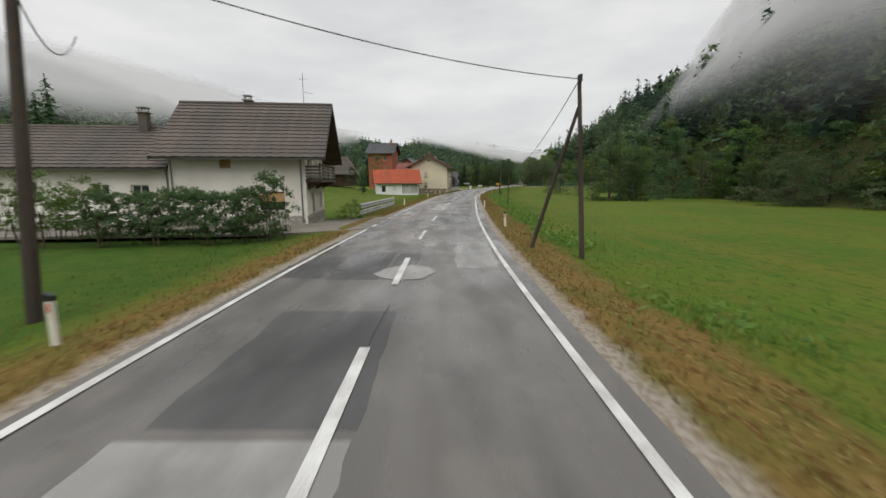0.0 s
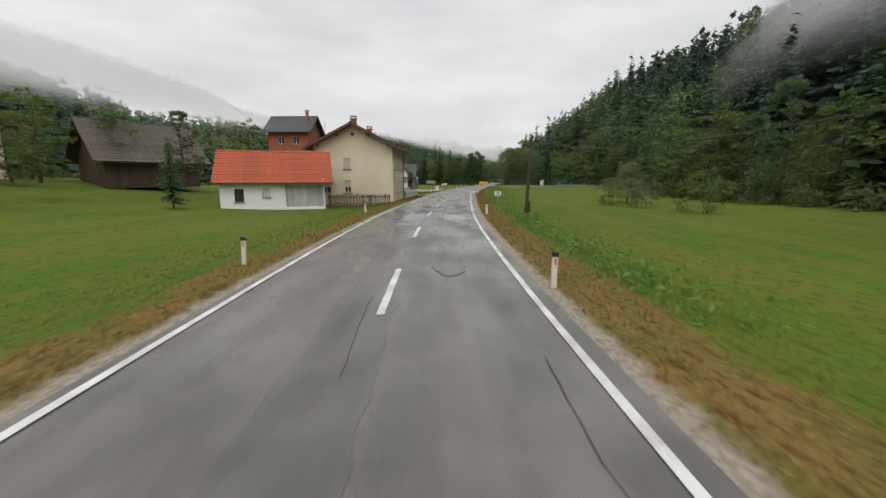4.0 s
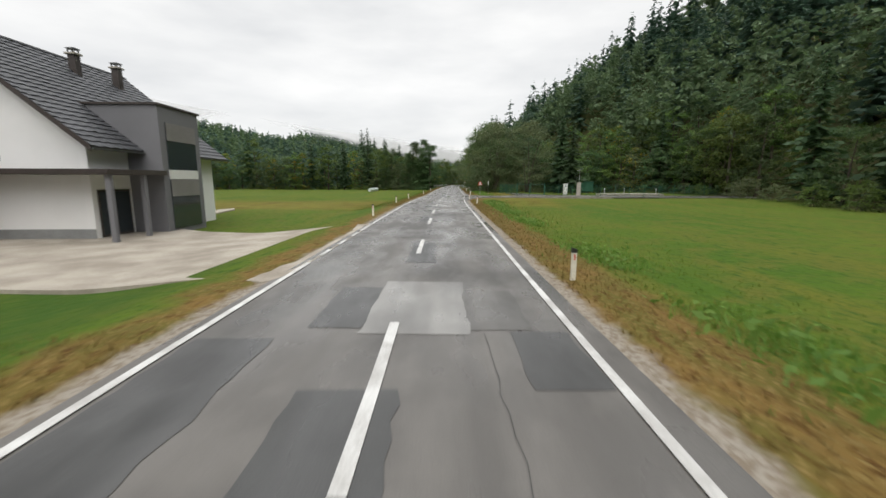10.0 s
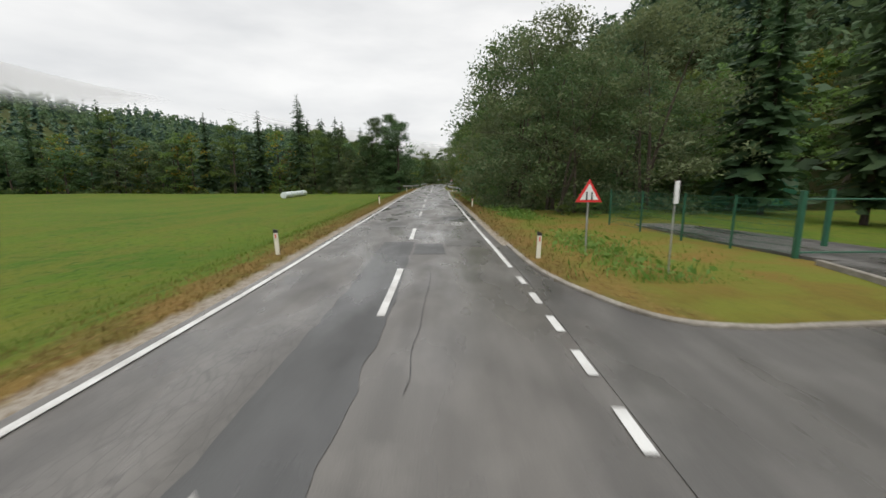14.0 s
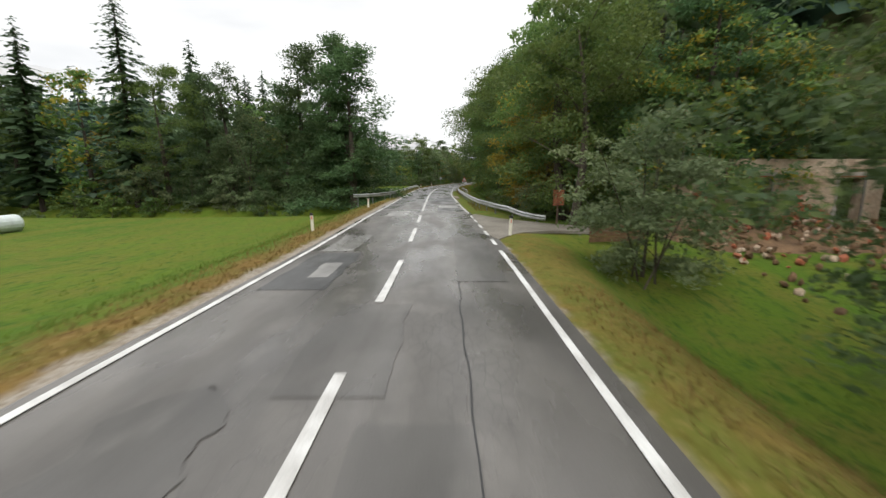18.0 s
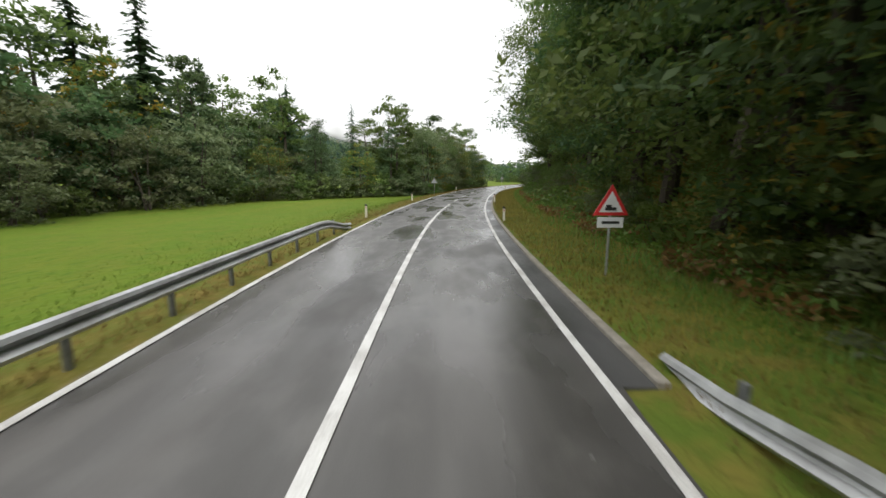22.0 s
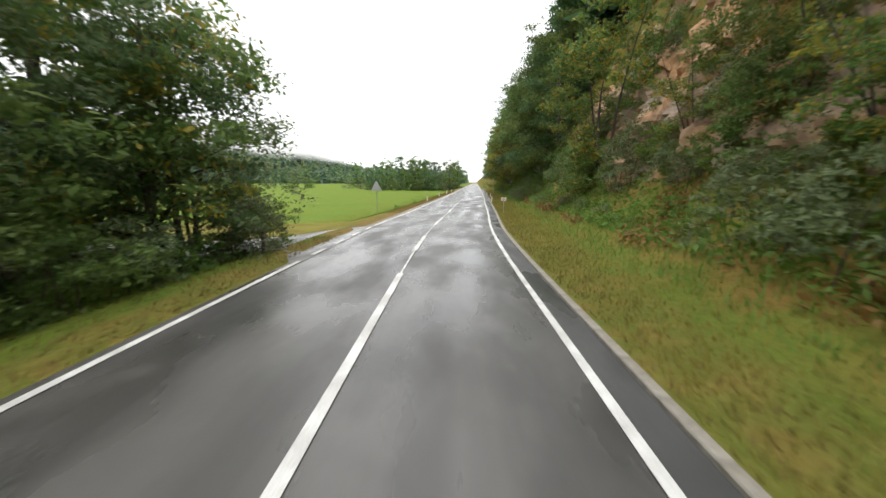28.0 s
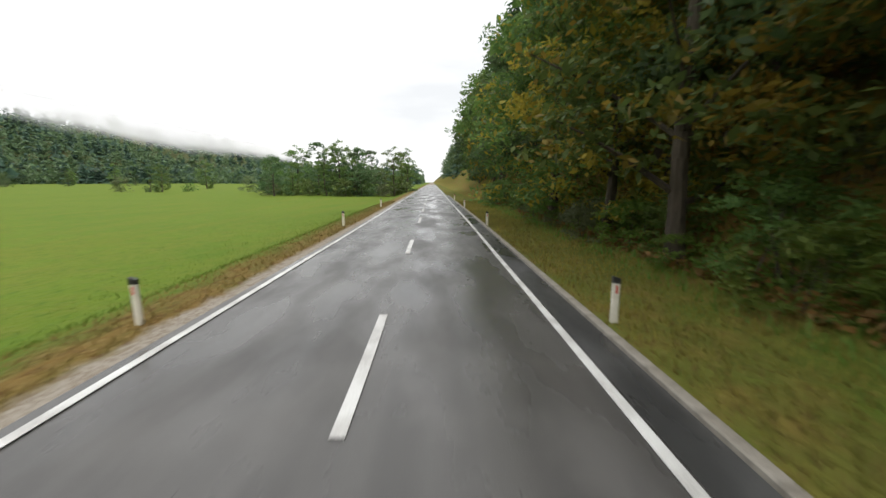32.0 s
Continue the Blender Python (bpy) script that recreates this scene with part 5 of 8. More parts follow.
# ---------------------------------------------------------------- farmhouse by the road
def farmhouse():
    small = Matrix.Scale(0.917, 4)
    m = pose(-7.74, 23.57, 0.05, 0, 0, 7) @ small @ Matrix.Translation((-7.8, 0, 0))
    ochre = dict(blind="blind", frame_mat="frame_dark", sill="plaster")
    h = house("farmhouse", m, "white plastered farmhouse with brown tiled roof and a wooden balcony", 7.8, 6.6, 4.75, 7.55, "plaster", "roof_brown",
              front=[(2.85, 3.3, 3.5, 4.15, dict(kind="blind", **ochre)), (0.2, 1.3, 2.6, 1.75, dict(G, bars=2, frame_mat="frame_white")), (5.0, 0.75, 6.5, 1.85, dict(kind="half", **ochre))],
              right=[(1.9, 0.5, 2.75, 1.75, dict(kind="third", **ochre)), (4.9, 0.75, 5.6, 1.75, dict(kind="blind", **ochre)),
                     (0.75, 2.75, 1.45, 4.2, dict(kind="half", **ochre)), (1.65, 2.75, 2.25, 4.2, dict(kind="blind", **ochre)), (2.9, 2.75, 3.5, 4.2, dict(kind="blind", **ochre)),
                     (3.65, 2.75, 4.3, 4.2, dict(kind="half", **ochre)), (5.0, 2.75, 5.5, 4.2, dict(kind="blind", **ochre)), (5.65, 2.75, 6.2, 4.2, dict(kind="half", **ochre)),
                     (2.95, 5.1, 3.75, 6.0, dict(kind="glass", frame_mat="frame_dark"))],
              over=(1.05, 1.05, 0.5, 1.35))
    # stone plinth, stone by stone
    rs = random.Random(3)
    shapes = []
    for k in range(5):
        bm = boxed(0, -0.06, 0, 0.36, 0.02, 0.2, bevel=0.03)
        for v in bm.verts:
            v.co += Vector((rs.uniform(-0.03, 0.03), rs.uniform(-0.012, 0.012), rs.uniform(-0.025, 0.025)))
        me = bpy.data.meshes.new("stone")
        bm.to_mesh(me)
        bm.free()
        me.materials.append(M["stone"])
        shapes.append(me)
    for side, length in ((Matrix(), 7.8), (pose(7.8, 0, 0, 0, 0, 90), 6.6)):
        for row in range(3):
            x = -0.02 + 0.15 * (row % 2)
            while x < length - 0.3:
                ob = new("stone", shapes[rs.randrange(5)])
                ob.parent = h
                ob.matrix_basis = side @ Matrix.Translation((x, 0, -0.25 + row * 0.22)) @ Matrix.Diagonal((rs.uniform(0.8, 1.15), 1, 1, 1))
                x += 0.38
    # balcony across the gable
    part("balcony_floor", boxed(7.8, 0.0, 2.42, 8.75, 6.6, 2.6, bevel=0.02), "wood_dark", h)
    for z in (2.72, 2.92, 3.12, 3.32):
        part("balcony_board", boxed(8.68, 0.0, z, 8.72, 6.6, z + 0.13), "wood_grey", h)
        for y in (0.0, 6.56):
            part("balcony_board", boxed(7.8, y, z, 8.68, y + 0.04, z + 0.13), "wood_grey", h)
    for y in (0.04, 1.3, 2.6, 3.9, 5.2, 6.5):
        part("balcony_post", boxed(8.6, y, 2.6, 8.675, y + 0.08, 3.5), "wood_dark", h)
    part("balcony_handrail", boxed(8.6, -0.04, 3.5, 8.8, 6.64, 3.57, bevel=0.01), "wood_dark", h)
    for y in (1.4, 3.6):
        bm = boxed(8.73, y, 2.66, 8.76, y + 0.7, 3.45)
        part("balcony_panel", bm, "wood_grey", h)
    for y in (0.5, 3.3, 6.0):
        bm = bmesh.new()
        prism(bm, [(7.8, 2.42), (8.7, 2.42), (7.8, 1.95)], y, y + 0.1, "y")
        part("balcony_bracket", bm, "wood_dark", h)
    downpipe(h, 7.55, -0.08, 0.0, 4.2)
    downpipe(h, 0.15, -0.08, 0.0, 4.2)
    chimney(h, 3.7, 3.4, 6.9, 7.75, 0.42, "roof_brown")
    bm = tube(bmesh.new(), (7.3, 3.3, 7.5), (7.3, 3.3, 9.6), 0.02, sides=5)
    tube(bm, (7.3, 3.3, 8.4), (7.9, 3.3, 8.3), 0.012, sides=4)
    tube(bm, (7.05, 3.3, 9.2), (7.55, 3.3, 9.2), 0.01, sides=4)
    part("aerial", bm, "steel_dark", h)
    for y in (1.9, 3.4):
        bm = boxed(7.81, y, 4.32, 8.0, y + 0.22, 4.5, bevel=0.02)
        part("wall_lamp", bm, "frame_dark", h)
    # low wing behind the garden
    w = house("farm_wing", pose(-7.74, 23.57, 0.05, 0, 0, 7) @ small @ Matrix.Translation((-26.5, 0.6, 0)), "long low white farm wing with a grey-brown tiled roof", 18.6, 6.6, 3.75, 6.0, "plaster", "roof_brown",
              front=[(2.2, 1.4, 3.6, 2.5, dict(G, bars=2)), (4.2, 2.2, 5.0, 3.0, dict(G)), (6.2, 0.0, 8.0, 2.1, dict(G, frame_mat="frame_dark")), (10.2, 1.9, 11.1, 2.5, G), (14.0, 1.7, 15.0, 2.35, dict(G)), (16.2, 1.7, 17.2, 2.3, dict(G))],
              over=(0.7, 0.7, 0.4, 0.0))
    chimney(w, 15.8, 3.0, 5.4, 6.9, 0.5, "roof_brown")
    downpipe(w, 18.3, -0.06, 0.0, 3.5)
    return h


farmhouse()


# ---------------------------------------------------------------- red-roofed garage and cream house
def red_garage():
    m = pose(-5.5, 92.5, -0.3, 0, 0, 12) @ Matrix.Translation((-9.2, 0, 0))
    h = house("garage", m, "white plastered garage building with a bright orange tiled roof", 9.2, 5.8, 2.75, 5.2, "plaster_new", "roof_red",
              front=[(1.2, 0.5, 2.0, 1.7, dict(G, frame_mat="frame_dark", bars=0)), (3.6, 0.9, 4.3, 1.75, dict(kind="blind", blind="frame_white", bars=0)), (5.6, 0.0, 9.0, 2.0, None)],
              right=[(0.7, 0.0, 2.7, 2.1, None), (3.2, 0.0, 5.1, 2.1, None)], over=(0.6, 0.6, 0.5, 0.75), soffit="wood_grey")
    for k in range(14):
        part("door_board", boxed(5.61 + k * 0.242, 0.03, 0.0, 5.61 + (k + 1) * 0.242 - 0.012, 0.07, 2.0), "wood_pale", h)
    for y0, y1 in ((0.7, 2.7), (3.2, 5.1)):
        d = part("garage_door", boxed(9.06, y0, 0.0, 9.1, y1, 2.1), "frame_white", h)
        for z in (0.5, 1.02, 1.54):
            part("door_rib", boxed(9.1, y0 + 0.05, z, 9.112, y1 - 0.05, z + 0.03), "frame_white", d)
    bm = bmesh.new()
    for k in range(4):
        box(bm, 9.205, 2.55, 3.35 + k * 0.13, 9.23, 3.25, 3.43 + k * 0.13)
    part("gable_vent", bm, "frame_white", h)
    downpipe(h, 9.05, -0.06, 0.0, 2.6, "frame_white")
    # wooden picket fence up to the verge
    f = thing("picket_fence", pose(-5.2, 92.6, -0.45, 0, 0, 4), "dark weathered wooden picket fence between garage and road", "fence")
    rs = random.Random(8)
    me = None
    for k in range(41):
        if me is None:
            bm = boxed(0, 0, 0.06, 0.085, 0.025, 1.25)
            pk = part("picket", bm, "wood_dark", f)
            me = pk.data
        else:
            pk = new("picket", me)
            pk.parent = f
        pk.matrix_basis = pose(k * 0.145, 0, 0, 0, rs.uniform(-1.5, 1.5), 0) @ Matrix.Diagonal((1, 1, rs.uniform(0.95, 1.04), 1))
    for z in (0.3, 0.95):
        part("fence_rail", boxed(-0.1, 0.028, z, 6.0, 0.075, z + 0.09), "wood_dark", f)
    for x in (0.0, 2.0, 4.0, 5.85):
        part("fence_post", boxed(x, 0.08, -0.3, x + 0.1, 0.18, 1.15), "wood_dark", f)


red_garage()


def cream_house():
    m = pose(0.95, 97.6, -0.35, 0, 0, 83.2)
    kw = dict(blind="blind_pale", sill="frame_dark", frame_mat="frame_white")
    side = []
    for x in (1.5, 4.55, 7.4):
        side += [(x, 1.05, x + 0.95, 2.35, dict(kind="half", **kw)), (x, 3.7, x + 0.95, 4.95, dict(kind="blind", **kw))]
    h = house("cream_house", m, "cream plastered two-storey house with a brown roof and drawn blinds", 9.75, 8.6, 6.4, 8.6, "plaster_cream", "roof_rust",
              front=side,
              left=[(0.6, 3.7, 1.7, 4.95, dict(kind="blind", **kw)), (3.2, 3.7, 3.95, 4.95, dict(kind="blind", **kw)), (3.2, 1.15, 3.95, 2.5, dict(kind="half", **kw)), (0.7, 1.15, 1.7, 2.5, dict(kind="half", **kw))],
              over=(0.95, 0.95, 0.9, 0.9), soffit="roof_rust")
    bm = bmesh.new()
    prism(bm, [(4.3, 7.2), (4.55, 7.45), (4.3, 7.7), (4.05, 7.45)], -0.03, 0.0, "x")
    part("gable_vent", bm, "wood_dark", h)
    for y in (0.4, 2.6, 6.0, 8.2):
        part("purlin", boxed(-0.9, y - 0.09, 6.4 + (2.2 * (1 - abs(y - 4.3) / 4.3)) - 0.42, 0.0, y + 0.09, 6.4 + (2.2 * (1 - abs(y - 4.3) / 4.3)) - 0.2), "roof_rust", h)
    chimney(h, 1.2, 4.4, 8.2, 9.15, 0.55)
    chimney(h, 5.0, 3.4, 7.4, 8.5, 0.5)
    downpipe(h, 9.5, -0.06, 0.0, 6.2, "wood_dark")
    bm = tube(bmesh.new(), (3.0, 8.2, 7.0), (3.0, 8.2, 9.0), 0.02, sides=5)
    for z in (8.5, 8.75, 9.0):
        tube(bm, (2.6, 8.2, z), (3.4, 8.2, z), 0.01, sides=4)
    part("aerial", bm, "steel_dark", h)
    part("plinth", boxed(-0.03, -0.03, -0.5, 9.78, 8.63, 0.1), "plaster_cream", h)


cream_house()


# ---------------------------------------------------------------- cottage, barns and workshop hall
def cottage():
    m = pose(1.6, 117.4, -0.55, 0, 0, 67) @ Matrix.Translation((-5.2, 0, 0))
    h = house("cottage", m, "small white cottage with green shutters and brown tiled roof", 5.2, 7.0, 2.95, 6.2, "plaster", "roof_rust",
              front=[(0.9, 0.85, 1.8, 1.85, dict(kind="glass", frame_mat="shutter_green", sill="shutter_green")), (3.6, 0.95, 4.4, 1.85, dict(kind="glass", frame_mat="shutter_green", sill="shutter_green"))],
              left=[(4.6, 0.9, 5.4, 1.8, dict(G))], over=(0.6, 0.6, 0.6, 0.5))
    for x0, x1, z0, z1 in ((0.9, 1.8, 0.85, 1.85), (3.6, 4.4, 0.95, 1.85)):
        for a, b in ((x0 + 0.06, (x0 + x1) / 2 - 0.01), ((x0 + x1) / 2 + 0.01, x1 - 0.06)):
            s = part("shutter", boxed(a, 0.06, z0 + 0.04, b, 0.1, z1 - 0.04), "shutter_green", h)
            for k in range(7):
                z = z0 + 0.1 + k * (z1 - z0 - 0.2) / 7
                part("louvre", boxed(a + 0.03, 0.045, z, b - 0.03, 0.06, z + 0.06), "shutter_green", s)
    part("plinth", boxed(-0.04, -0.04, -0.6, 5.24, 7.04, 0.12), "stone", h)
    b = house("barn", pose(-13.3, 121.6, -0.4, 0, 0, -9.8), "old barn with dark boarded gable and red-brown roof", 9.0, 4.4, 6.2, 8.0, "wood_dark", "roof_barn", over=(0.4, 0.4, 0.5, 0.4))
    t = house("brick_house", pose(-24.5, 139.0, -0.4, 0, 0, -7), "unplastered red brick house with a dark hipped roof", 8.0, 8.0, 12.5, 15.4, "brick", "roof_grey",
              front=[(2.0, 9.6, 3.1, 11.0, dict(G)), (5.0, 9.6, 6.1, 11.0, dict(G)), (2.0, 6.3, 3.1, 7.6, dict(G)), (5.0, 6.3, 6.1, 7.6, dict(G))], over=(0.9, 0.9, 0.9, 0.9))
    chimney(t, 7.0, 3.0, 13.6, 16.2, 0.5)


M["roof_barn"] = mat("weathered_red_roof_tile", (0.23, 0.075, 0.055), 0.7, vary=0.3, scale=0.5, fine=12, bump=0.25, tint=(0.15, 0.06, 0.05), spread=0.15)
cottage()


def hall():
    m = pose(-4.5, 153.2, -0.45, 0, 0, 83) @ Matrix.Translation((-22.5, 0, 0))
    ops = []
    for k in range(6):
        x = 1.0 + k * 3.75
        ops.append((x + 0.35, 1.7, x + 2.85, 3.9, None))
    h = house("workshop_hall", m, "unfinished brick workshop hall with concrete columns and green glazing", 22.5, 8.0, 6.6, 10.0, "brick", "roof_grey",
              front=ops, right=[(1.5, 1.7, 3.0, 3.9, G), (5.0, 0.0, 7.6, 3.4, G)], over=(1.3, 1.3, 0.8, 0.9), course=0.4)
    for k, o in enumerate(ops):
        w = part("window", boxed(o[0], 0.12, o[1], o[2], 0.2, o[3]), "glass_green", h)
        for c in (0.0, 0.33, 0.66, 1.0):
            x = o[0] + (o[2] - o[0] - 0.06) * c
            part("mullion", boxed(x, 0.06, o[1], x + 0.06, 0.12, o[3]), "frame_dark", w)
        part("transom", boxed(o[0], 0.07, o[1] + 1.1, o[2], 0.12, o[1] + 1.15), "frame_dark", w)
    for k in range(7):
        x = 0.0 + k * 3.75 - (0.4 if k == 6 else 0)
        part("column", boxed(x, -0.03, 0.6, x + 0.42, -0.003, 6.6), "concrete", h)
    for z0, z1 in ((4.1, 4.75), (6.3, 6.6)):
        part("ring_beam", boxed(0.0, -0.022, z0, 22.5, -0.002, z1), "concrete", h)
    part("render_band", boxed(0, -0.045, -0.5, 22.5, -0.032, 0.62), "shutter_green", h)
    part("plinth", boxed(-0.1, -0.35, -0.6, 22.6, -0.05, 0.05), "concrete", h)
    # brick courses in the panels, laid one by one where the hall is nearest
    bm = boxed(0, -0.012, 0, 0.37, 0.0, 0.225, bevel=0.006)
    first = part("brick", bm, "brick", h)
    first.matrix_basis = Matrix.Translation((0.5, 0, 0.64))
    count = 1
    for k in range(5, -1, -1):
        x0, x1 = k * 3.75 + 0.44, (k + 1) * 3.75 - 0.03 - (0.4 if k == 5 else 0)
        for row in range(3):
            x = x0 + 0.19 * (row % 2)
            while x < x1 - 0.37 and count < 290:
                ob = new("brick", first.data)
                ob.parent = h
                ob.matrix_basis = Matrix.Translation((x, 0, 0.66 + row * 0.245))
                x += 0.385
                count += 1
        for row in range(3):
            x = x0 + 0.19 * (row % 2)
            while x < x1 - 0.37 and count < 290:
                ob = new("brick", first.data)
                ob.parent = h
                ob.matrix_basis = Matrix.Translation((x, 0, 4.8 + row * 0.245))
                x += 0.385
                count += 1
    downpipe(h, 22.2, -0.12, 0.0, 6.2)
    b = thing("bench", m @ pose(21.0, -0.9, 0.05), "dark wooden garden bench by the hall wall", "bench")
    part("seat", boxed(0, 0, 0.42, 1.3, 0.4, 0.47, bevel=0.01), "wood_dark", b)
    part("backrest", boxed(0, 0.36, 0.55, 1.3, 0.4, 0.85, bevel=0.01), "wood_dark", b)
    for x in (0.05, 1.17):
        part("leg", boxed(x, 0.02, 0, x + 0.08, 0.4, 0.42), "wood_dark", b)


hall()


def modern_house():
    h = house("modern_house", pose(3.2, 155.0, -0.35, 0, 0, 79), "new white house with anthracite tiled roof and grey blinds", 11.0, 9.6, 4.75, 9.6, "plaster_new", "roof_grey",
              over=(0.8, 0.7, 0.75, 0.75), ridge_y=5.8, eave_back=6.5, soffit="frame_dark")
    for y in (3.75, 6.25):
        o = part("window", boxed(-0.03, y, 3.5, 0.01, y + 1.35, 5.6), "frame_dark", h)
        prof = [(-0.03, 3.55), (-0.03, 5.51)]
        for k in range(20):
            top = 5.51 - k * 0.098
            prof += [(-0.038, top), (-0.05, top - 0.012), (-0.05, top - 0.086), (-0.038, top - 0.098)]
        bm = prism(bmesh.new(), prof, y + 0.06, y + 1.29)
        part("roller_blind", bm, "blind_grey", o)
    part("attic_window", boxed(-0.03, 5.75, 7.85, 0.01, 6.25, 8.4), "frame_dark", h)
    part("attic_pane", boxed(-0.04, 5.81, 7.91, -0.03, 6.19, 8.34), "glass", h)
    part("plinth", boxed(-0.025, 0.0, -0.4, 0.0, 9.6, 0.42), "grey_sheet", h)
    # flat dark canopy across the gable and round the corner
    part("canopy", boxed(-1.5, -1.9, 2.9, 0.0, 8.8, 3.13, bevel=0.02), "frame_dark", h)
    part("canopy_side", boxed(0.0, -1.9, 2.9, 2.6, -0.01, 3.13), "frame_dark", h)
    for x, y in ((-1.3, 8.5), (-1.3, -1.8), (0.9, -1.8)):
        part("canopy_post", boxed(x, y, -0.2, x + 0.2, y + 0.2, 2.9), "plaster_grey", h)
    for x0, x1 in ((0.3, 1.0), (1.3, 2.4)):
        part("door", boxed(x0, -0.04, 0.0, x1, -0.01, 2.2), "frame_dark", h)
        part("door_pane", boxed(x0 + 0.1, -0.055, 0.1, x1 - 0.1, -0.041, 2.1), "glass", h)
    # grey cubic annex
    a = part("annex", boxed(2.6, -1.7, -0.4, 6.3, 1.9, 6.4), "plaster_grey", h)
    part("annex_coping", boxed(2.6 - 0.1, -1.8, 6.4, 6.4, 2.0, 6.5), "frame_dark", a)
    for z0, z1 in ((0.1, 2.7), (3.22, 5.6)):
        part("annex_pane", boxed(2.6 + 0.5, -1.74, z0, 5.8, -1.7, z1), "glass", a)
        part("annex_blind", boxed(2.6 + 0.5, -1.77, z1 - 0.9, 5.8, -1.745, z1), "blind_grey", a)
    part("annex_band", boxed(2.6 + 0.5, -1.76, 2.72, 5.8, -1.7, 3.2), "frame_white", a)
    for x, y in ((6.0, 4.6), (9.0, 4.4)):
        chimney(h, x, y, 8.0, 9.6, 0.4, "frame_dark")


modern_house()
# ---------------------------------------------------------------- delineator posts
def delineator():
    e = thing("delineator_post", at(0, 0), "cream plastic roadside post with black band and reflector", "post", "posts along the road")
    bm = bmesh.new()
    prism(bm, [(-0.06, -0.3), (0.06, -0.3), (0.06, 0.74), (-0.06, 0.78)], -0.035, 0.035)
    bmesh.ops.bevel(bm, geom=bm.edges[:], offset=0.012, segments=1, affect="EDGES")
    part("post", bm, "post_white", e)
    bm = bmesh.new()
    prism(bm, [(-0.063, 0.665), (0.063, 0.665), (0.063, 0.745), (-0.063, 0.785)], -0.039, 0.039)
    part("black_band", bm, "black", e)
    part("reflector", boxed(-0.018, -0.042, 0.5, 0.018, -0.036, 0.63), "red_refl", e)
    return e


first_post = delineator()
POSTS = ((5.7, -4.5), (41.8, -4.4), (62.3, -4.3), (80.0, -4.6), (121.6, -4.15), (161.3, -3.9), (178.2, -4.5), (187.0, -4.2), (204.6, -3.95), (230, -4.1), (267.1, -4.4), (280.0, -4.1), (333.0, -3.9), (350.0, -4.3), (380.8, -4.45),
         (442.8, -3.9), (456.8, -3.9), (472.0, -3.9), (488, -3.9), (21.7, 4.0), (38.2, 3.6), (59.8, 3.5), (78.7, 3.8), (119.7, 3.8), (143.4, 3.85), (176.7, 4.05), (186.3, 3.55), (203.8, 3.9), (226, 4.0), (265.4, 3.8), (331.6, 3.8), (348.0, 3.76),
         (379.9, 4.0), (442.5, 3.7), (456.8, 3.85), (472.0, 3.65), (488, 3.7), (505, 3.7))
rp = random.Random(5)
for k, (s, d) in enumerate(POSTS):
    mm = at(s, d, None, rp.uniform(-8, 8)) @ pose(0, 0, 0, rp.uniform(-3, 3), rp.uniform(-3, 3), 0)
    if k == 0:
        first_post.matrix_basis = mm
    else:
        copy_thing(first_post, mm)


# ---------------------------------------------------------------- guard rails
def guard_rail(points, label, heights=(0.72,), gap=2.0, ends=(0, 0), material="steel"):
    """A steel W-beam on posts through (s, d) points; ends: how far its first and last metres sink."""
    e = thing("guard_rail", Matrix(), label, "guard rail")
    dense = []
    for (a, b), (c, f) in zip(points, points[1:]):
        n = max(2, int(abs(c - a) / 1.0))
        dense += [(a + (c - a) * i / n, b + (f - b) * i / n) for i in range(n)]
    dense.append(points[-1])
    run = [0.0]
    pts = [xyz(s, d, height(s, d)) for s, d in dense]
    for p, q in zip(pts, pts[1:]):
        run.append(run[-1] + (q - p).length)
    total = run[-1]

    def level(i):
        z = 0.0
        if ends[0]:
            z -= ends[0] * (1 - smooth(run[i], 0, 4))
        if ends[1]:
            z -= ends[1] * smooth(run[i], total - 4, total)
        return z
    side = 1 if points[0][1] < 0 else -1
    prof = ((0.0, -0.155), (0.05, -0.13), (0.08, -0.08), (0.02, -0.03), (0.0, 0.0), (0.02, 0.03), (0.08, 0.08), (0.05, 0.13), (0.0, 0.155))
    zs = [max(-0.05, p.z) for p in pts]
    for h in heights:
        verts, faces = [], []
        k = len(prof)
        for i, p in enumerate(pts):
            t = (pts[min(i + 1, len(pts) - 1)] - pts[max(i - 1, 0)]).normalized()
            out = Vector((t.y, -t.x, 0)) * side
            for u, v in prof:
                q = Vector((p.x, p.y, zs[i] + h + level(i) + v)) + out * u
                verts.append(q)
        for i in range(len(pts) - 1):
            for j in range(k - 1):
                faces.append((i * k + j, i * k + j + 1, (i + 1) * k + j + 1, (i + 1) * k + j))
        beam = raw("beam", verts, faces, material, e)
        solid = beam.modifiers.new("sheet", "SOLIDIFY")
        solid.thickness = 0.006
    x = 0.6
    while x < total - 0.3:
        i = max(j for j in range(len(run)) if run[j] <= x)
        u = (x - run[i]) / max(1e-6, run[min(i + 1, len(run) - 1)] - run[i])
        p = pts[i].lerp(pts[min(i + 1, len(pts) - 1)], u)
        t = (pts[min(i + 1, len(pts) - 1)] - pts[i]).normalized() if i + 1 < len(pts) else (pts[-1] - pts[-2]).normalized()
        out = Vector((t.y, -t.x, 0)) * side
        top = max(heights) + level(i) + 0.08 + max(-0.05, p.z)
        c = p - out * 0.09
        bm = bmesh.new()
        ang = math.degrees(math.atan2(t.y, t.x))
        box(bm, -0.05, -0.03, -0.5, 0.05, 0.03, top - p.z)
        part("rail_post", bm, "steel_dark", e, m=pose(c.x, c.y, p.z, 0, 0, ang))
        x += gap
    return e


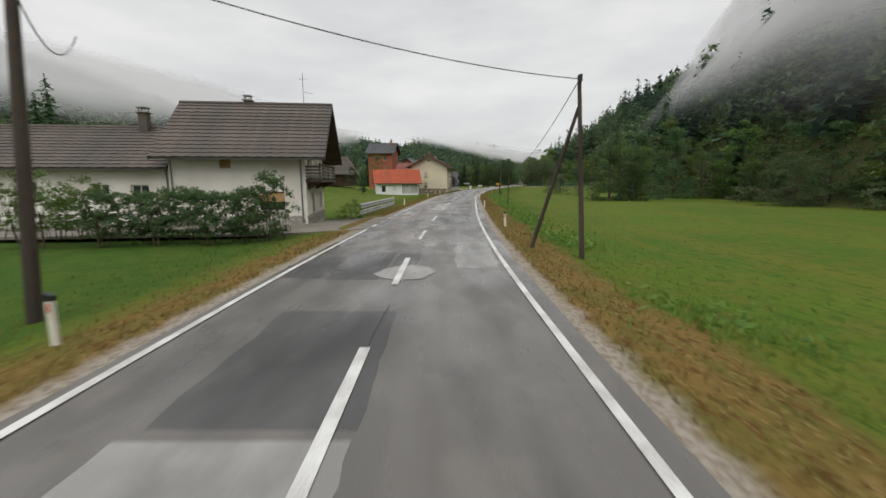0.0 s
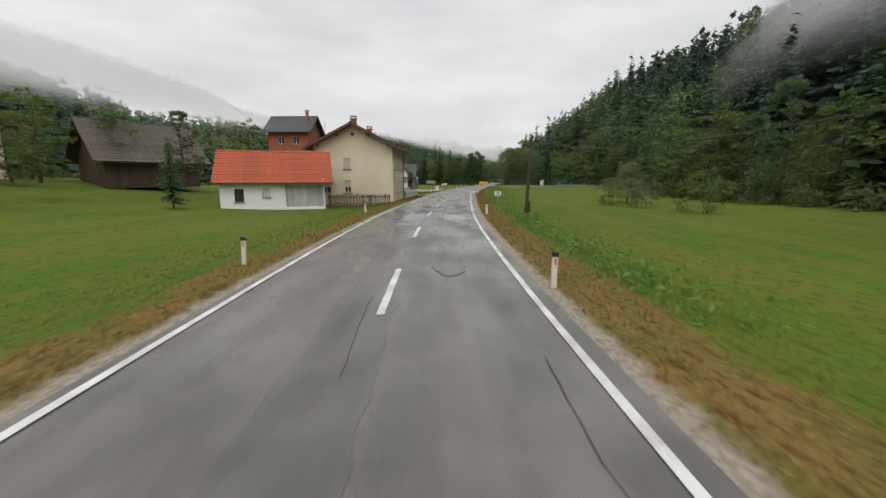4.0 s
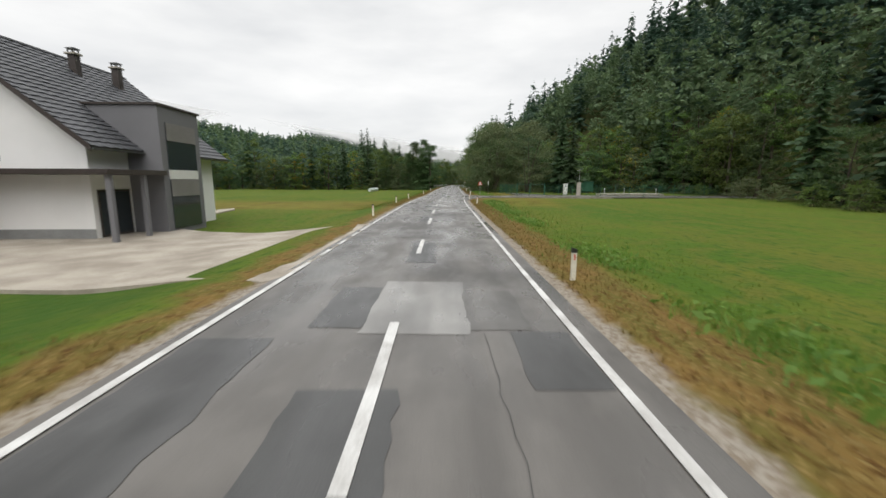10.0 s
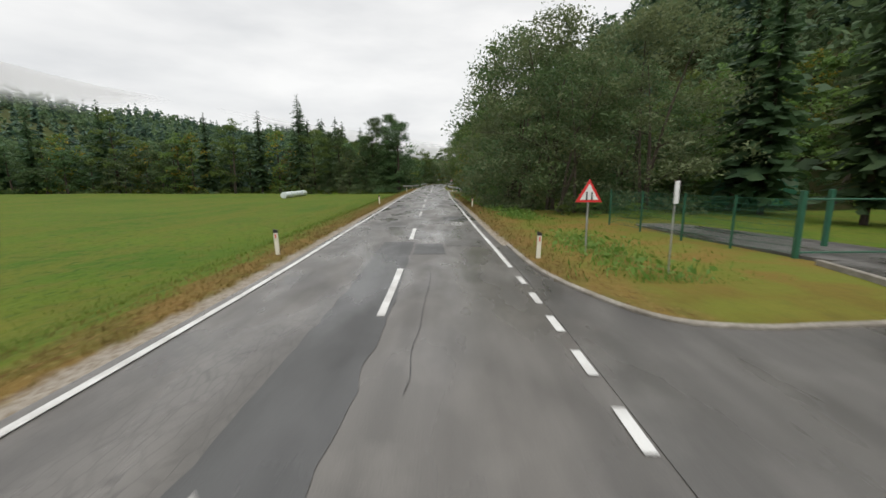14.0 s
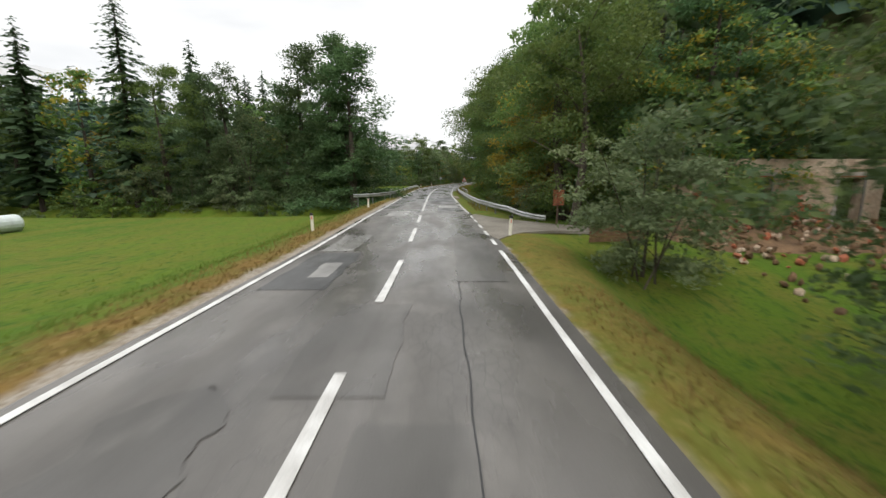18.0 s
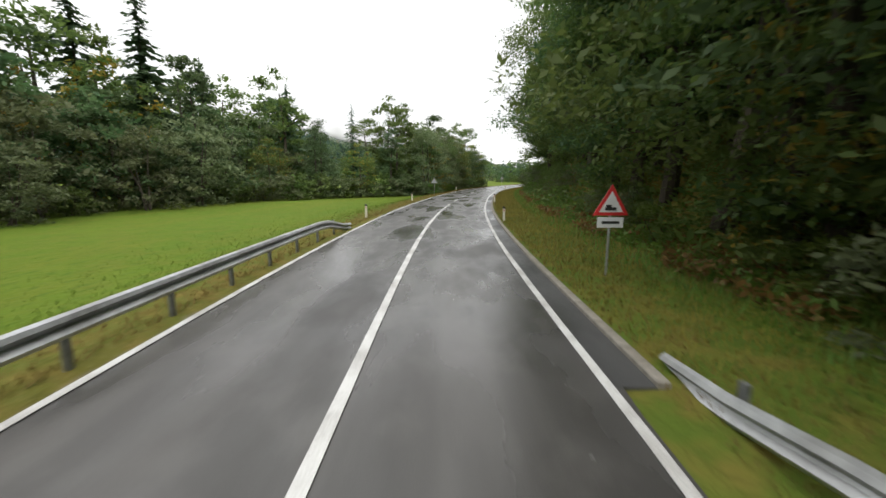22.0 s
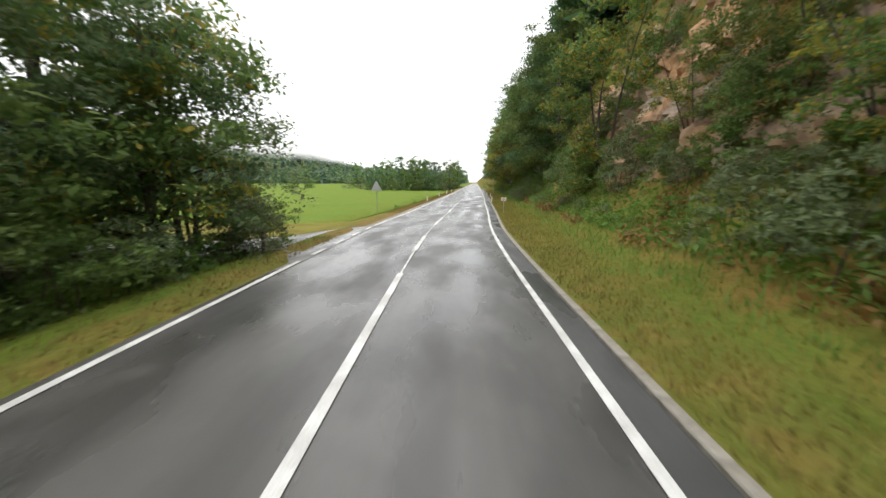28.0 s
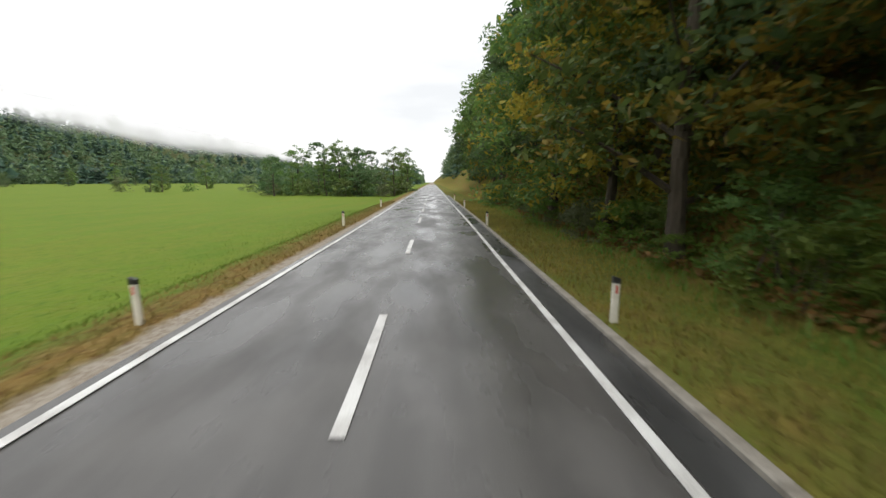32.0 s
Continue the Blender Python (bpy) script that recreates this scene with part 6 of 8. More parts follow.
guard_rail(((26.0, -4.75), (38.0, -4.75)), "galvanised double-beam guard rail on posts beside the lawn", (0.38, 0.78))
guard_rail(((97.2, -4.35), (108.1, -4.45)), "galvanised double-beam guard rail in front of the cream house", (0.38, 0.78))
guard_rail(((271.4, 6.8), (272.6, 5.7), (275.0, 4.6), (279, 3.95), (284.5, 3.8), (290, 3.75), (297, 3.75), (305, 3.72), (311, 3.8), (314.6, 3.85)), "long galvanised guard rail with flared end leading onto the bridge", (0.5,), 2.0, (0.4, 0.5))
guard_rail(((287.0, -6.6), (288.2, -5.5), (290.8, -4.1), (294.5, -3.5), (310, -3.42), (328.5, -3.55)), "long galvanised guard rail along the bridge and meadow", (0.56,), 2.0, (0, 0.5))


# ---------------------------------------------------------------- bridge over the stream
def bridge():
    for side in (-1, 1):
        e = thing("bridge_parapet", Matrix(), "concrete bridge edge with a bent steel pipe railing", "railing")
        d0, d1 = sorted((side * 2.86, side * 3.3))
        s0, s1 = (292.1, 297.0) if side > 0 else (292.6, 298.4)
        strip("bridge_edge", s0, s1, d0, d1, 0.06 if side > 0 else 0.02, "bridge_stone", e, 1.0, thick=1.4, ragged=0.03, seed=side)
        bm = bmesh.new()
        w = side * (3.95 if side > 0 else 3.74)
        o = 0.7 if side > 0 else 1.9
        pts = [xyz(289.4 + o, w, 0.0), xyz(289.5 + o, w, 0.7), xyz(290.2 + o, w, 0.92), xyz(299.0 + o, w, 0.92), xyz(299.1 + o, w, 0.88), xyz(299.1 + o, w, -0.3)]
        for a, b in zip(pts, pts[1:]):
            tube(bm, a, b, 0.032, sides=7)
        part("pipe_rail", bm, "steel", e)
        for s in (292.5 + o, 295.5 + o):
            part("pipe_post", tube(bmesh.new(), xyz(s, w, -0.6), xyz(s, w, 0.95), 0.028, sides=6), "steel", e)
    me = []
    for d in range(-60, 31, 3):
        me.append((d, 292 + 0.05 * d))
    verts, faces = [], []
    for i, (d, s) in enumerate(me):
        verts += [xyz(s - 2.4, d, -2.25), xyz(s + 2.4, d, -2.25)]
        if i:
            faces.append((2 * i - 2, 2 * i - 1, 2 * i + 1, 2 * i))
    tagged(raw("stream_water", verts, faces, "water"), "dark narrow stream under the road bridge", "water", kind="structure")


M["bridge_stone"] = mat("stained_bridge_concrete", (0.24, 0.19, 0.14), 0.9, vary=0.35, scale=1.2, fine=14, bump=0.4, tint=(0.15, 0.13, 0.10))
bridge()


# ---------------------------------------------------------------- kerb and gutter beyond the bridge
def kerb():
    e = thing("kerb", Matrix(), "pale concrete kerb along the asphalt gutter", "kerb", kind="structure")
    strip("gutter_strip", 314.0, 520.0, 2.95, 3.46, 0.004, "patch_dark", e, 2.0, thick=0.1)
    bm = boxed(-0.075, 0.0, -0.2, 0.075, 0.985, 0.07, bevel=0.015)
    first = part("kerb_stone", bm, "kerb_stone", e)
    s = 314.0
    k = 0
    while s < 520:
        ob = first if k == 0 else new("kerb_stone", first.data)
        ob.parent = e
        ob.matrix_basis = at(s, 3.54, 0.0)
        s += 1.0
        k += 1


kerb()


# ---------------------------------------------------------------- poles and cables
def pole(name, m, high, lean=(0, 0), label="tarred wooden telephone pole", top=0.085, base=0.13):
    e = thing(name, m, label, "pole")
    bm = tube(bmesh.new(), (0, 0, -0.6), (lean[0], lean[1], high), base, top, 10)
    part("shaft", bm, "wood_pole", e)
    bm = boxed(lean[0] - 0.06, lean[1] - 0.16, high - 0.22, lean[0] + 0.06, lean[1] - 0.06, high + 0.02, bevel=0.02)
    part("insulator", bm, "black", e)
    return e


def cable(a, b, sag, r=0.014, label="black telephone cable hanging between poles"):
    a, b = Vector(a), Vector(b)
    bm = bmesh.new()
    n = 14
    pts = [a.lerp(b, i / n) - Vector((0, 0, sag * 4 * (i / n) * (1 - i / n))) for i in range(n + 1)]
    side = (b - a).cross(Vector((0, 0, 1))).normalized()
    rings = [[bm.verts.new(p + side * (math.cos(k * math.tau / 5) * r) + Vector((0, 0, math.sin(k * math.tau / 5) * r))) for k in range(5)] for p in pts]
    for u, v in zip(rings, rings[1:]):
        for k in range(5):
            bm.faces.new((u[k], u[(k + 1) % 5], v[(k + 1) % 5], v[k]))
    bm.faces.new(rings[0][::-1])
    bm.faces.new(rings[-1])
    return tagged(part("cable", bm, "wire"), label, "cable")


p1 = pole("telephone_pole", pose(4.65, 13.5, -0.3), 5.85, (-0.42, 0.0), "tarred wooden telephone pole braced by a slanting strut", 0.06, 0.09)
part("strut", tube(bmesh.new(), (-1.62, 1.15, -0.2), (-0.38, 0.05, 4.9), 0.075, 0.055, 9), "wood_pole", p1)
pole("telephone_pole", pose(-7.3, 7.0, -0.3), 6.6, (0.55, 0.1), "leaning tarred wooden telephone pole on the lawn")
pole("telephone_pole", at(45.3, 6.3), 4.4, (0.06, 0), "thin tarred wooden telephone pole in the meadow", 0.045, 0.06)
pole("telephone_pole", at(81.3, 6.7), 5.7, (0.35, 0.1), "leaning tarred wooden telephone pole above weeds", 0.09, 0.14)
pole("telephone_pole", at(82.2, 7.1), 1.1, (0.0, 0.0), "short tarred pole stub beside a telephone pole", 0.09, 0.1)
t1, t0 = Vector((4.25, 13.5, 5.45)), Vector((-6.75, 7.1, 6.1))
t2, t3 = xyz(45.3, 6.36, 3.95), xyz(81.3, 7.05, 5.15)
cable(t0, t1, 0.35)
cable(t1, t2, 1.0)
cable(t2, t3, 1.3)
cable(t3, Vector((34, 83, 7.0)), 0.6)
cable(t0, Vector((-20, 20, 6.5)), 0.5)
cable(t0, Vector((-14, -2, 6.4)), 0.4)
cable((-7.0, 7.1, 6.0), (-7.9, 9.5, 5.4), 0.9)


# ---------------------------------------------------------------- signs
def text_on(body, size, m, material, parent, name="lettering", extrude=0.001):
    cu = bpy.data.curves.new(name, "FONT")
    cu.body, cu.size, cu.align_x, cu.align_y, cu.extrude = body, size, "CENTER", "CENTER", extrude
    tmp = bpy.data.objects.new("tmp", cu)
    scene.collection.objects.link(tmp)
    bpy.context.view_layer.update()
    me = bpy.data.meshes.new_from_object(tmp.evaluated_get(bpy.context.evaluated_depsgraph_get()))
    bpy.data.objects.remove(tmp)
    me.materials.clear()
    me.materials.append(M[material])
    ob = new(name, me)
    ob.parent, ob.matrix_basis = parent, m
    return ob


def posts_of(e, xs, top, r=0.03):
    for x in xs:
        part("post", tube(bmesh.new(), (x, 0.045, -0.5), (x, 0.045, top), r, sides=8), "steel", e)


def town_sign():
    e = thing("town_sign", pose(17.1, 128.6, -0.42, 0, 0, -8), "yellow end-of-village sign struck through with a red bar", "sign")
    posts_of(e, (-0.52, 0.52), 2.25)
    p = part("panel", boxed(-0.75, -0.02, 1.72, 0.75, 0.02, 2.25, bevel=0.008), "yellow", e)
    bm = bmesh.new()
    for a in ((-0.71, 1.755, 0.71, 1.775), (-0.71, 2.195, 0.71, 2.215), (-0.71, 1.775, -0.69, 2.195), (0.69, 1.775, 0.71, 2.195)):
        box(bm, a[0], -0.024, a[1], a[2], -0.0205, a[3])
    part("border", bm, "black", p)
    text_on("Zimarice", 0.3, pose(0, -0.0225, 1.99, 90, 0, 0), "black", p)
    bm = bmesh.new()
    prism(bm, [(-0.68, 1.78), (-0.62, 1.78), (0.68, 2.18), (0.62, 2.18)], -0.028, -0.0245)
    part("red_bar", bm, "sign_red", p)


def back_sign():
    e = thing("sign_board_back", at(131.0, -5.6, None, 6), "large grey sign board seen from the back on one steel post", "sign")
    posts_of(e, (0.62,), 2.05)
    part("panel", boxed(-0.85, -0.02, 1.58, 0.82, 0.01, 2.08, bevel=0.006), "grey_sheet", e)
    part("bracket", boxed(0.45, 0.012, 1.7, 0.8, 0.05, 1.74), "steel", e)
    e = thing("road_marker", at(130.6, -4.35, None, 0), "white marker board with a blue middle stripe on a low post", "sign")
    posts_of(e, (0.0,), 1.3, 0.025)
    part("panel", boxed(-0.3, -0.02, 0.1, 0.3, 0.02, 0.95, bevel=0.006), "white_sheet", e)
    part("stripe", boxed(-0.035, -0.026, 0.1, 0.035, -0.0205, 0.95), "blue_sheet", e)
    e = thing("cable_cabinet", at(129.0, -9.6, None, 8), "grey cable distribution cabinet on the lawn", "cabinet")
    part("body", boxed(-0.35, -0.16, -0.1, 0.35, 0.16, 1.15, bevel=0.015), "concrete", e)
    part("roof", boxed(-0.38, -0.19, 1.15, 0.38, 0.19, 1.2, bevel=0.01), "grey_sheet", e)
    for x0, x1 in ((-0.33, -0.01), (0.01, 0.33)):
        part("door", boxed(x0, -0.172, 0.45, x1, -0.161, 1.1), "concrete", e)


def info_sign(m, label, mark="orange", high=1.05, size=1.0):
    e = thing("info_sign", m @ Matrix.Scale(size, 4), label, "sign")
    posts_of(e, (0.0,), high + 0.35)
    p = part("panel", boxed(-0.27, -0.02, high, 0.27, 0.02, high + 0.38, bevel=0.006), "white_sheet", e)
    part("marking_block", boxed(-0.12, -0.024, high + 0.22, 0.14, -0.0205, high + 0.34), mark, p)
    for z, w in ((0.12, 0.2), (0.05, 0.17)):
        part("text_bar", boxed(-w, -0.024, high + z, w, -0.0205, high + z + 0.035), "black", p)


def triangle(m, label, high=1.55, back=False, plate=False, size=0.45):
    e = thing("warning_sign", m, label, "sign")
    posts_of(e, (0.0,), high + 0.7)
    def tri(r, y0, y1):
        c = high + 0.32
        return prism(bmesh.new(), [(-r * 0.866 * 1.0, c - r * 0.5), (r * 0.866, c - r * 0.5), (0, c + r)], y0, y1)
    p = part("panel", tri(size * 1.05, -0.015, 0.015), "grey_sheet" if back else "sign_red", e)
    if not back:
        part("field", tri(size * 0.72, -0.02, -0.0155), "white_sheet", p)
        if plate:
            part("symbol", boxed(-0.14, -0.025, high + 0.2, 0.12, -0.0205, high + 0.27, bevel=0.002, m=Matrix.Rotation(0.0, 4, "Y")), "black", p)
            part("symbol", boxed(-0.12, -0.025, high + 0.26, 0.0, -0.0205, high + 0.33), "black", p)
            part("plate", boxed(-0.3, -0.02, high - 0.2, 0.3, 0.01, high + 0.04, bevel=0.005), "white_sheet", e)
            part("text_bar", boxed(-0.2, -0.024, high - 0.11, 0.2, -0.0205, high - 0.05), "black", e)
        else:
            for x in (-0.1, 0.06):
                part("symbol", boxed(x, -0.025, high + 0.14, x + 0.045, -0.0205, high + 0.4), "black", p)


town_sign()
back_sign()
info_sign(at(86.2, 5.1, None, 4), "small white trail sign on a steel post in the verge", "weed")
info_sign(at(425.0, 4.1), "small white sign with orange block on a steel post", "orange", 1.35, 0.66)
triangle(at(204.6, 5.6, -0.05), "red-bordered warning sign for a narrowing road", 1.55)
triangle(at(319.3, 4.9), "red-bordered deer warning sign above a white plate", 1.35, False, True)
triangle(at(364.5, -4.6), "grey back of a triangular warning sign beside the meadow", 1.4, True)
triangle(at(428.9, -6.45), "grey back of a triangular warning sign beside the meadow", 2.0, True, size=0.55)
e = thing("marker_post", at(202.0, 6.75, -0.05), "thin steel post with a small white plate on the grass island", "post")
posts_of(e, (0.0,), 2.3, 0.02)
part("plate", boxed(-0.05, -0.02, 1.75, 0.05, 0.02, 2.3), "white_sheet", e)
e = thing("stump_post", at(407.2, -5.0), "dark wooden marker post by the side road", "post")
part("shaft", tube(bmesh.new(), (0, 0, -0.4), (0, 0, 0.75), 0.07, 0.06, 8), "wood_pole", e)


# ---------------------------------------------------------------- entrances and side roads
def apron(name, ring, z, material, label, category="road"):
    """A flat paved area given by its corners (s, d), rounded at them."""
    pts = []
    n = len(ring)
    for i in range(n):
        a, b, c = (Vector(ring[(i + j) % n]) for j in (-1, 0, 1))
        p0, p1 = b.lerp(a, 0.22), b.lerp(c, 0.22)
        for k in range(5):
            u = k / 4
            pts.append((1 - u) ** 2 * p0 + 2 * u * (1 - u) * b + u * u * p1)
    zz = lambda q: z(q.x, q.y) if callable(z) else z
    k = len(pts)
    bm = bmesh.new()
    top = [bm.verts.new(xyz(q.x, q.y, zz(q))) for q in pts]
    low = [bm.verts.new(xyz(q.x, q.y, zz(q) - 0.12)) for q in pts]
    face = bm.faces.new(top)
    face.normal_update()
    up = face.normal.z > 0
    for i in range(k):
        j = (i + 1) % k
        bm.faces.new((top[i], low[i], low[j], top[j]) if up else (top[j], low[j], low[i], top[i]))
    if not up:
        face.normal_flip()
    bmesh.ops.triangulate(bm, faces=[face])
    ob = raw(name, [], [], material)
    bm.verts.index_update()
    uvs = [(q.x, q.y) for q in pts] * 2
    bm.to_mesh(ob.data)
    uv = ob.data.uv_layers.new(name="road")
    for loop in ob.data.loops:
        uv.data[loop.index].uv = uvs[loop.vertex_index]
    bm.free()
    return tagged(ob, label, category, kind="structure")


apron("driveway", [(20.2, -3.0), (19.0, -5.5), (16.5, -26), (20.0, -26), (23.2, -10), (26, -5.6), (27.5, -3.0)], lambda s, d: 0.012 - 0.09 * smooth(-d, 3, 8), "track", "grey paved farm driveway in front of the house")
apron("driveway", [(105.5, -3.0), (107.2, -4.6), (107.8, -6.5), (108.2, -10.0), (110.4, -10.5), (111.0, -7.6), (111.8, -6.0), (113.2, -4.2), (115.0, -3.0)], lambda s, d: 0.01 - 0.3 * smooth(-d, 3.4, 8), "patch_mid", "small asphalt entrance beside the cottage")
apron("gravel_yard", [(143.0, -3.0), (143.8, -4.8), (143.7, -8.0), (143.9, -12.0), (143.0, -17), (138.0, -22.0), (150, -23.5), (174.0, -19.9), (172.5, -18.9), (158.2, -16.2), (155.6, -12.0), (154.9, -9.0), (155.5, -5.0), (156.2, -3.0)], lambda s, d: 0.004 - 0.37 * smooth(-d, 3.4, 9), "gravel", "pale gravel yard in front of the new house")
NEAR_KERB = ((184.5, 3.5), (187.2, 3.84), (188.5, 4.23), (189.9, 4.69), (191.0, 5.2), (191.95, 6.1), (192.9, 7.8), (193.9, 9.9), (194.3, 11.6), (194.6, 16.0), (194.8, 24.0))
FAR_KERB = ((206.0, 3.42), (202.3, 3.5), (199.8, 4.07), (198.5, 4.78), (198.15, 5.9), (198.24, 7.2), (198.5, 9.05), (199.5, 10.4), (201.0, 11.1), (203.1, 11.6))
apron("side_road", [(184.0, 3.0), *NEAR_KERB, (194.8, 60), (201.5, 60), (201.8, 24.0), (203.6, 16.4), *FAR_KERB[::-1], (206.0, 3.0)], 0.012, "patch_mid", "damp asphalt side road branching off through a gate")
apron("yard_road", [(203.0, 12.0), (203.4, 16.2), (208, 15.0), (213, 13.4), (213, 11.0), (208, 11.2)], 0.018, "patch_mid", "asphalt yard lane behind the green gate")
apron("forest_track", [(264.0, 3.0), (266.0, 4.2), (267.2, 6.2), (267.6, 9.0), (269.6, 9.0), (270.2, 6.4), (271.4, 4.6), (275.0, 3.0)], lambda s, d: 0.014 - 0.2 * smooth(d, 4.5, 9), "track", "worn gravel track turning off beside the guard rail")
apron("side_road", [(404.5, -3.0), (408.0, -4.6), (408.8, -10), (410.0, -40), (413.0, -40), (412.4, -10), (413.2, -5.4), (414.6, -3.5), (416.0, -3.0)], lambda s, d: 0.012 - 0.5 * smooth(-d, 3.6, 9), "patch_mid", "narrow asphalt field road joining the road")
def kerb_edge(ring):
    """A low kerb swept along a line of (s, d) corners."""
    fine = []
    for i in range(len(ring) - 1):
        p, q, r, w = (Vector(ring[min(max(i + j, 0), len(ring) - 1)]) for j in (-1, 0, 1, 2))
        for k in range(4):
            u = k / 4
            fine.append(0.5 * (2 * q + (r - p) * u + (2 * p - 5 * q + 4 * r - w) * u * u + (3 * q - p - 3 * r + w) * u ** 3))
    fine.append(Vector(ring[-1]))
    pts = [xyz(q.x, q.y, 0.0) for q in fine]
    verts, faces = [], []
    for i, c in enumerate(pts):
        run = (pts[min(i + 1, len(pts) - 1)] - pts[max(i - 1, 0)]).normalized()
        out = Vector((run.y, -run.x, 0))
        for e, z in ((-0.075, -0.2), (-0.075, 0.05), (-0.055, 0.07), (0.055, 0.07), (0.075, 0.05), (0.075, -0.2)):
            verts.append(c + out * e + Vector((0, 0, z)))
        if i:
            faces += [((i - 1) * 6 + j, (i - 1) * 6 + j + 1, i * 6 + j + 1, i * 6 + j) for j in range(5)]
    faces += [tuple(range(6)), tuple(range(len(verts) - 1, len(verts) - 7, -1))]
    bm = bmesh.new()
    vs = [bm.verts.new(q) for q in verts]
    for q in faces:
        bm.faces.new([vs[j] for j in q])
    bmesh.ops.recalc_face_normals(bm, faces=bm.faces[:])
    tagged(part("kerb_edge", bm, "kerb_stone"), "low concrete kerb round the junction corner", "kerb", kind="structure")


kerb_edge(NEAR_KERB)
kerb_edge(FAR_KERB)


# ---------------------------------------------------------------- white van in the yard
def van():
    e = thing("van", pose(2.6, 148.7, -0.36, 0, 0, 60), "white panel van parked on the gravel yard", "van")
    L, W, H = 5.6, 1.95, 2.55
    prof = [(-L, 0.45), (-0.15, 0.45), (0.0, 0.75), (-0.08, 1.15), (-0.95, 1.35), (-1.75, 2.25), (-2.3, H), (-L + 0.15, H), (-L, 2.3)]
    bm = bmesh.new()
    prism(bm, prof, 0.0, W)
    bmesh.ops.bevel(bm, geom=bm.edges[:], offset=0.06, segments=2, affect="EDGES")
    body = part("body", bm, "van_paint", e)
    for y in (-0.006, W + 0.0):
        part("side_window", prism(bmesh.new(), [(-1.15, 1.42), (-1.85, 2.12), (-2.3, 2.12), (-2.3, 1.42)], y, y + 0.006), "glass", body)
        part("side_stripe", boxed(-L + 0.2, y, 0.62, -0.9, y + 0.006, 0.78), "black", body)
    bm = bmesh.new()
    v = [bm.verts.new(p) for p in ((-0.97, 0.2, 1.39), (-0.97, W - 0.2, 1.39), (-1.72, W - 0.25, 2.24), (-1.72, 0.25, 2.24))]
    bm.faces.new(v)
    bmesh.ops.translate(bm, verts=bm.verts[:], vec=(0.03, 0, 0.03))
    part("windscreen", bm, "glass", body)
    part("front_bumper", boxed(-0.25, 0.05, 0.3, 0.06, W - 0.05, 0.62, bevel=0.04), "black", e)
    part("rear_bumper", boxed(-L - 0.08, 0.05, 0.35, -L + 0.1, W - 0.05, 0.58, bevel=0.03), "black", e)
    for y in (0.12, W - 0.34):
        part("headlight", boxed(-0.13, y, 0.82, 0.02, y + 0.22, 1.1, bevel=0.03), "white_sheet", e)
        part("tail_light", boxed(-L - 0.02, y + (0.0 if y < 1 else 0.1), 0.9, -L + 0.02, y + 0.12 + (0.0 if y < 1 else 0.1), 1.5, bevel=0.01), "red_refl", e)
    for x in (-0.95, -L + 1.15):
        for y in (0.0, W - 0.22):
            w = part("wheel", tube(bmesh.new(), (x, y - 0.01, 0.34), (x, y + 0.23, 0.34), 0.34, sides=18), "rubber", e)
            part("rim", tube(bmesh.new(), (x, y - 0.02, 0.34), (x, y + 0.24, 0.34), 0.19, sides=12), "steel", w)
    for y in (-0.22, W + 0.02):
        part("wing_mirror", boxed(-1.2, y, 1.4, -1.05, y + 0.2, 1.75, bevel=0.03), "black", e)


van()


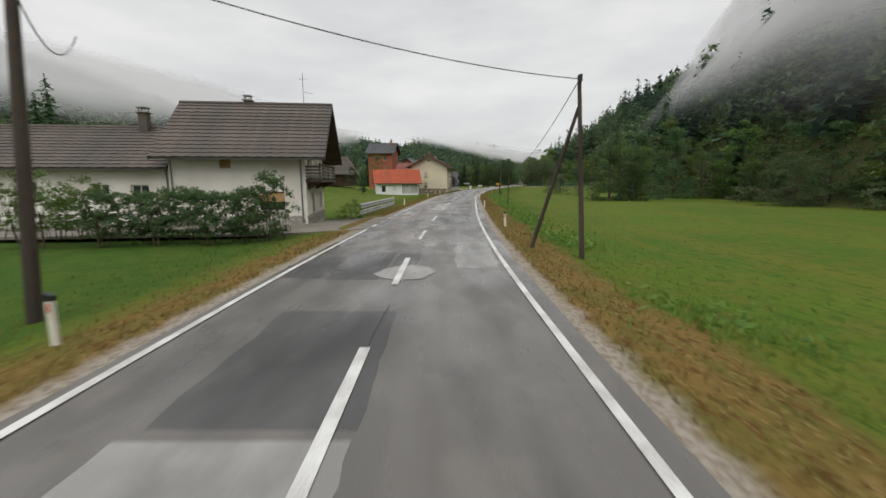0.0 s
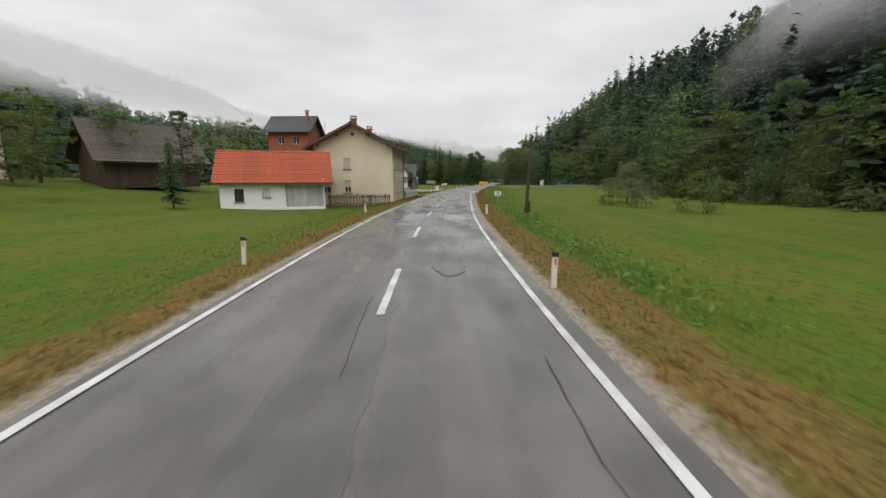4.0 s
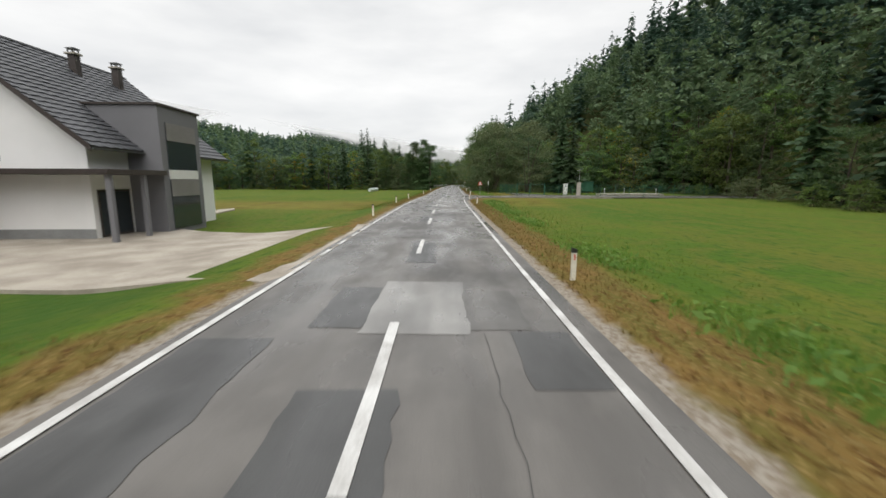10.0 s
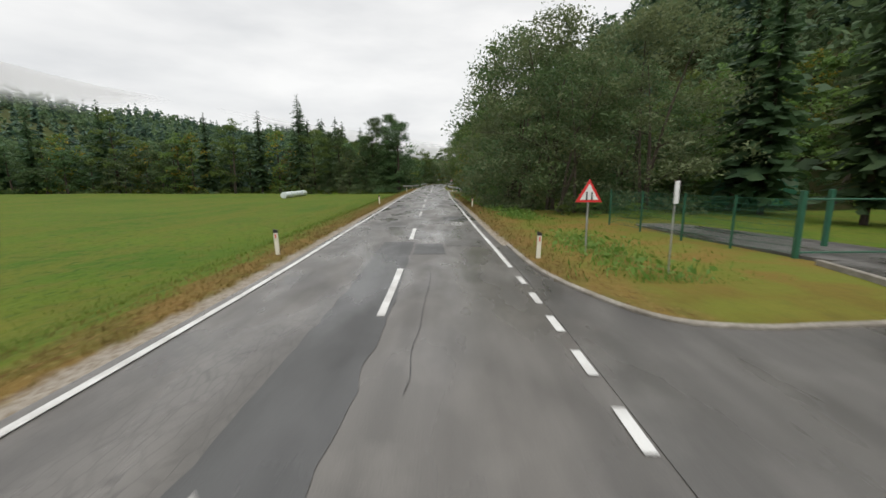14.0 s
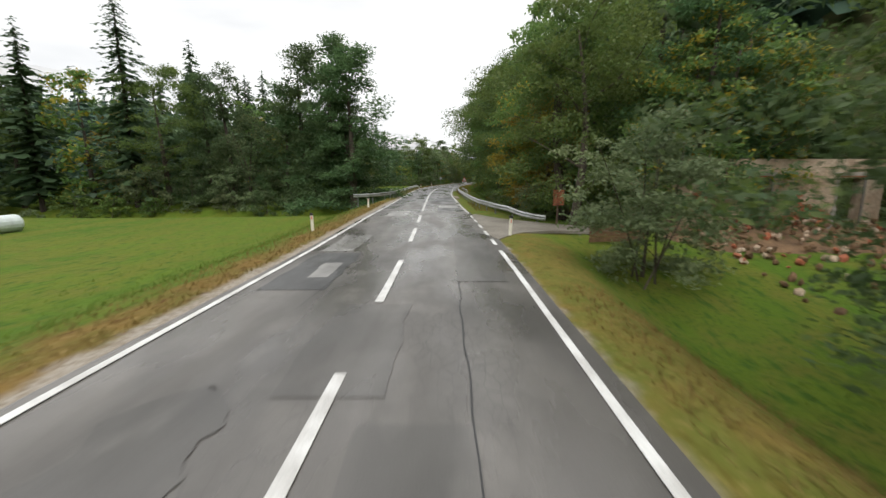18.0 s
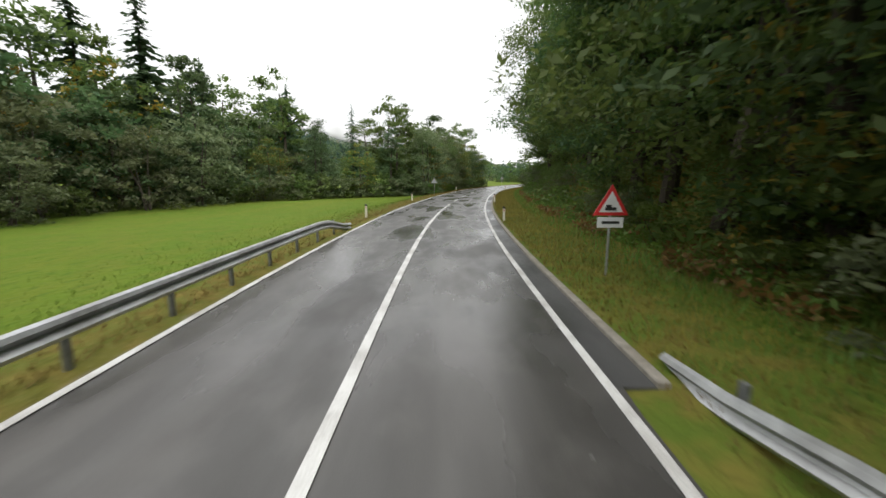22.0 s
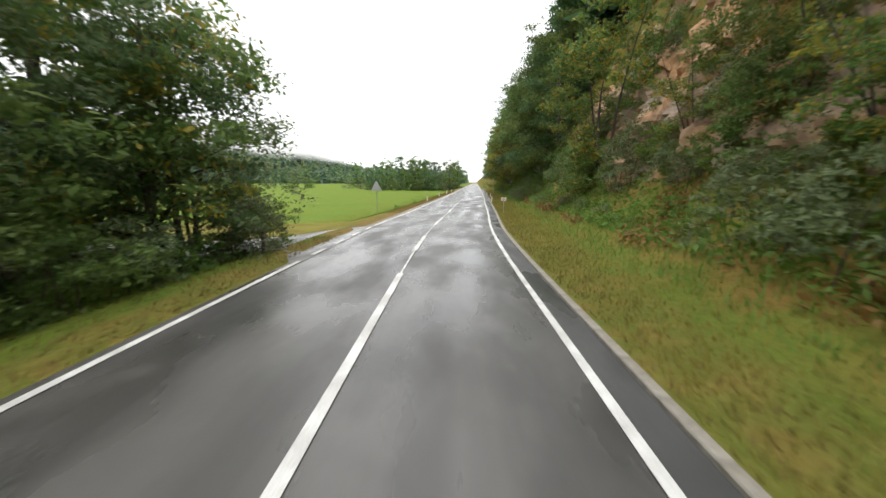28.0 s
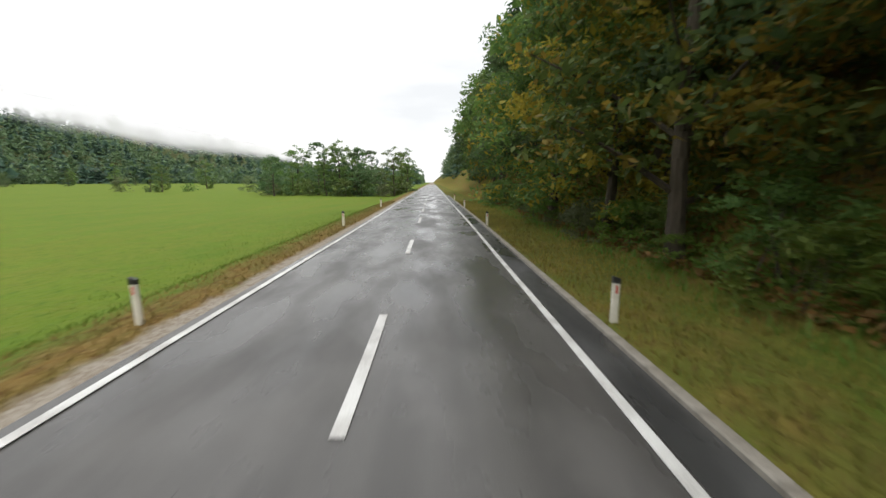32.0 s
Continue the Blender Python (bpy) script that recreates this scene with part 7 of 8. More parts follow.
# ---------------------------------------------------------------- gas station compound behind the green fence
def compound():
    f = thing("mesh_fence", Matrix(), "dark green wire mesh fence with gate posts", "fence")
    def run(points):
        for (a, b) in zip(points, points[1:]):
            pa, pb = xyz(*a, 0.0), xyz(*b, 0.0)
            n = max(1, round((pb - pa).length / 2.4))
            for i in range(n):
                u, v = pa.lerp(pb, i / n), pa.lerp(pb, (i + 1) / n)
                t = v - u
                mm = pose(u.x, u.y, 0.0, 0, 0, math.degrees(math.atan2(t.y, t.x)))
                part("fence_post", boxed(-0.03, -0.03, -0.4, 0.03, 0.03, 1.75), "fence_green", f, m=mm)
                bm = bmesh.new()
                w = t.length
                k = 24
                for j in range(1, k):
                    box(bm, w * j / k - 0.004, -0.004, 0.08, w * j / k + 0.004, 0.004, 1.68)
                for z in np.linspace(0.08, 1.68, 9):
                    box(bm, 0.03, -0.007, z - 0.006, w - 0.03, 0.007, z + 0.006)
                part("mesh_panel", bm, "fence_green", f, m=mm)
    run(((213.0, 9.9), (207.5, 10.4), (204.0, 11.7)))
    run(((204.1, 16.4), (203.2, 30.0), (202.4, 44.0)))
    for s, d in ((204.0, 11.75), (205.6, 14.2), (204.1, 16.3)):
        part("gate_post", boxed(-0.07, -0.07, -0.3, 0.07, 0.07, 1.95, bevel=0.01), "fence_green", f, m=at(s, d, 0.0))
    p = xyz(204.0, 11.8, 0.1)
    q = xyz(204.1, 16.2, 0.1)
    bm = bmesh.new()
    for z in (0.0, 1.6):
        tube(bm, p + Vector((0, 0, z)), q + Vector((0, 0, z)), 0.03, sides=6)
    part("gate_bar", bm, "fence_green", f)
    c = thing("equipment_container", at(228, 29, 0.0, 4), "green metal equipment container behind the fence", "container")
    part("body", boxed(-3.0, -1.2, 0.0, 3.0, 1.2, 2.1, bevel=0.03), "fence_green", c)
    part("roof", boxed(-3.1, -1.3, 2.1, 3.1, 1.3, 2.22, bevel=0.02), "fence_green", c)
    for k in range(12):
        part("rib", boxed(-2.9 + k * 0.5, -1.235, 0.1, -2.8 + k * 0.5, -1.2, 2.05), "fence_green", c)
    b = thing("meter_cabinet", pose(52.0, 198.6, 0.0, 0, 0, -20), "white metering cabinet on the mown mound", "cabinet")
    part("body", boxed(-0.35, -0.2, 0.0, 0.35, 0.2, 1.75, bevel=0.03), "frame_white", b)
    part("roof", boxed(-0.4, -0.25, 1.75, 0.4, 0.25, 1.85, bevel=0.02), "frame_white", b)
    part("badge", boxed(-0.1, -0.21, 1.3, 0.1, -0.201, 1.45), "blue_sheet", b)
    c = thing("concrete_pillar", pose(50.3, 191.6, -0.1, 0, 0, -15), "weathered concrete pillar beside the side road", "pillar")
    part("shaft", boxed(-0.28, -0.2, -0.2, 0.28, 0.2, 2.2, bevel=0.03), "concrete", c)
    part("foot", boxed(-0.36, -0.28, -0.2, 0.36, 0.28, 0.25, bevel=0.02), "concrete", c)
    l = thing("yard_lamp", pose(54.2, 197.9, 0.0, 0, 0, -20), "slim steel yard lamp with a flat head", "lamp")
    part("pole", tube(bmesh.new(), (0, 0, -0.3), (0, 0, 4.1), 0.05, 0.035, 8), "steel", l)
    part("head", boxed(-0.5, -0.1, 4.05, 0.06, 0.1, 4.15, bevel=0.02), "steel", l)
    for k, (s, d) in enumerate(((206, 27), (207.5, 31), (204.5, 35))):
        v = thing("vent_pipe", at(s, d, 0.0), "short grey vent pipe with valve on the mound", "pipe", "vent pipes")
        part("pipe", tube(bmesh.new(), (0, 0, -0.2), (0, 0, 0.9), 0.07, sides=8), "steel", v)
        part("cap", tube(bmesh.new(), (0, 0, 0.9), (0, 0, 1.05), 0.13, 0.05, 8), "frame_white", v)
    s = thing("concrete_slab", at(205.5, 31, 0.0), "low concrete slab among the pipes", "slab")
    part("slab", boxed(-5, -1.8, -0.2, 5, 1.8, 0.22, bevel=0.03), "concrete", s)


compound()


# ---------------------------------------------------------------- ruin below the road
def ruin():
    e = thing("ruined_wall", at(267.0, 11.7, -1.0, 0), "crumbling brick and plaster wall of a ruined house with empty openings", "ruin")
    ops = [(2.7, 0.8, 3.5, 3.2, None), (6.4, 0.7, 7.5, 3.2, None)]
    w = wall(e, Matrix(), 8.4, 4.0, ops, "plaster_cream", 0.45)
    w.data.materials[0] = M["plaster_old"]
    rs = random.Random(2)
    first = None
    count = 0
    # bare bricks where the plaster has gone, and the broken top
    for row in range(6, 56):
        x = 0.13 * (row % 2)
        while x < 8.2:
            z = -0.2 + row * 0.082
            bare = noise.noise((x * 0.45, z * 0.7, 2.0)) + 0.35 * math.exp(-((x - 4.6) ** 2 + (z - 2.0) ** 2)) > 0.22 or z > 3.9
            inside = any(o[0] - 0.26 < x < o[2] and o[1] - 0.08 < z < o[3] for o in ops)
            high = 4.05 + 0.35 * noise.noise((x * 0.7, 0, 9.0))
            if bare and not inside and z < high and count < 300:
                if first is None:
                    first = part("brick", boxed(0, -0.03, 0, 0.245, 0.1, 0.07, bevel=0.006), "brick", e)
                    ob = first
                else:
                    ob = new("brick", first.data)
                    ob.parent = e
                ob.matrix_basis = Matrix.Translation((x, rs.uniform(-0.012, 0.012), z))
                count += 1
            x += 0.26
    for o in ops:
        part("door_frame", boxed(o[0] - 0.09, -0.04, o[1], o[0], 0.0, o[3] + 0.1), "wood_grey", e)
        part("door_frame", boxed(o[2], -0.04, o[1], o[2] + 0.09, 0.0, o[3] + 0.1), "wood_grey", e)
        part("lintel", boxed(o[0] - 0.2, -0.05, o[3] + 0.1, o[2] + 0.2, 0.0, o[3] + 0.25), "concrete", e)
    part("back_wall", boxed(0, 5.0, -0.5, 8.4, 5.4, 3.0), "plaster_old", e)
    part("side_wall", boxed(0, 0.45, -0.5, 0.4, 5.0, 3.2), "plaster_old", e)
    part("fallen_beam", tube(bmesh.new(), (4.6, -1.6, 0.5), (6.2, -0.2, 1.9), 0.09, 0.08, 6), "wood_grey", e)
    # rubble
    shapes = []
    for k in range(6):
        bm = bmesh.new()
        bmesh.ops.create_icosphere(bm, subdivisions=1, radius=0.16)
        for v in bm.verts:
            v.co = Vector((v.co.x * rs.uniform(0.8, 1.7), v.co.y * rs.uniform(0.7, 1.3), v.co.z * rs.uniform(0.5, 0.9)))
        me = bpy.data.meshes.new("rubble_stone")
        bm.to_mesh(me)
        bm.free()
        me.materials.append(M[("brick", "plaster_old", "soil", "soil", "soil", "soil")[k]])
        shapes.append(me)
    heap = thing("rubble_heap", at(264, 14, None), "heap of broken bricks, stones and soil", "rubble")
    inv = heap.matrix_basis.inverted()
    for k in range(290):
        s, d = 266.6 - abs(rs.gauss(0, 3.2)), rs.uniform(10.6, 20.0)
        p = xyz(s, d, height(s, d) + (0.05 + 0.75 * math.exp(-(((s - 266.5) / 2.4) ** 2))) * rs.uniform(0.75, 1.0))
        ob = new("rubble_stone", shapes[rs.randrange(6)])
        ob.parent = heap
        ob.matrix_basis = inv @ pose(p.x, p.y, p.z, rs.uniform(0, 360), rs.uniform(0, 360), 0) @ Matrix.Scale(rs.uniform(0.35, 0.95), 4)
    # a bank of soil under the stones
    verts, faces = [], []
    for i in range(25):
        for j in range(9):
            d, s = 10.2 + 10 * i / 24, 260.5 + 6.6 * j / 8
            z = height(s, d) - 0.12 + 0.75 * math.exp(-(((s - 266.5) / 2.4) ** 2)) * (0.8 + 0.4 * noise.noise((s, d, 3))) * smooth(i, 0, 3)
            verts.append(inv @ xyz(s, d, z))
    for i in range(24):
        for j in range(8):
            faces.append((i * 9 + j, i * 9 + j + 1, i * 9 + j + 10, i * 9 + j + 9))
    raw("soil_bank", verts, faces, "soil", heap, True)
    b = thing("timber_bin", at(265.3, 8.0, None, 10), "low rotten timber retaining board by the track", "timber")
    for k in range(3):
        part("board", boxed(-1.2, -0.05, 0.05 + k * 0.22, 1.2, 0.05, 0.25 + k * 0.22, bevel=0.01), "soil", b)
    n = thing("notice_board", at(269.6, 6.9, None, 10), "rusty brown notice board on a tree trunk", "sign")
    part("post", tube(bmesh.new(), (0, 0.1, -0.4), (0, 0.1, 2.0), 0.05, sides=6), "wood_dark", n)
    for k in range(7):
        part("slat", boxed(-0.28, 0.0, 1.15 + k * 0.11, 0.28, 0.04, 1.24 + k * 0.11), "rust", n)


M["plaster_old"] = mat("stained_old_plaster", (0.43, 0.34, 0.25), 0.95, vary=0.45, scale=1.2, fine=9, bump=0.6, tint=(0.30, 0.21, 0.14))
M["rust"] = mat("rust_painted_board", (0.26, 0.09, 0.04), 0.8, vary=0.4, scale=3, fine=15, bump=0.4)
ruin()


# ---------------------------------------------------------------- wrapped bales in the meadow
def bales():
    first = None
    for k in range(4):
        mm = at(266.0 + k * 2.7, -25.6 + 0.1 * k, None, 0)
        if first is None:
            first = thing("silage_bale", mm, "white plastic-wrapped silage bale lying in a long row", "bale", "row of wrapped bales")
            bm = tube(bmesh.new(), (0, -1.4, 0.5), (0, 1.4, 0.5), 0.56, sides=18)
            bmesh.ops.bevel(bm, geom=[ed for ed in bm.edges if abs(ed.calc_length()) < 0.3], offset=0.08, segments=2, affect="EDGES")
            part("wrapped_bale", bm, "plastic_wrap", first)
        else:
            copy_thing(first, mm)


bales()


# ---------------------------------------------------------------- farm on the slope
def farm():
    house("long_barn", pose(-49.0, 77.0, 2.9, 0, 0, -8), "long white stable with a pale red tiled roof", 14.0, 7.0, 3.5, 6.0, "plaster_new", "roof_pink",
          front=[(0.6, 1.2, 1.4, 1.8, G), (3.0, 1.2, 4.0, 1.9, G), (6.2, 1.2, 7.2, 1.9, G), (9.2, 0.4, 10.3, 1.9, dict(G, frame_mat="frame_dark"))],
          right=[(1.2, 0.6, 2.0, 1.9, dict(G, frame_mat="frame_dark")), (4.2, 0.6, 5.0, 1.9, dict(G, frame_mat="frame_dark"))], over=(0.4, 0.4, 0.4, 0.7))
    h = house("old_farmhouse", pose(-45.0, 86.5, 2.9, 0, 0, -4), "old farmhouse with bare stone gable and big brown roof", 9.0, 9.0, 4.6, 8.6, "plaster", "roof_brown",
              front=[(5.6, 0.8, 6.6, 2.0, G), (7.4, 0.8, 8.3, 2.0, G)], right=[(1.2, 0.8, 2.0, 2.2, G), (3.4, 0.8, 4.2, 2.2, G), (2.4, 3.0, 3.4, 4.3, G)], over=(1.0, 1.0, 0.5, 1.4))
    chimney(h, 5.5, 4.4, 8.0, 9.6, 0.5)
    b = house("wooden_barn", pose(-27.5, 96.0, 2.0, 0, 0, 50), "dark wooden hay barn with a steep roof", 9.0, 7.5, 2.8, 6.4, "wood_dark", "roof_brown", over=(0.8, 0.8, 1.0, 1.0))
    e = thing("garden_hedge", pose(-35.5, 77.0, 2.2, 0, 0, 2), "long clipped dark green garden hedge", "hedge")
    g2 = np.random.default_rng(3)
    p = np.stack([g2.uniform(0, 14.0, 7000), g2.uniform(-0.5, 0.5, 7000), g2.uniform(0, 1.15, 7000)], 1)
    keep = (np.abs(p[:, 1]) > 0.38) | (p[:, 2] > 0.95)
    v, f = quads(p[keep], 0.16, g2, 0.3)
    ob = new("leaves", mesh_of("leaves", v, f, ["leaf_dark"]))
    ob.parent = e
    part("core", boxed(0.05, -0.36, 0.0, 13.95, 0.36, 1.0), "hedge_core", e)
    tree("spruce", 1, 84, -21.5, 0.36, None, "slim dark conifer in the farm garden")
    for k, (x, y, kind, sc) in enumerate(((-24, 84, "beech", 0.45), (-31, 90, "maple", 0.5), (-28, 99, "beech", 0.55), (-36, 98, "alder", 0.6), (-20, 96, "alder", 0.5), (-42, 100, "beech", 0.6), (-16, 104, "beech", 0.5), (-58, 92, "alder", 0.7), (-64, 84, "beech", 0.7), (-54, 104, "beech", 0.8))):
        t = tree(kind, k, 90, -20, sc, None, LABEL[kind], "orchard trees round the farm", far=True)
        t.matrix_basis = pose(x, y, 2.2, 0, 0, k * 77) @ Matrix.Scale(sc, 4)
    for k, (x, y) in enumerate(((-30, 26), (-36, 38), (-44, 48), (-34, 50), (-50, 40))):
        t = tree("spruce", k, 90, -20, 0.55 + 0.1 * (k % 3), None, LABEL["spruce"], "spruces behind the farmhouse", far=True)
        t.matrix_basis = pose(x, y, 0.0, 0, 0, k * 77) @ Matrix.Scale(0.55 + 0.1 * (k % 3), 4)


M["roof_pink"] = mat("pale_red_roof_tile", (0.40, 0.15, 0.085), 0.7, vary=0.25, scale=0.5, fine=12, bump=0.25, spread=0.1)
M["hedge_core"] = mat("hedge_inner_twigs", (0.02, 0.03, 0.012), 0.95, vary=0.4)
farm()


# ---------------------------------------------------------------- vines and bushes in front of the farmhouse
rv = random.Random(21)
for k in range(16):
    x = -17.5 + k * 0.68
    t = tree("bush", 4 if k > 4 else (0, 2)[k % 2], 20, -12, 0.8, None, "leafy garden vine and shrub trained along the fence", "garden shrubs")
    t.matrix_basis = pose(x, 18.4 + 0.08 * x + rv.uniform(-0.3, 0.3), 0.0 if k > 4 else 0.25, 0, 0, k * 67) @ Matrix.Diagonal((0.72, 0.6, rv.uniform(0.72, 0.86) + (0.22 if k == 15 else 0), 1))
g = thing("garden_fence", pose(-18.2, 16.3, 0.0, 0, 0, 5), "thin garden fence of posts and wires before the shrubs", "fence")
for k in range(6):
    part("fence_post", tube(bmesh.new(), (k * 2.1, 0, -0.4), (k * 2.1, 0, 1.05), 0.04, sides=6), "wood_dark", g)
for z in (0.4, 0.75, 1.0):
    part("fence_wire", tube(bmesh.new(), (0, 0.0, z), (10.5, 0.0, z), 0.008, sides=4), "wire", g)
tree("bush", 0, 25.8, -5.2, 0.42, None, "small round clipped bush at the end of the guard rail")
tree("bush", 2, 26.6, -6.2, 0.35, None, "small round clipped bush at the end of the guard rail")
# ---------------------------------------------------------------- trees and bushes along the road
rt = random.Random(33)


PLANT = {"shrubs": "shrub", "bramble": "bramble_bush", "undergrowth": "hazel_shrub", "weeds": "weed_clump"}


def row(kinds, s0, s1, gap, d0, d1, sc, group, far=False, sink=0.3):
    s = s0
    while s < s1:
        kind = rt.choice(kinds)
        a, b = s + rt.uniform(-0.4, 0.4) * gap, rt.uniform(d0, d1)
        tree(kind, rt.randrange(3 if kind == "bush" and not far else 2), a, b, rt.uniform(*sc), None, LABEL[kind], group, sink, PLANT.get(group.split()[0]) if kind == "bush" else None, far or a > 478)
        s += gap


# willow clump past the side road
for s, d, k, sc in ((221.0, 9.6, 1, 1.1), (225.0, 10.2, 0, 1.35), (230.5, 8.8, 1, 1.6), (235.0, 9.2, 0, 1.45), (223.5, 17, 0, 1.35), (231, 18, 1, 1.4), (238.5, 12.5, 1, 1.2)):
    tree("willow", k, s, d, sc, None, LABEL["willow"], "willows beyond the side road", 0.4)
row(("beech", "alder", "spruce"), 214, 244, 4.2, 22, 27, (0.8, 1.0), "trees behind the willows", True)
for k in range(26):
    s = 203 + 2.4 * k
    kind = ("beech", "alder", "willow", "beech", "maple")[k % 5]
    tree(kind, k, s, foot(s) + (1.0 if k % 2 else 6.0), 0.8 + 0.06 * (k % 4), None, LABEL[kind], "trees at the hill's foot", 0.3, far=True)
for k, (s, d, sc) in enumerate(((217.6, 10.6, 0.5), (219.2, 9.4, 0.4), (219.8, 12.2, 0.6), (221.5, 11.0, 0.5), (216.2, 12.8, 0.55))):
    tree("bush", (0, 2, 4)[k % 3], s, d, sc, None, "low green bush in the hollow before the willows", "bushes in the hollow", 0.1)
# hollow with the ruin
tree("ash", 1, 253.4, 8.3, 0.72, None, "dark alder with a bare trunk over the hollow", "", 0.2)
tree("ash", 0, 246.0, 10.5, 0.75, None, LABEL["ash"], "", 0.2)
tree("beech", 1, 242.5, 9.8, 0.8, None, LABEL["beech"], "", 0.2)
tree("bush", 3, 261.2, 7.2, 1.0, None, "large pale willow bush below the verge")
tree("bush", 2, 247.5, 7.6, 0.6, None, LABEL["bush"])
tree("bush", 2, 250.5, 8.8, 0.5, None, LABEL["bush"])
tree("beech", 1, 251.8, 10.9, 0.8, None, "dark beech with low boughs over the hollow", "", 0.2)
for s, d, sc in ((249.6, 8.9, 0.9), (251.2, 10.4, 1.2), (252.2, 12.2, 1.3)):
    tree("bush", 4, s, d, sc, None, "dark leafy bush under the trees of the hollow", "bushes in the shade", 0.1)
row(("alder", "beech", "spruce", "maple"), 268.5, 277, 1.4, 12.5, 22, (0.85, 1.05), "trees behind the ruin")
row(("alder", "beech", "spruce", "maple"), 243, 269, 2.7, 21.5, 25, (0.85, 1.05), "trees behind the ruin", True)
row(("beech", "spruce"), 244, 270, 3.6, 26, 31, (0.9, 1.1), "trees behind the ruin", True)
# close wall of leaves behind the guard rail
row(("maple", "beech", "maple"), 274.5, 288, 2.4, 8.6, 10.0, (0.95, 1.2), "trees behind the guard rail")
row(("beech", "ash"), 298, 334, 3.2, 9.2, 10.4, (1.0, 1.2), "trees behind the guard rail")
row(("alder", "beech", "maple"), 272, 318, 3.2, 13.5, 16.5, (1.1, 1.35), "trees behind the guard rail", True)
row(("maple", "beech"), 294, 318, 2.8, 8.2, 9.4, (0.7, 0.9), "trees behind the guard rail")
row(("bush",), 274.5, 317, 2.0, 7.0, 8.4, (0.7, 1.2), "bushes behind the guard rail", False, 0.1)
tree("ash", 0, 270.8, 8.0, 0.8, None, "dark tree trunk beside the track with a notice board", "", 0.2)
# dark wood on the bank
row(("ash", "beech", "ash", "beech"), 314, 384, 3.0, 10.7, 12.2, (1.0, 1.25), "trees on the wooded bank")
row(("spruce", "beech"), 318, 394, 3.6, 15, 19, (1.2, 1.45), "trees on the wooded bank", True)
row(("bush",), 319, 380, 1.7, 8.2, 10.6, (0.4, 0.85), "undergrowth on the bank", False, 0.1)
row(("bush",), 378, 402, 1.2, 7.6, 9.8, (0.8, 1.5), "bramble bushes on the bank", False, 0.1)
row(("maple", "beech", "alder"), 381, 403, 2.4, 11.6, 13.4, (0.85, 1.15), "trees on the wooded bank")
row(("spruce", "beech"), 384, 404, 2.6, 13, 16, (0.9, 1.2), "trees on the wooded bank", True)
# trees on top of the rock and shrubs that hang on it
row(("beech", "maple", "spruce"), 398, 448, 3.0, 15.2, 18.0, (0.55, 0.8), "trees above the rock")
row(("bush",), 397, 449, 0.9, 10.6, 14.5, (0.4, 0.85), "shrubs on the rock", False, 0.1)
row(("bush",), 398, 449, 1.1, 8.6, 10.6, (0.45, 0.95), "shrubs at the foot of the rock", False, 0.1)
row(("bush",), 398, 448, 2.2, 7.0, 8.6, (0.25, 0.45), "weeds at the foot of the rock", False, 0.1)
for s, d, k, sc in ((402.0, 9.6, 2, 0.5), (405.5, 10.6, 2, 0.6), (410.0, 10.2, 2, 0.5), (419.8, 9.8, 2, 1.1), (424.0, 10.4, 2, 0.6)):
    tree("maple", k, s, d, sc, None, "small yellow-green maple growing out of the rock's foot", "maples at the rock", 0.9)
row(("bush",), 396, 424, 1.5, 9.4, 12.2, (0.6, 1.1), "shrubs on the rock", False, 0.1)
# dark wood edge with yellowing boughs
row(("beech", "alder", "maple", "beech"), 437, 540, 2.6, 9.5, 11.0, (1.0, 1.3), "trees at the shaded wood's edge")
row(("spruce", "beech", "spruce"), 436, 540, 2.8, 13.5, 17.0, (1.2, 1.45), "trees at the shaded wood's edge", True)
row(("bush",), 436, 500, 1.6, 6.6, 8.4, (0.45, 0.95), "undergrowth at the wood's edge", False, 0.1)
row(("bush",), 430, 460, 1.1, 8.6, 11.5, (0.5, 0.9), "undergrowth at the wood's edge", False, 0.1)
for s, d, k in ((461.0, 7.3, 0), (466.0, 7.4, 1), (473.0, 7.4, 0)):
    tree("maple", k, s, d, 1.2, None, "maple with bright yellow autumn boughs over the verge", "trees at the shaded wood's edge", 0.3)

# left of the road: alders at the stream
big = tree("alder", 1, 295.4, -8.2, 1.12, 40, "tall conical dark alder leafy down to the bank", "alders by the stream", 0.2)
big.matrix_basis = at(295.4, -8.2, None, 40, -0.3) @ Matrix.Diagonal((1.42, 1.42, 1.15, 1))
tree("alder", 0, 297.6, -9.0, 1.0, None, "conical dark alder leafy down to the bank", "alders by the stream", 0.2)
for s, d, sc in ((297.5, -10.0, 1.1), (298.5, -12.4, 1.3), (300.5, -9.4, 1.2), (300.0, -14.5, 1.3), (302.5, -10.2, 1.2)):
    tree("bush", 0, s, d, sc, None, "dense dark bush under the alders", "bushes under the alders", 0.2)
for s, d, k, sc in ((298.4, -11.6, 0, 0.85), (301.0, -11.2, 1, 0.75), (299.5, -13.8, 0, 0.9)):
    tree("alder", k, s, d, sc, None, "young dark alder leafy down to the grass", "alders by the stream", 2.6)
for s, d, kind, k, sc in ((299.5, -10.8, "alder", 1, 1.3), (303.0, -12.5, "alder", 0, 1.35), (301.0, -15.0, "alder", 1, 1.25), (306.0, -15.0, "beech", 1, 1.1), (305.0, -18.5, "beech", 0, 1.1), (309, -17.5, "maple", 0, 1.0)):
    tree(kind, k, s, d, sc, None, LABEL[kind], "alders by the stream", 0.8)
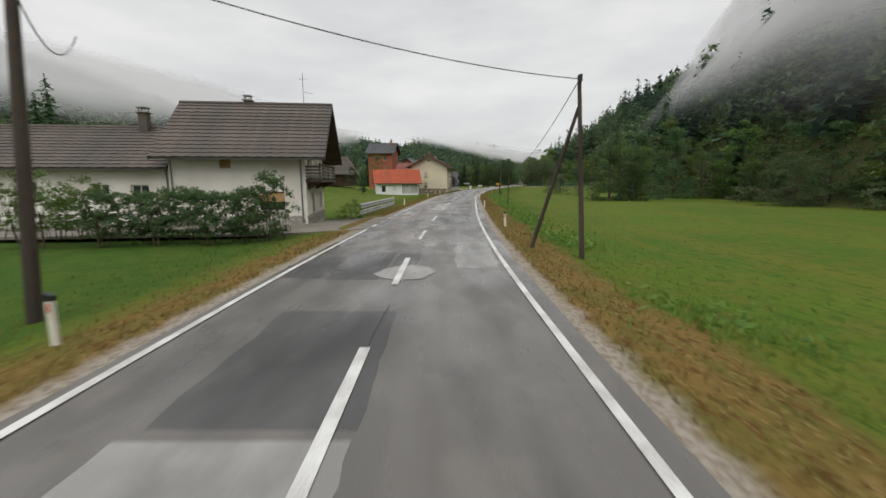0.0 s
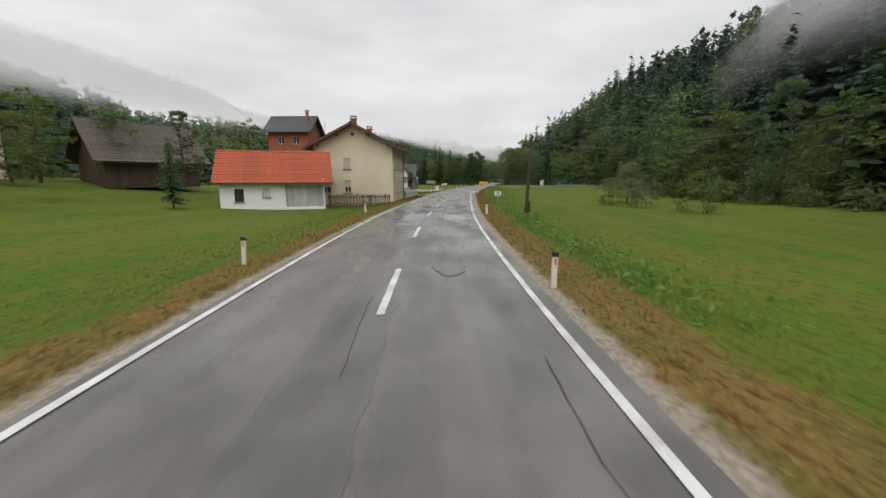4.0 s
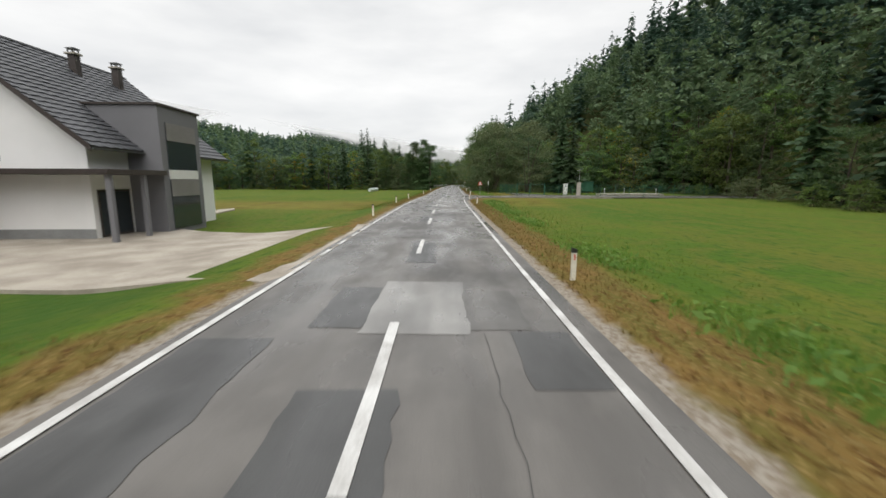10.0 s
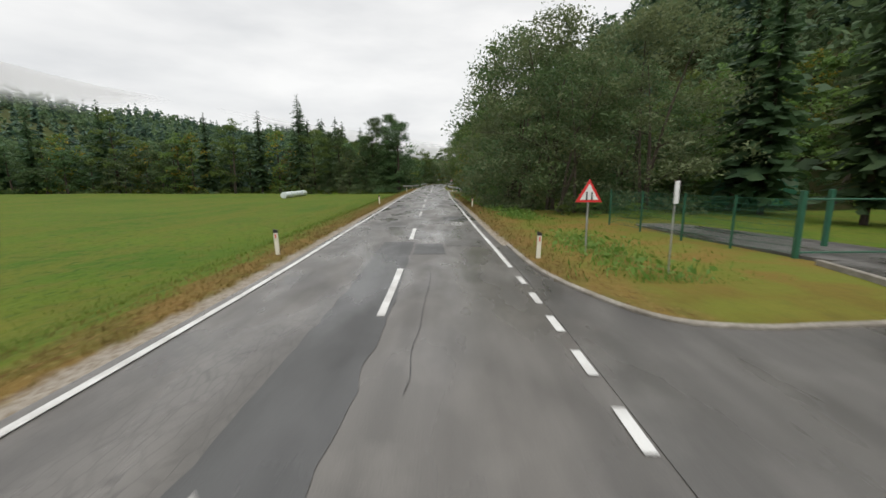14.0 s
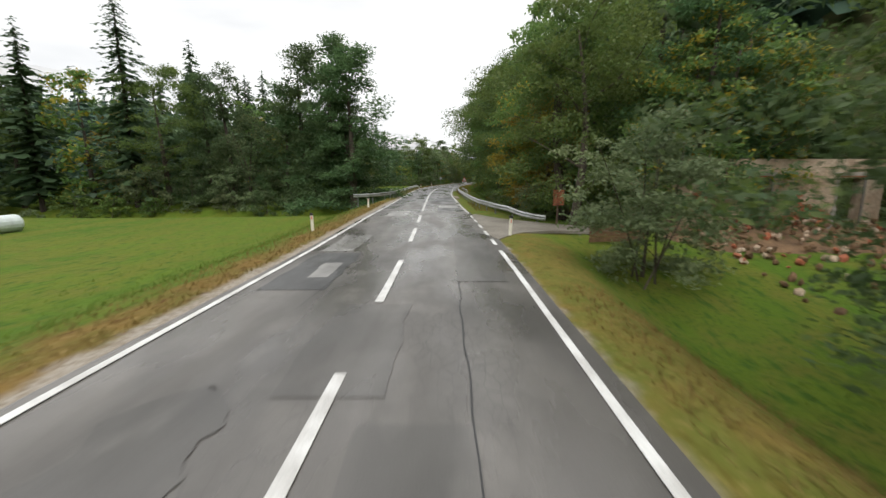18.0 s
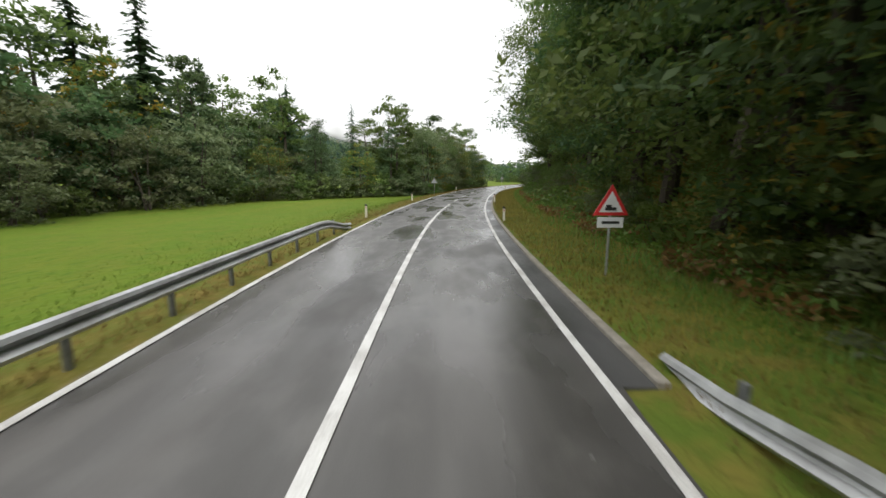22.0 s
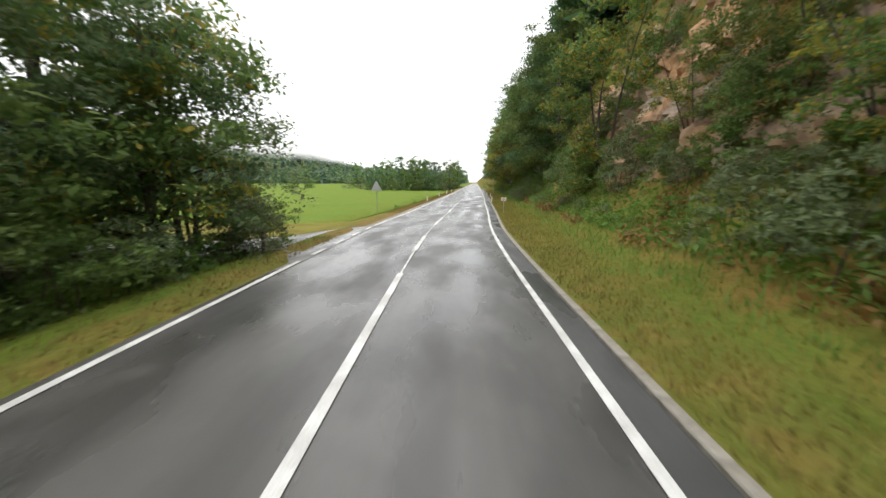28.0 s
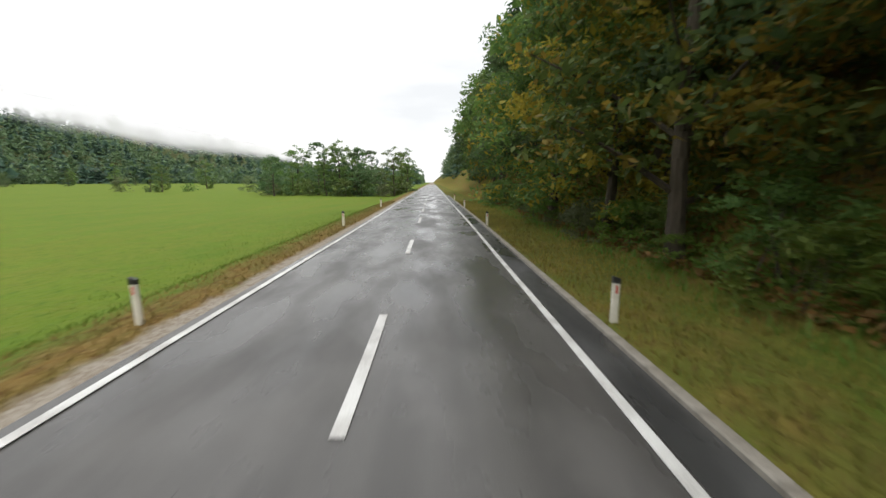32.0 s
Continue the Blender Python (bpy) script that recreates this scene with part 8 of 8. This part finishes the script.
for s, d, k, sc in ((296.0, -21.5, 0, 0.52), (294.5, -17.5, 1, 0.4), (296, -26, 1, 0.5), (294.5, -14.8, 0, 0.25), (295, -30, 0, 0.6)):
    tree("willow", k, s, d, sc, None, "rounded pale willow bush at the meadow's edge", "willow bushes", 0.4, far=True)
for k in range(34):
    d = -17.5 - k * 3.0
    kind = rt.choice(("beech", "alder", "alder", "maple", "spruce", "willow"))
    tree(kind, rt.randrange(2), 297 - (-d - 16) * 0.12 + rt.uniform(0, 4.5), d, rt.uniform(0.95, 1.3), None, LABEL[kind], "trees along the stream", 0.3, far=d < -34)
for k in range(26):
    d = -18.5 - k * 3.6
    tree("bush", rt.randrange(2), 295 - (-d - 16) * 0.12 + rt.uniform(-1, 1), d, rt.uniform(0.6, 1.1), None, LABEL["bush"], "bushes along the stream", 0.1, far=True)
# wood round the second meadow
row(("maple", "willow", "alder", "beech", "spruce"), 316, 376, 2.6, -34, -27, (0.9, 1.25), "trees round the small meadow", True)
row(("alder", "spruce", "beech"), 312, 380, 2.6, -46, -35, (1.1, 1.4), "trees round the small meadow", True)
row(("bush", "bush", "willow"), 318, 374, 2.2, -27.5, -24.5, (0.5, 0.9), "bushes round the small meadow", True)
for s, d, kind, sc in ((358, -24, "maple", 0.7), (363, -20, "alder", 0.75), (367, -16, "maple", 0.7), (371, -12.5, "alder", 0.8), (374, -18, "beech", 0.9), (370, -24, "alder", 0.9), (378, -22, "spruce", 0.8)):
    tree(kind, 0, s, d, sc, None, LABEL[kind], "trees round the small meadow", 0.3)
for k in range(22):
    u = k / 21
    tree("bush", rt.randrange(2), 350 + 24 * u + rt.uniform(-1, 1), -27 + 18 * u + rt.uniform(-1, 1), rt.uniform(0.8, 1.3), None, LABEL["bush"], "bushes round the small meadow", 0.1, far=True)
# thicket right beside the road
row(("willow", "maple", "beech", "willow"), 374, 411, 2.4, -9.5, -7.6, (0.75, 1.05), "thicket beside the road")
row(("alder", "beech", "maple"), 373, 411, 2.8, -15, -11.5, (0.9, 1.15), "thicket beside the road", True)
row(("bush",), 373, 412, 1.5, -6.9, -5.7, (0.45, 0.95), "thicket beside the road", False, 0.1)
# clumps far out in the big meadow
for s, d, kind, sc in ((548, -8, "beech", 0.8), (552, -14, "alder", 0.8), (550, -21, "beech", 0.9), (556, -28, "alder", 0.95), (562, -35, "beech", 0.9), (560, -42, "alder", 0.7), (568, -20, "beech", 0.9), (575, -31, "spruce", 0.75), (566, -8, "beech", 0.8),
                       (577, -80, "beech", 0.62), (581, -86, "alder", 0.6), (579, -93, "willow", 0.55), (584, -76, "bush", 1.2), (580, -50, "willow", 0.6), (584, -57, "willow", 0.6), (620, -64, "beech", 0.9), (640, -100, "beech", 0.9), (640, -120, "alder", 0.8)):
    tree(kind, 0, s, d, sc * 1.1, None, LABEL[kind], "tree clumps in the far meadow", 1.2, far=True)
row(("beech", "alder", "willow"), 546, 574, 1.6, -40, -6, (0.6, 0.95), "tree clumps in the far meadow", True, 1.2)
row(("bush",), 544, 566, 1.4, -42, -5, (1.0, 1.5), "bushes round the far clumps", True, 0.2)
row(("beech", "alder", "willow"), 600, 760, 6, -330, -180, (0.7, 1.0), "tree clumps in the far meadow", True)
for s, d in ((438, -6.6), (441, -7.2), (449, -6.4)):
    tree("bush", 2, s, d, 0.22, None, "small weedy bush on the meadow's edge")


# ---------------------------------------------------------------- rock face
def rock_face():
    verts, faces = [], []
    ns, nz = 150, 44
    for i in range(ns + 1):
        s = 395 + 45 * i / ns
        edge = smooth(s, 395, 402) * (1 - smooth(s, 430, 439))
        for j in range(nz + 1):
            u = j / nz
            h = 11.5 * edge * u + 0.2
            d = 10.6 + 4.4 * u ** 1.2 - 1.0 * edge
            p = (s * 0.35, u * 3.2, 0.0)
            crag = noise.noise(p) * 0.9 + noise.noise((s * 0.9, u * 9, 2)) * 0.5 + abs(noise.noise((s * 1.9 + u * 4, u * 16, 5))) * 0.38 + noise.noise((s * 5, u * 40, 7)) * 0.1
            ledge = 0.35 * (math.floor(u * 9 + noise.noise((s * 0.3, 0, 4)) * 2) % 2)
            verts.append(xyz(s, d - crag * edge - ledge * edge, height(s, 9.0) + h - 0.6))
    k = nz + 1
    for i in range(ns):
        for j in range(nz):
            faces.append((i * k + j, i * k + j + 1, (i + 1) * k + j + 1, (i + 1) * k + j))
    ob = raw("rock_face", verts, faces, "rock")
    if ob.data.polygons[100].normal.dot(Vector((-1, 0, 0))) < 0:
        ob.data.flip_normals()
    return tagged(ob, "craggy ochre and grey rock face above the grassy bank", "rock", kind="structure")


rock_face()


# ---------------------------------------------------------------- grass
def blades(name, n, seed, place, size, material, label, bend=0.5):
    g = np.random.default_rng(seed)
    base, made = [], 0
    while made < n:
        sd = place(g, n)
        for s, d in sd:
            if made >= n:
                break
            p = xyz(s, d, height(s, d) - 0.02)
            base.append((p.x, p.y, p.z))
            made += 1
    base = np.array(base)
    ang = g.uniform(0, math.tau, n)
    hi = size[0] + (size[1] - size[0]) * g.random(n) ** 1.6
    wd = 0.012 + 0.03 * hi
    side = np.stack([np.cos(ang), np.sin(ang), np.zeros(n)], 1)
    lean = np.stack([np.cos(ang + 1.57 + g.normal(0, 0.5, n)), np.sin(ang + 1.57), np.zeros(n)], 1) * (hi * bend * g.uniform(0.1, 1, n))[:, None]
    tip = base + lean + np.stack([np.zeros(n), np.zeros(n), hi], 1)
    v = np.stack([base - side * wd[:, None], base + side * wd[:, None], tip], 1).reshape(-1, 3)
    me = mesh_of(name, v, np.arange(n * 3).reshape(-1, 3), [material])
    return tagged(new(name, me), label, "grass", kind="stuff")


PAVED = ((19, 28, -30, -3), (108, 119, -9.5, -3), (140, 172, -24, -3), (184, 201, 3, 14), (199, 217, 10, 15), (258, 277, 3, 20), (411, 424, -40, -3), (286, 300, -5, 5))


def free(s, d):
    return not any(a < s < b and c < d < f for a, b, c, f in PAVED)


def verge(g, n):
    s = g.uniform(-4, 500, n)
    d = (3.55 + np.abs(g.normal(0, 1.15, n))) * np.where(g.random(n) < 0.5, 1, -1)
    return [(a, b) for a, b in zip(s, d) if free(a, b) and not (b > 0 and a > 314 and b < 3.7)]


def meadow(g, n):
    s = g.uniform(-4, 500, n)
    d = (5.4 + np.abs(g.normal(0, 2.6, n))) * np.where(g.random(n) < 0.5, 1, -1)
    return [(a, b) for a, b in zip(s, d) if free(a, b) and not (b > 0 and a > 318) and not (b < 0 and 20 < a < 34)]


def bank(g, n):
    s = g.uniform(312, 500, n)
    d = 3.8 + np.abs(g.normal(0, 3.0, n))
    return [(a, b) for a, b in zip(s, d)]


def weeds(g, n):
    s, d = g.uniform(6, 262, n), 6.2 + g.normal(0, 0.7, n)
    return [(a, b) for a, b in zip(s, d) if free(a, b) and noise.noise((a * 0.12, 0, 0)) > -0.05]


blades("verge_grass", 150000, 5, verge, (0.04, 0.15), "grass_dry", "dry brown and yellow grass on the road verge", 1.3)
blades("meadow_grass", 120000, 6, meadow, (0.05, 0.15), "grass", "fresh green meadow grass", 0.6)
blades("bank_grass", 90000, 7, bank, (0.05, 0.2), "bank_blade", "long uneven grass and herbs on the bank", 0.7)
blades("bank_herbs", 26000, 8, lambda g, n: [(a, b + 2.0) for a, b in bank(g, n)], (0.1, 0.4), "weed", "green herbs and weeds on the bank", 0.9)
blades("ditch_weeds", 16000, 9, weeds, (0.1, 0.36), "weed", "lush green weeds in the shallow ditch", 0.9)


def clover(name, n, seed, place, material, label):
    """Broad low leaves among the grass."""
    g = np.random.default_rng(seed)
    pts = []
    while len(pts) < n:
        pts += [tuple(xyz(s, d, height(s, d) + g.uniform(0.03, 0.35))) for s, d in place(g, n)]
    v, f = quads(np.array(pts[:n]), 0.16, g, 0.5)
    return tagged(new(name, mesh_of(name, v, f, [material])), label, "plants", kind="stuff")


clover("bank_leaves", 22000, 10, lambda g, n: [(a, b) for a, b in zip(g.uniform(316, 500, n), 7.0 + np.abs(g.normal(0, 1.8, n)))], "weed", "broad-leaved herbs on the shaded bank")
clover("dry_leaves", 14000, 11, lambda g, n: [(a, b) for a, b in zip(g.uniform(316, 500, n), 6.6 + np.abs(g.normal(0, 1.8, n))) if noise.noise((a * 0.15, b * 0.3, 2)) > -0.05], "bracken", "fallen brown leaves and bracken on the bank")
clover("ditch_leaves", 5000, 12, weeds, "weed", "broad green dock leaves in the ditch")


# ---------------------------------------------------------------- low cloud on the hills
def cloud_mat(name, thin, seed, full, pale):
    m = bpy.data.materials.new(name)
    m.use_nodes = True
    n, l = m.node_tree.nodes, m.node_tree.links
    n.clear()
    out, mixs = n.new("ShaderNodeOutputMaterial"), n.new("ShaderNodeMixShader")
    tr, df, up = n.new("ShaderNodeBsdfTransparent"), n.new("ShaderNodeBsdfDiffuse"), n.new("ShaderNodeCombineXYZ")
    tl, down, full_light = n.new("ShaderNodeBsdfTranslucent"), n.new("ShaderNodeCombineXYZ"), n.new("ShaderNodeAddShader")
    # cloud is lit from above through its whole depth, whatever way its veil hangs
    df.inputs["Color"].default_value = (pale, pale, pale, 1)
    up.inputs["Z"].default_value = 1.0
    l.new(up.outputs["Vector"], df.inputs["Normal"])
    tl.inputs["Color"].default_value = (pale, pale, pale, 1)
    down.inputs["Z"].default_value = -1.0
    l.new(down.outputs["Vector"], tl.inputs["Normal"])
    l.new(df.outputs["BSDF"], full_light.inputs[0])
    l.new(tl.outputs["BSDF"], full_light.inputs[1])
    uv, sep, co, no = n.new("ShaderNodeUVMap"), n.new("ShaderNodeSeparateXYZ"), n.new("ShaderNodeMapping"), n.new("ShaderNodeTexNoise")
    uv.uv_map = "sheet"
    co.inputs["Location"].default_value = (seed * 3.1, seed, 0)
    co.inputs["Scale"].default_value = (0.011, 0.9, 1)
    no.inputs["Scale"].default_value, no.inputs["Detail"].default_value = 1.0, 3
    l.new(uv.outputs["UV"], sep.inputs[0])
    l.new(uv.outputs["UV"], co.inputs["Vector"])
    l.new(co.outputs["Vector"], no.inputs["Vector"])
    a = n.new("ShaderNodeMath")
    a.operation = "MULTIPLY_ADD"
    a.inputs[1].default_value = 0.4
    l.new(no.outputs["Fac"], a.inputs[0])
    shift = n.new("ShaderNodeMath")
    shift.operation = "ADD"
    shift.inputs[1].default_value = 0.25
    l.new(sep.outputs["Y"], shift.inputs[0])
    l.new(shift.outputs["Value"], a.inputs[2])
    r = n.new("ShaderNodeMapRange")
    r.interpolation_type = "SMOOTHSTEP"
    r.inputs["From Min"].default_value, r.inputs["From Max"].default_value, r.inputs["To Max"].default_value = 0.5, full, thin
    l.new(a.outputs["Value"], r.inputs["Value"])
    # thin out again at the upper edge
    top, both = n.new("ShaderNodeMapRange"), n.new("ShaderNodeMath")
    top.interpolation_type = "SMOOTHSTEP"
    top.inputs["From Min"].default_value, top.inputs["From Max"].default_value = 1.0, 0.72
    l.new(sep.outputs["Y"], top.inputs["Value"])
    both.operation = "MULTIPLY"
    l.new(r.outputs["Result"], both.inputs[0])
    l.new(top.outputs["Result"], both.inputs[1])
    l.new(both.outputs["Value"], mixs.inputs[0])
    l.new(tr.outputs["BSDF"], mixs.inputs[1])
    l.new(full_light.outputs["Shader"], mixs.inputs[2])
    l.new(mixs.outputs["Shader"], out.inputs["Surface"])
    return m


def cloud(s0, s1, side, base, out, lean, tall, thin, seed, full=1.0, ease=90, pale=0.64):
    """A veil of low cloud hanging along a wooded hillside, thin below and dense above; base gives its lower edge along s."""
    ns, nv = 40, 8
    verts, faces, uvs = [], [], []
    for i in range(ns + 1):
        s = s0 + (s1 - s0) * i / ns
        for j in range(nv + 1):
            v = j / nv
            verts.append(xyz(s, side * (out(s) + lean * tall * v), base(s) + tall * v))
            near_end = min(smooth(s, s0, s0 + ease), 1 - smooth(s, s1 - ease, s1))
            uvs.append((s, v - 1.3 * (1 - near_end)))
    k = nv + 1
    for i in range(ns):
        for j in range(nv):
            faces.append((i * k + j, i * k + j + 1, (i + 1) * k + j + 1, (i + 1) * k + j))
    M["cloud_%d" % seed] = cloud_mat("low_cloud", thin, seed, full, pale)
    ob = raw("low_cloud", verts, faces, "cloud_%d" % seed, None, True)
    uv = ob.data.uv_layers.new(name="sheet")
    for loop in ob.data.loops:
        uv.data[loop.index].uv = uvs[loop.vertex_index]
    return tagged(ob, "veil of pale low cloud and haze clinging to the wooded hillside", "cloud", kind="stuff")


# thin mist over the canopy, thicker cloud on the shoulders of the hills
# this sheet is added as haze to lighten the hill wood behind it
cloud(-300, 235, 1, lambda s: 7, lambda s: 36, 0.8, 70, 0.24, 31, 0.75, 110, 0.6)
for k in range(2):
    cloud(-260, 245, 1, lambda s: ramp(s, (40, 11), (120, 12.5), (160, 17), (230, 31)) + 2.0 * k, lambda s: ramp(s, (40, 38), (160, 42), (230, 50)) + 1.5 * k, 0.8, 55, 0.66, 1 + k, 0.85, 130, 0.56)
for k in range(2):
    cloud(-160, 560, -1, lambda s: ramp(s, (60, 15), (200, 21), (300, 25), (400, 30)) + 3 * k, lambda s: ramp(s, (200, 118), (300, 140), (420, 250)) + 6 * k, 1.5, 42, 0.6, 11 + k, 0.9, 240, 0.5)
    cloud(300, 2200, -1, lambda s: ramp(s, (500, 24), (700, 27), (1200, 36)) + 5 * k, lambda s: ramp(s, (420, 290), (700, 330), (1200, 330)) + 8 * k, 1.4, 60, 0.5, 21 + k, 0.9, 800, 0.56)


# ---------------------------------------------------------------- undergrowth on the wooded slopes
def thicket(g, n):
    s = g.uniform(240, 400, n)
    return [(a, foot(a) + 0.5 + 15 * b) for a, b in zip(s, g.random(n))] + [(a, foot(a) + 2 + 70 * b) for a, b in zip(g.uniform(40, 262, n), g.random(n))]


gu = np.random.default_rng(14)
where = thicket(gu, 15000)
pts = np.array([tuple(xyz(s, d, height(s, d) + gu.uniform(0.1, 0.7))) for s, d in where])
v, f = quads(pts, np.array([0.36 if s > 262 else 0.8 for s, d in where])[:, None], gu, 0.6)
tagged(new("undergrowth", mesh_of("undergrowth", v, f, ["leaf"])), "leafy undergrowth on the wooded slope", "plants", kind="stuff")
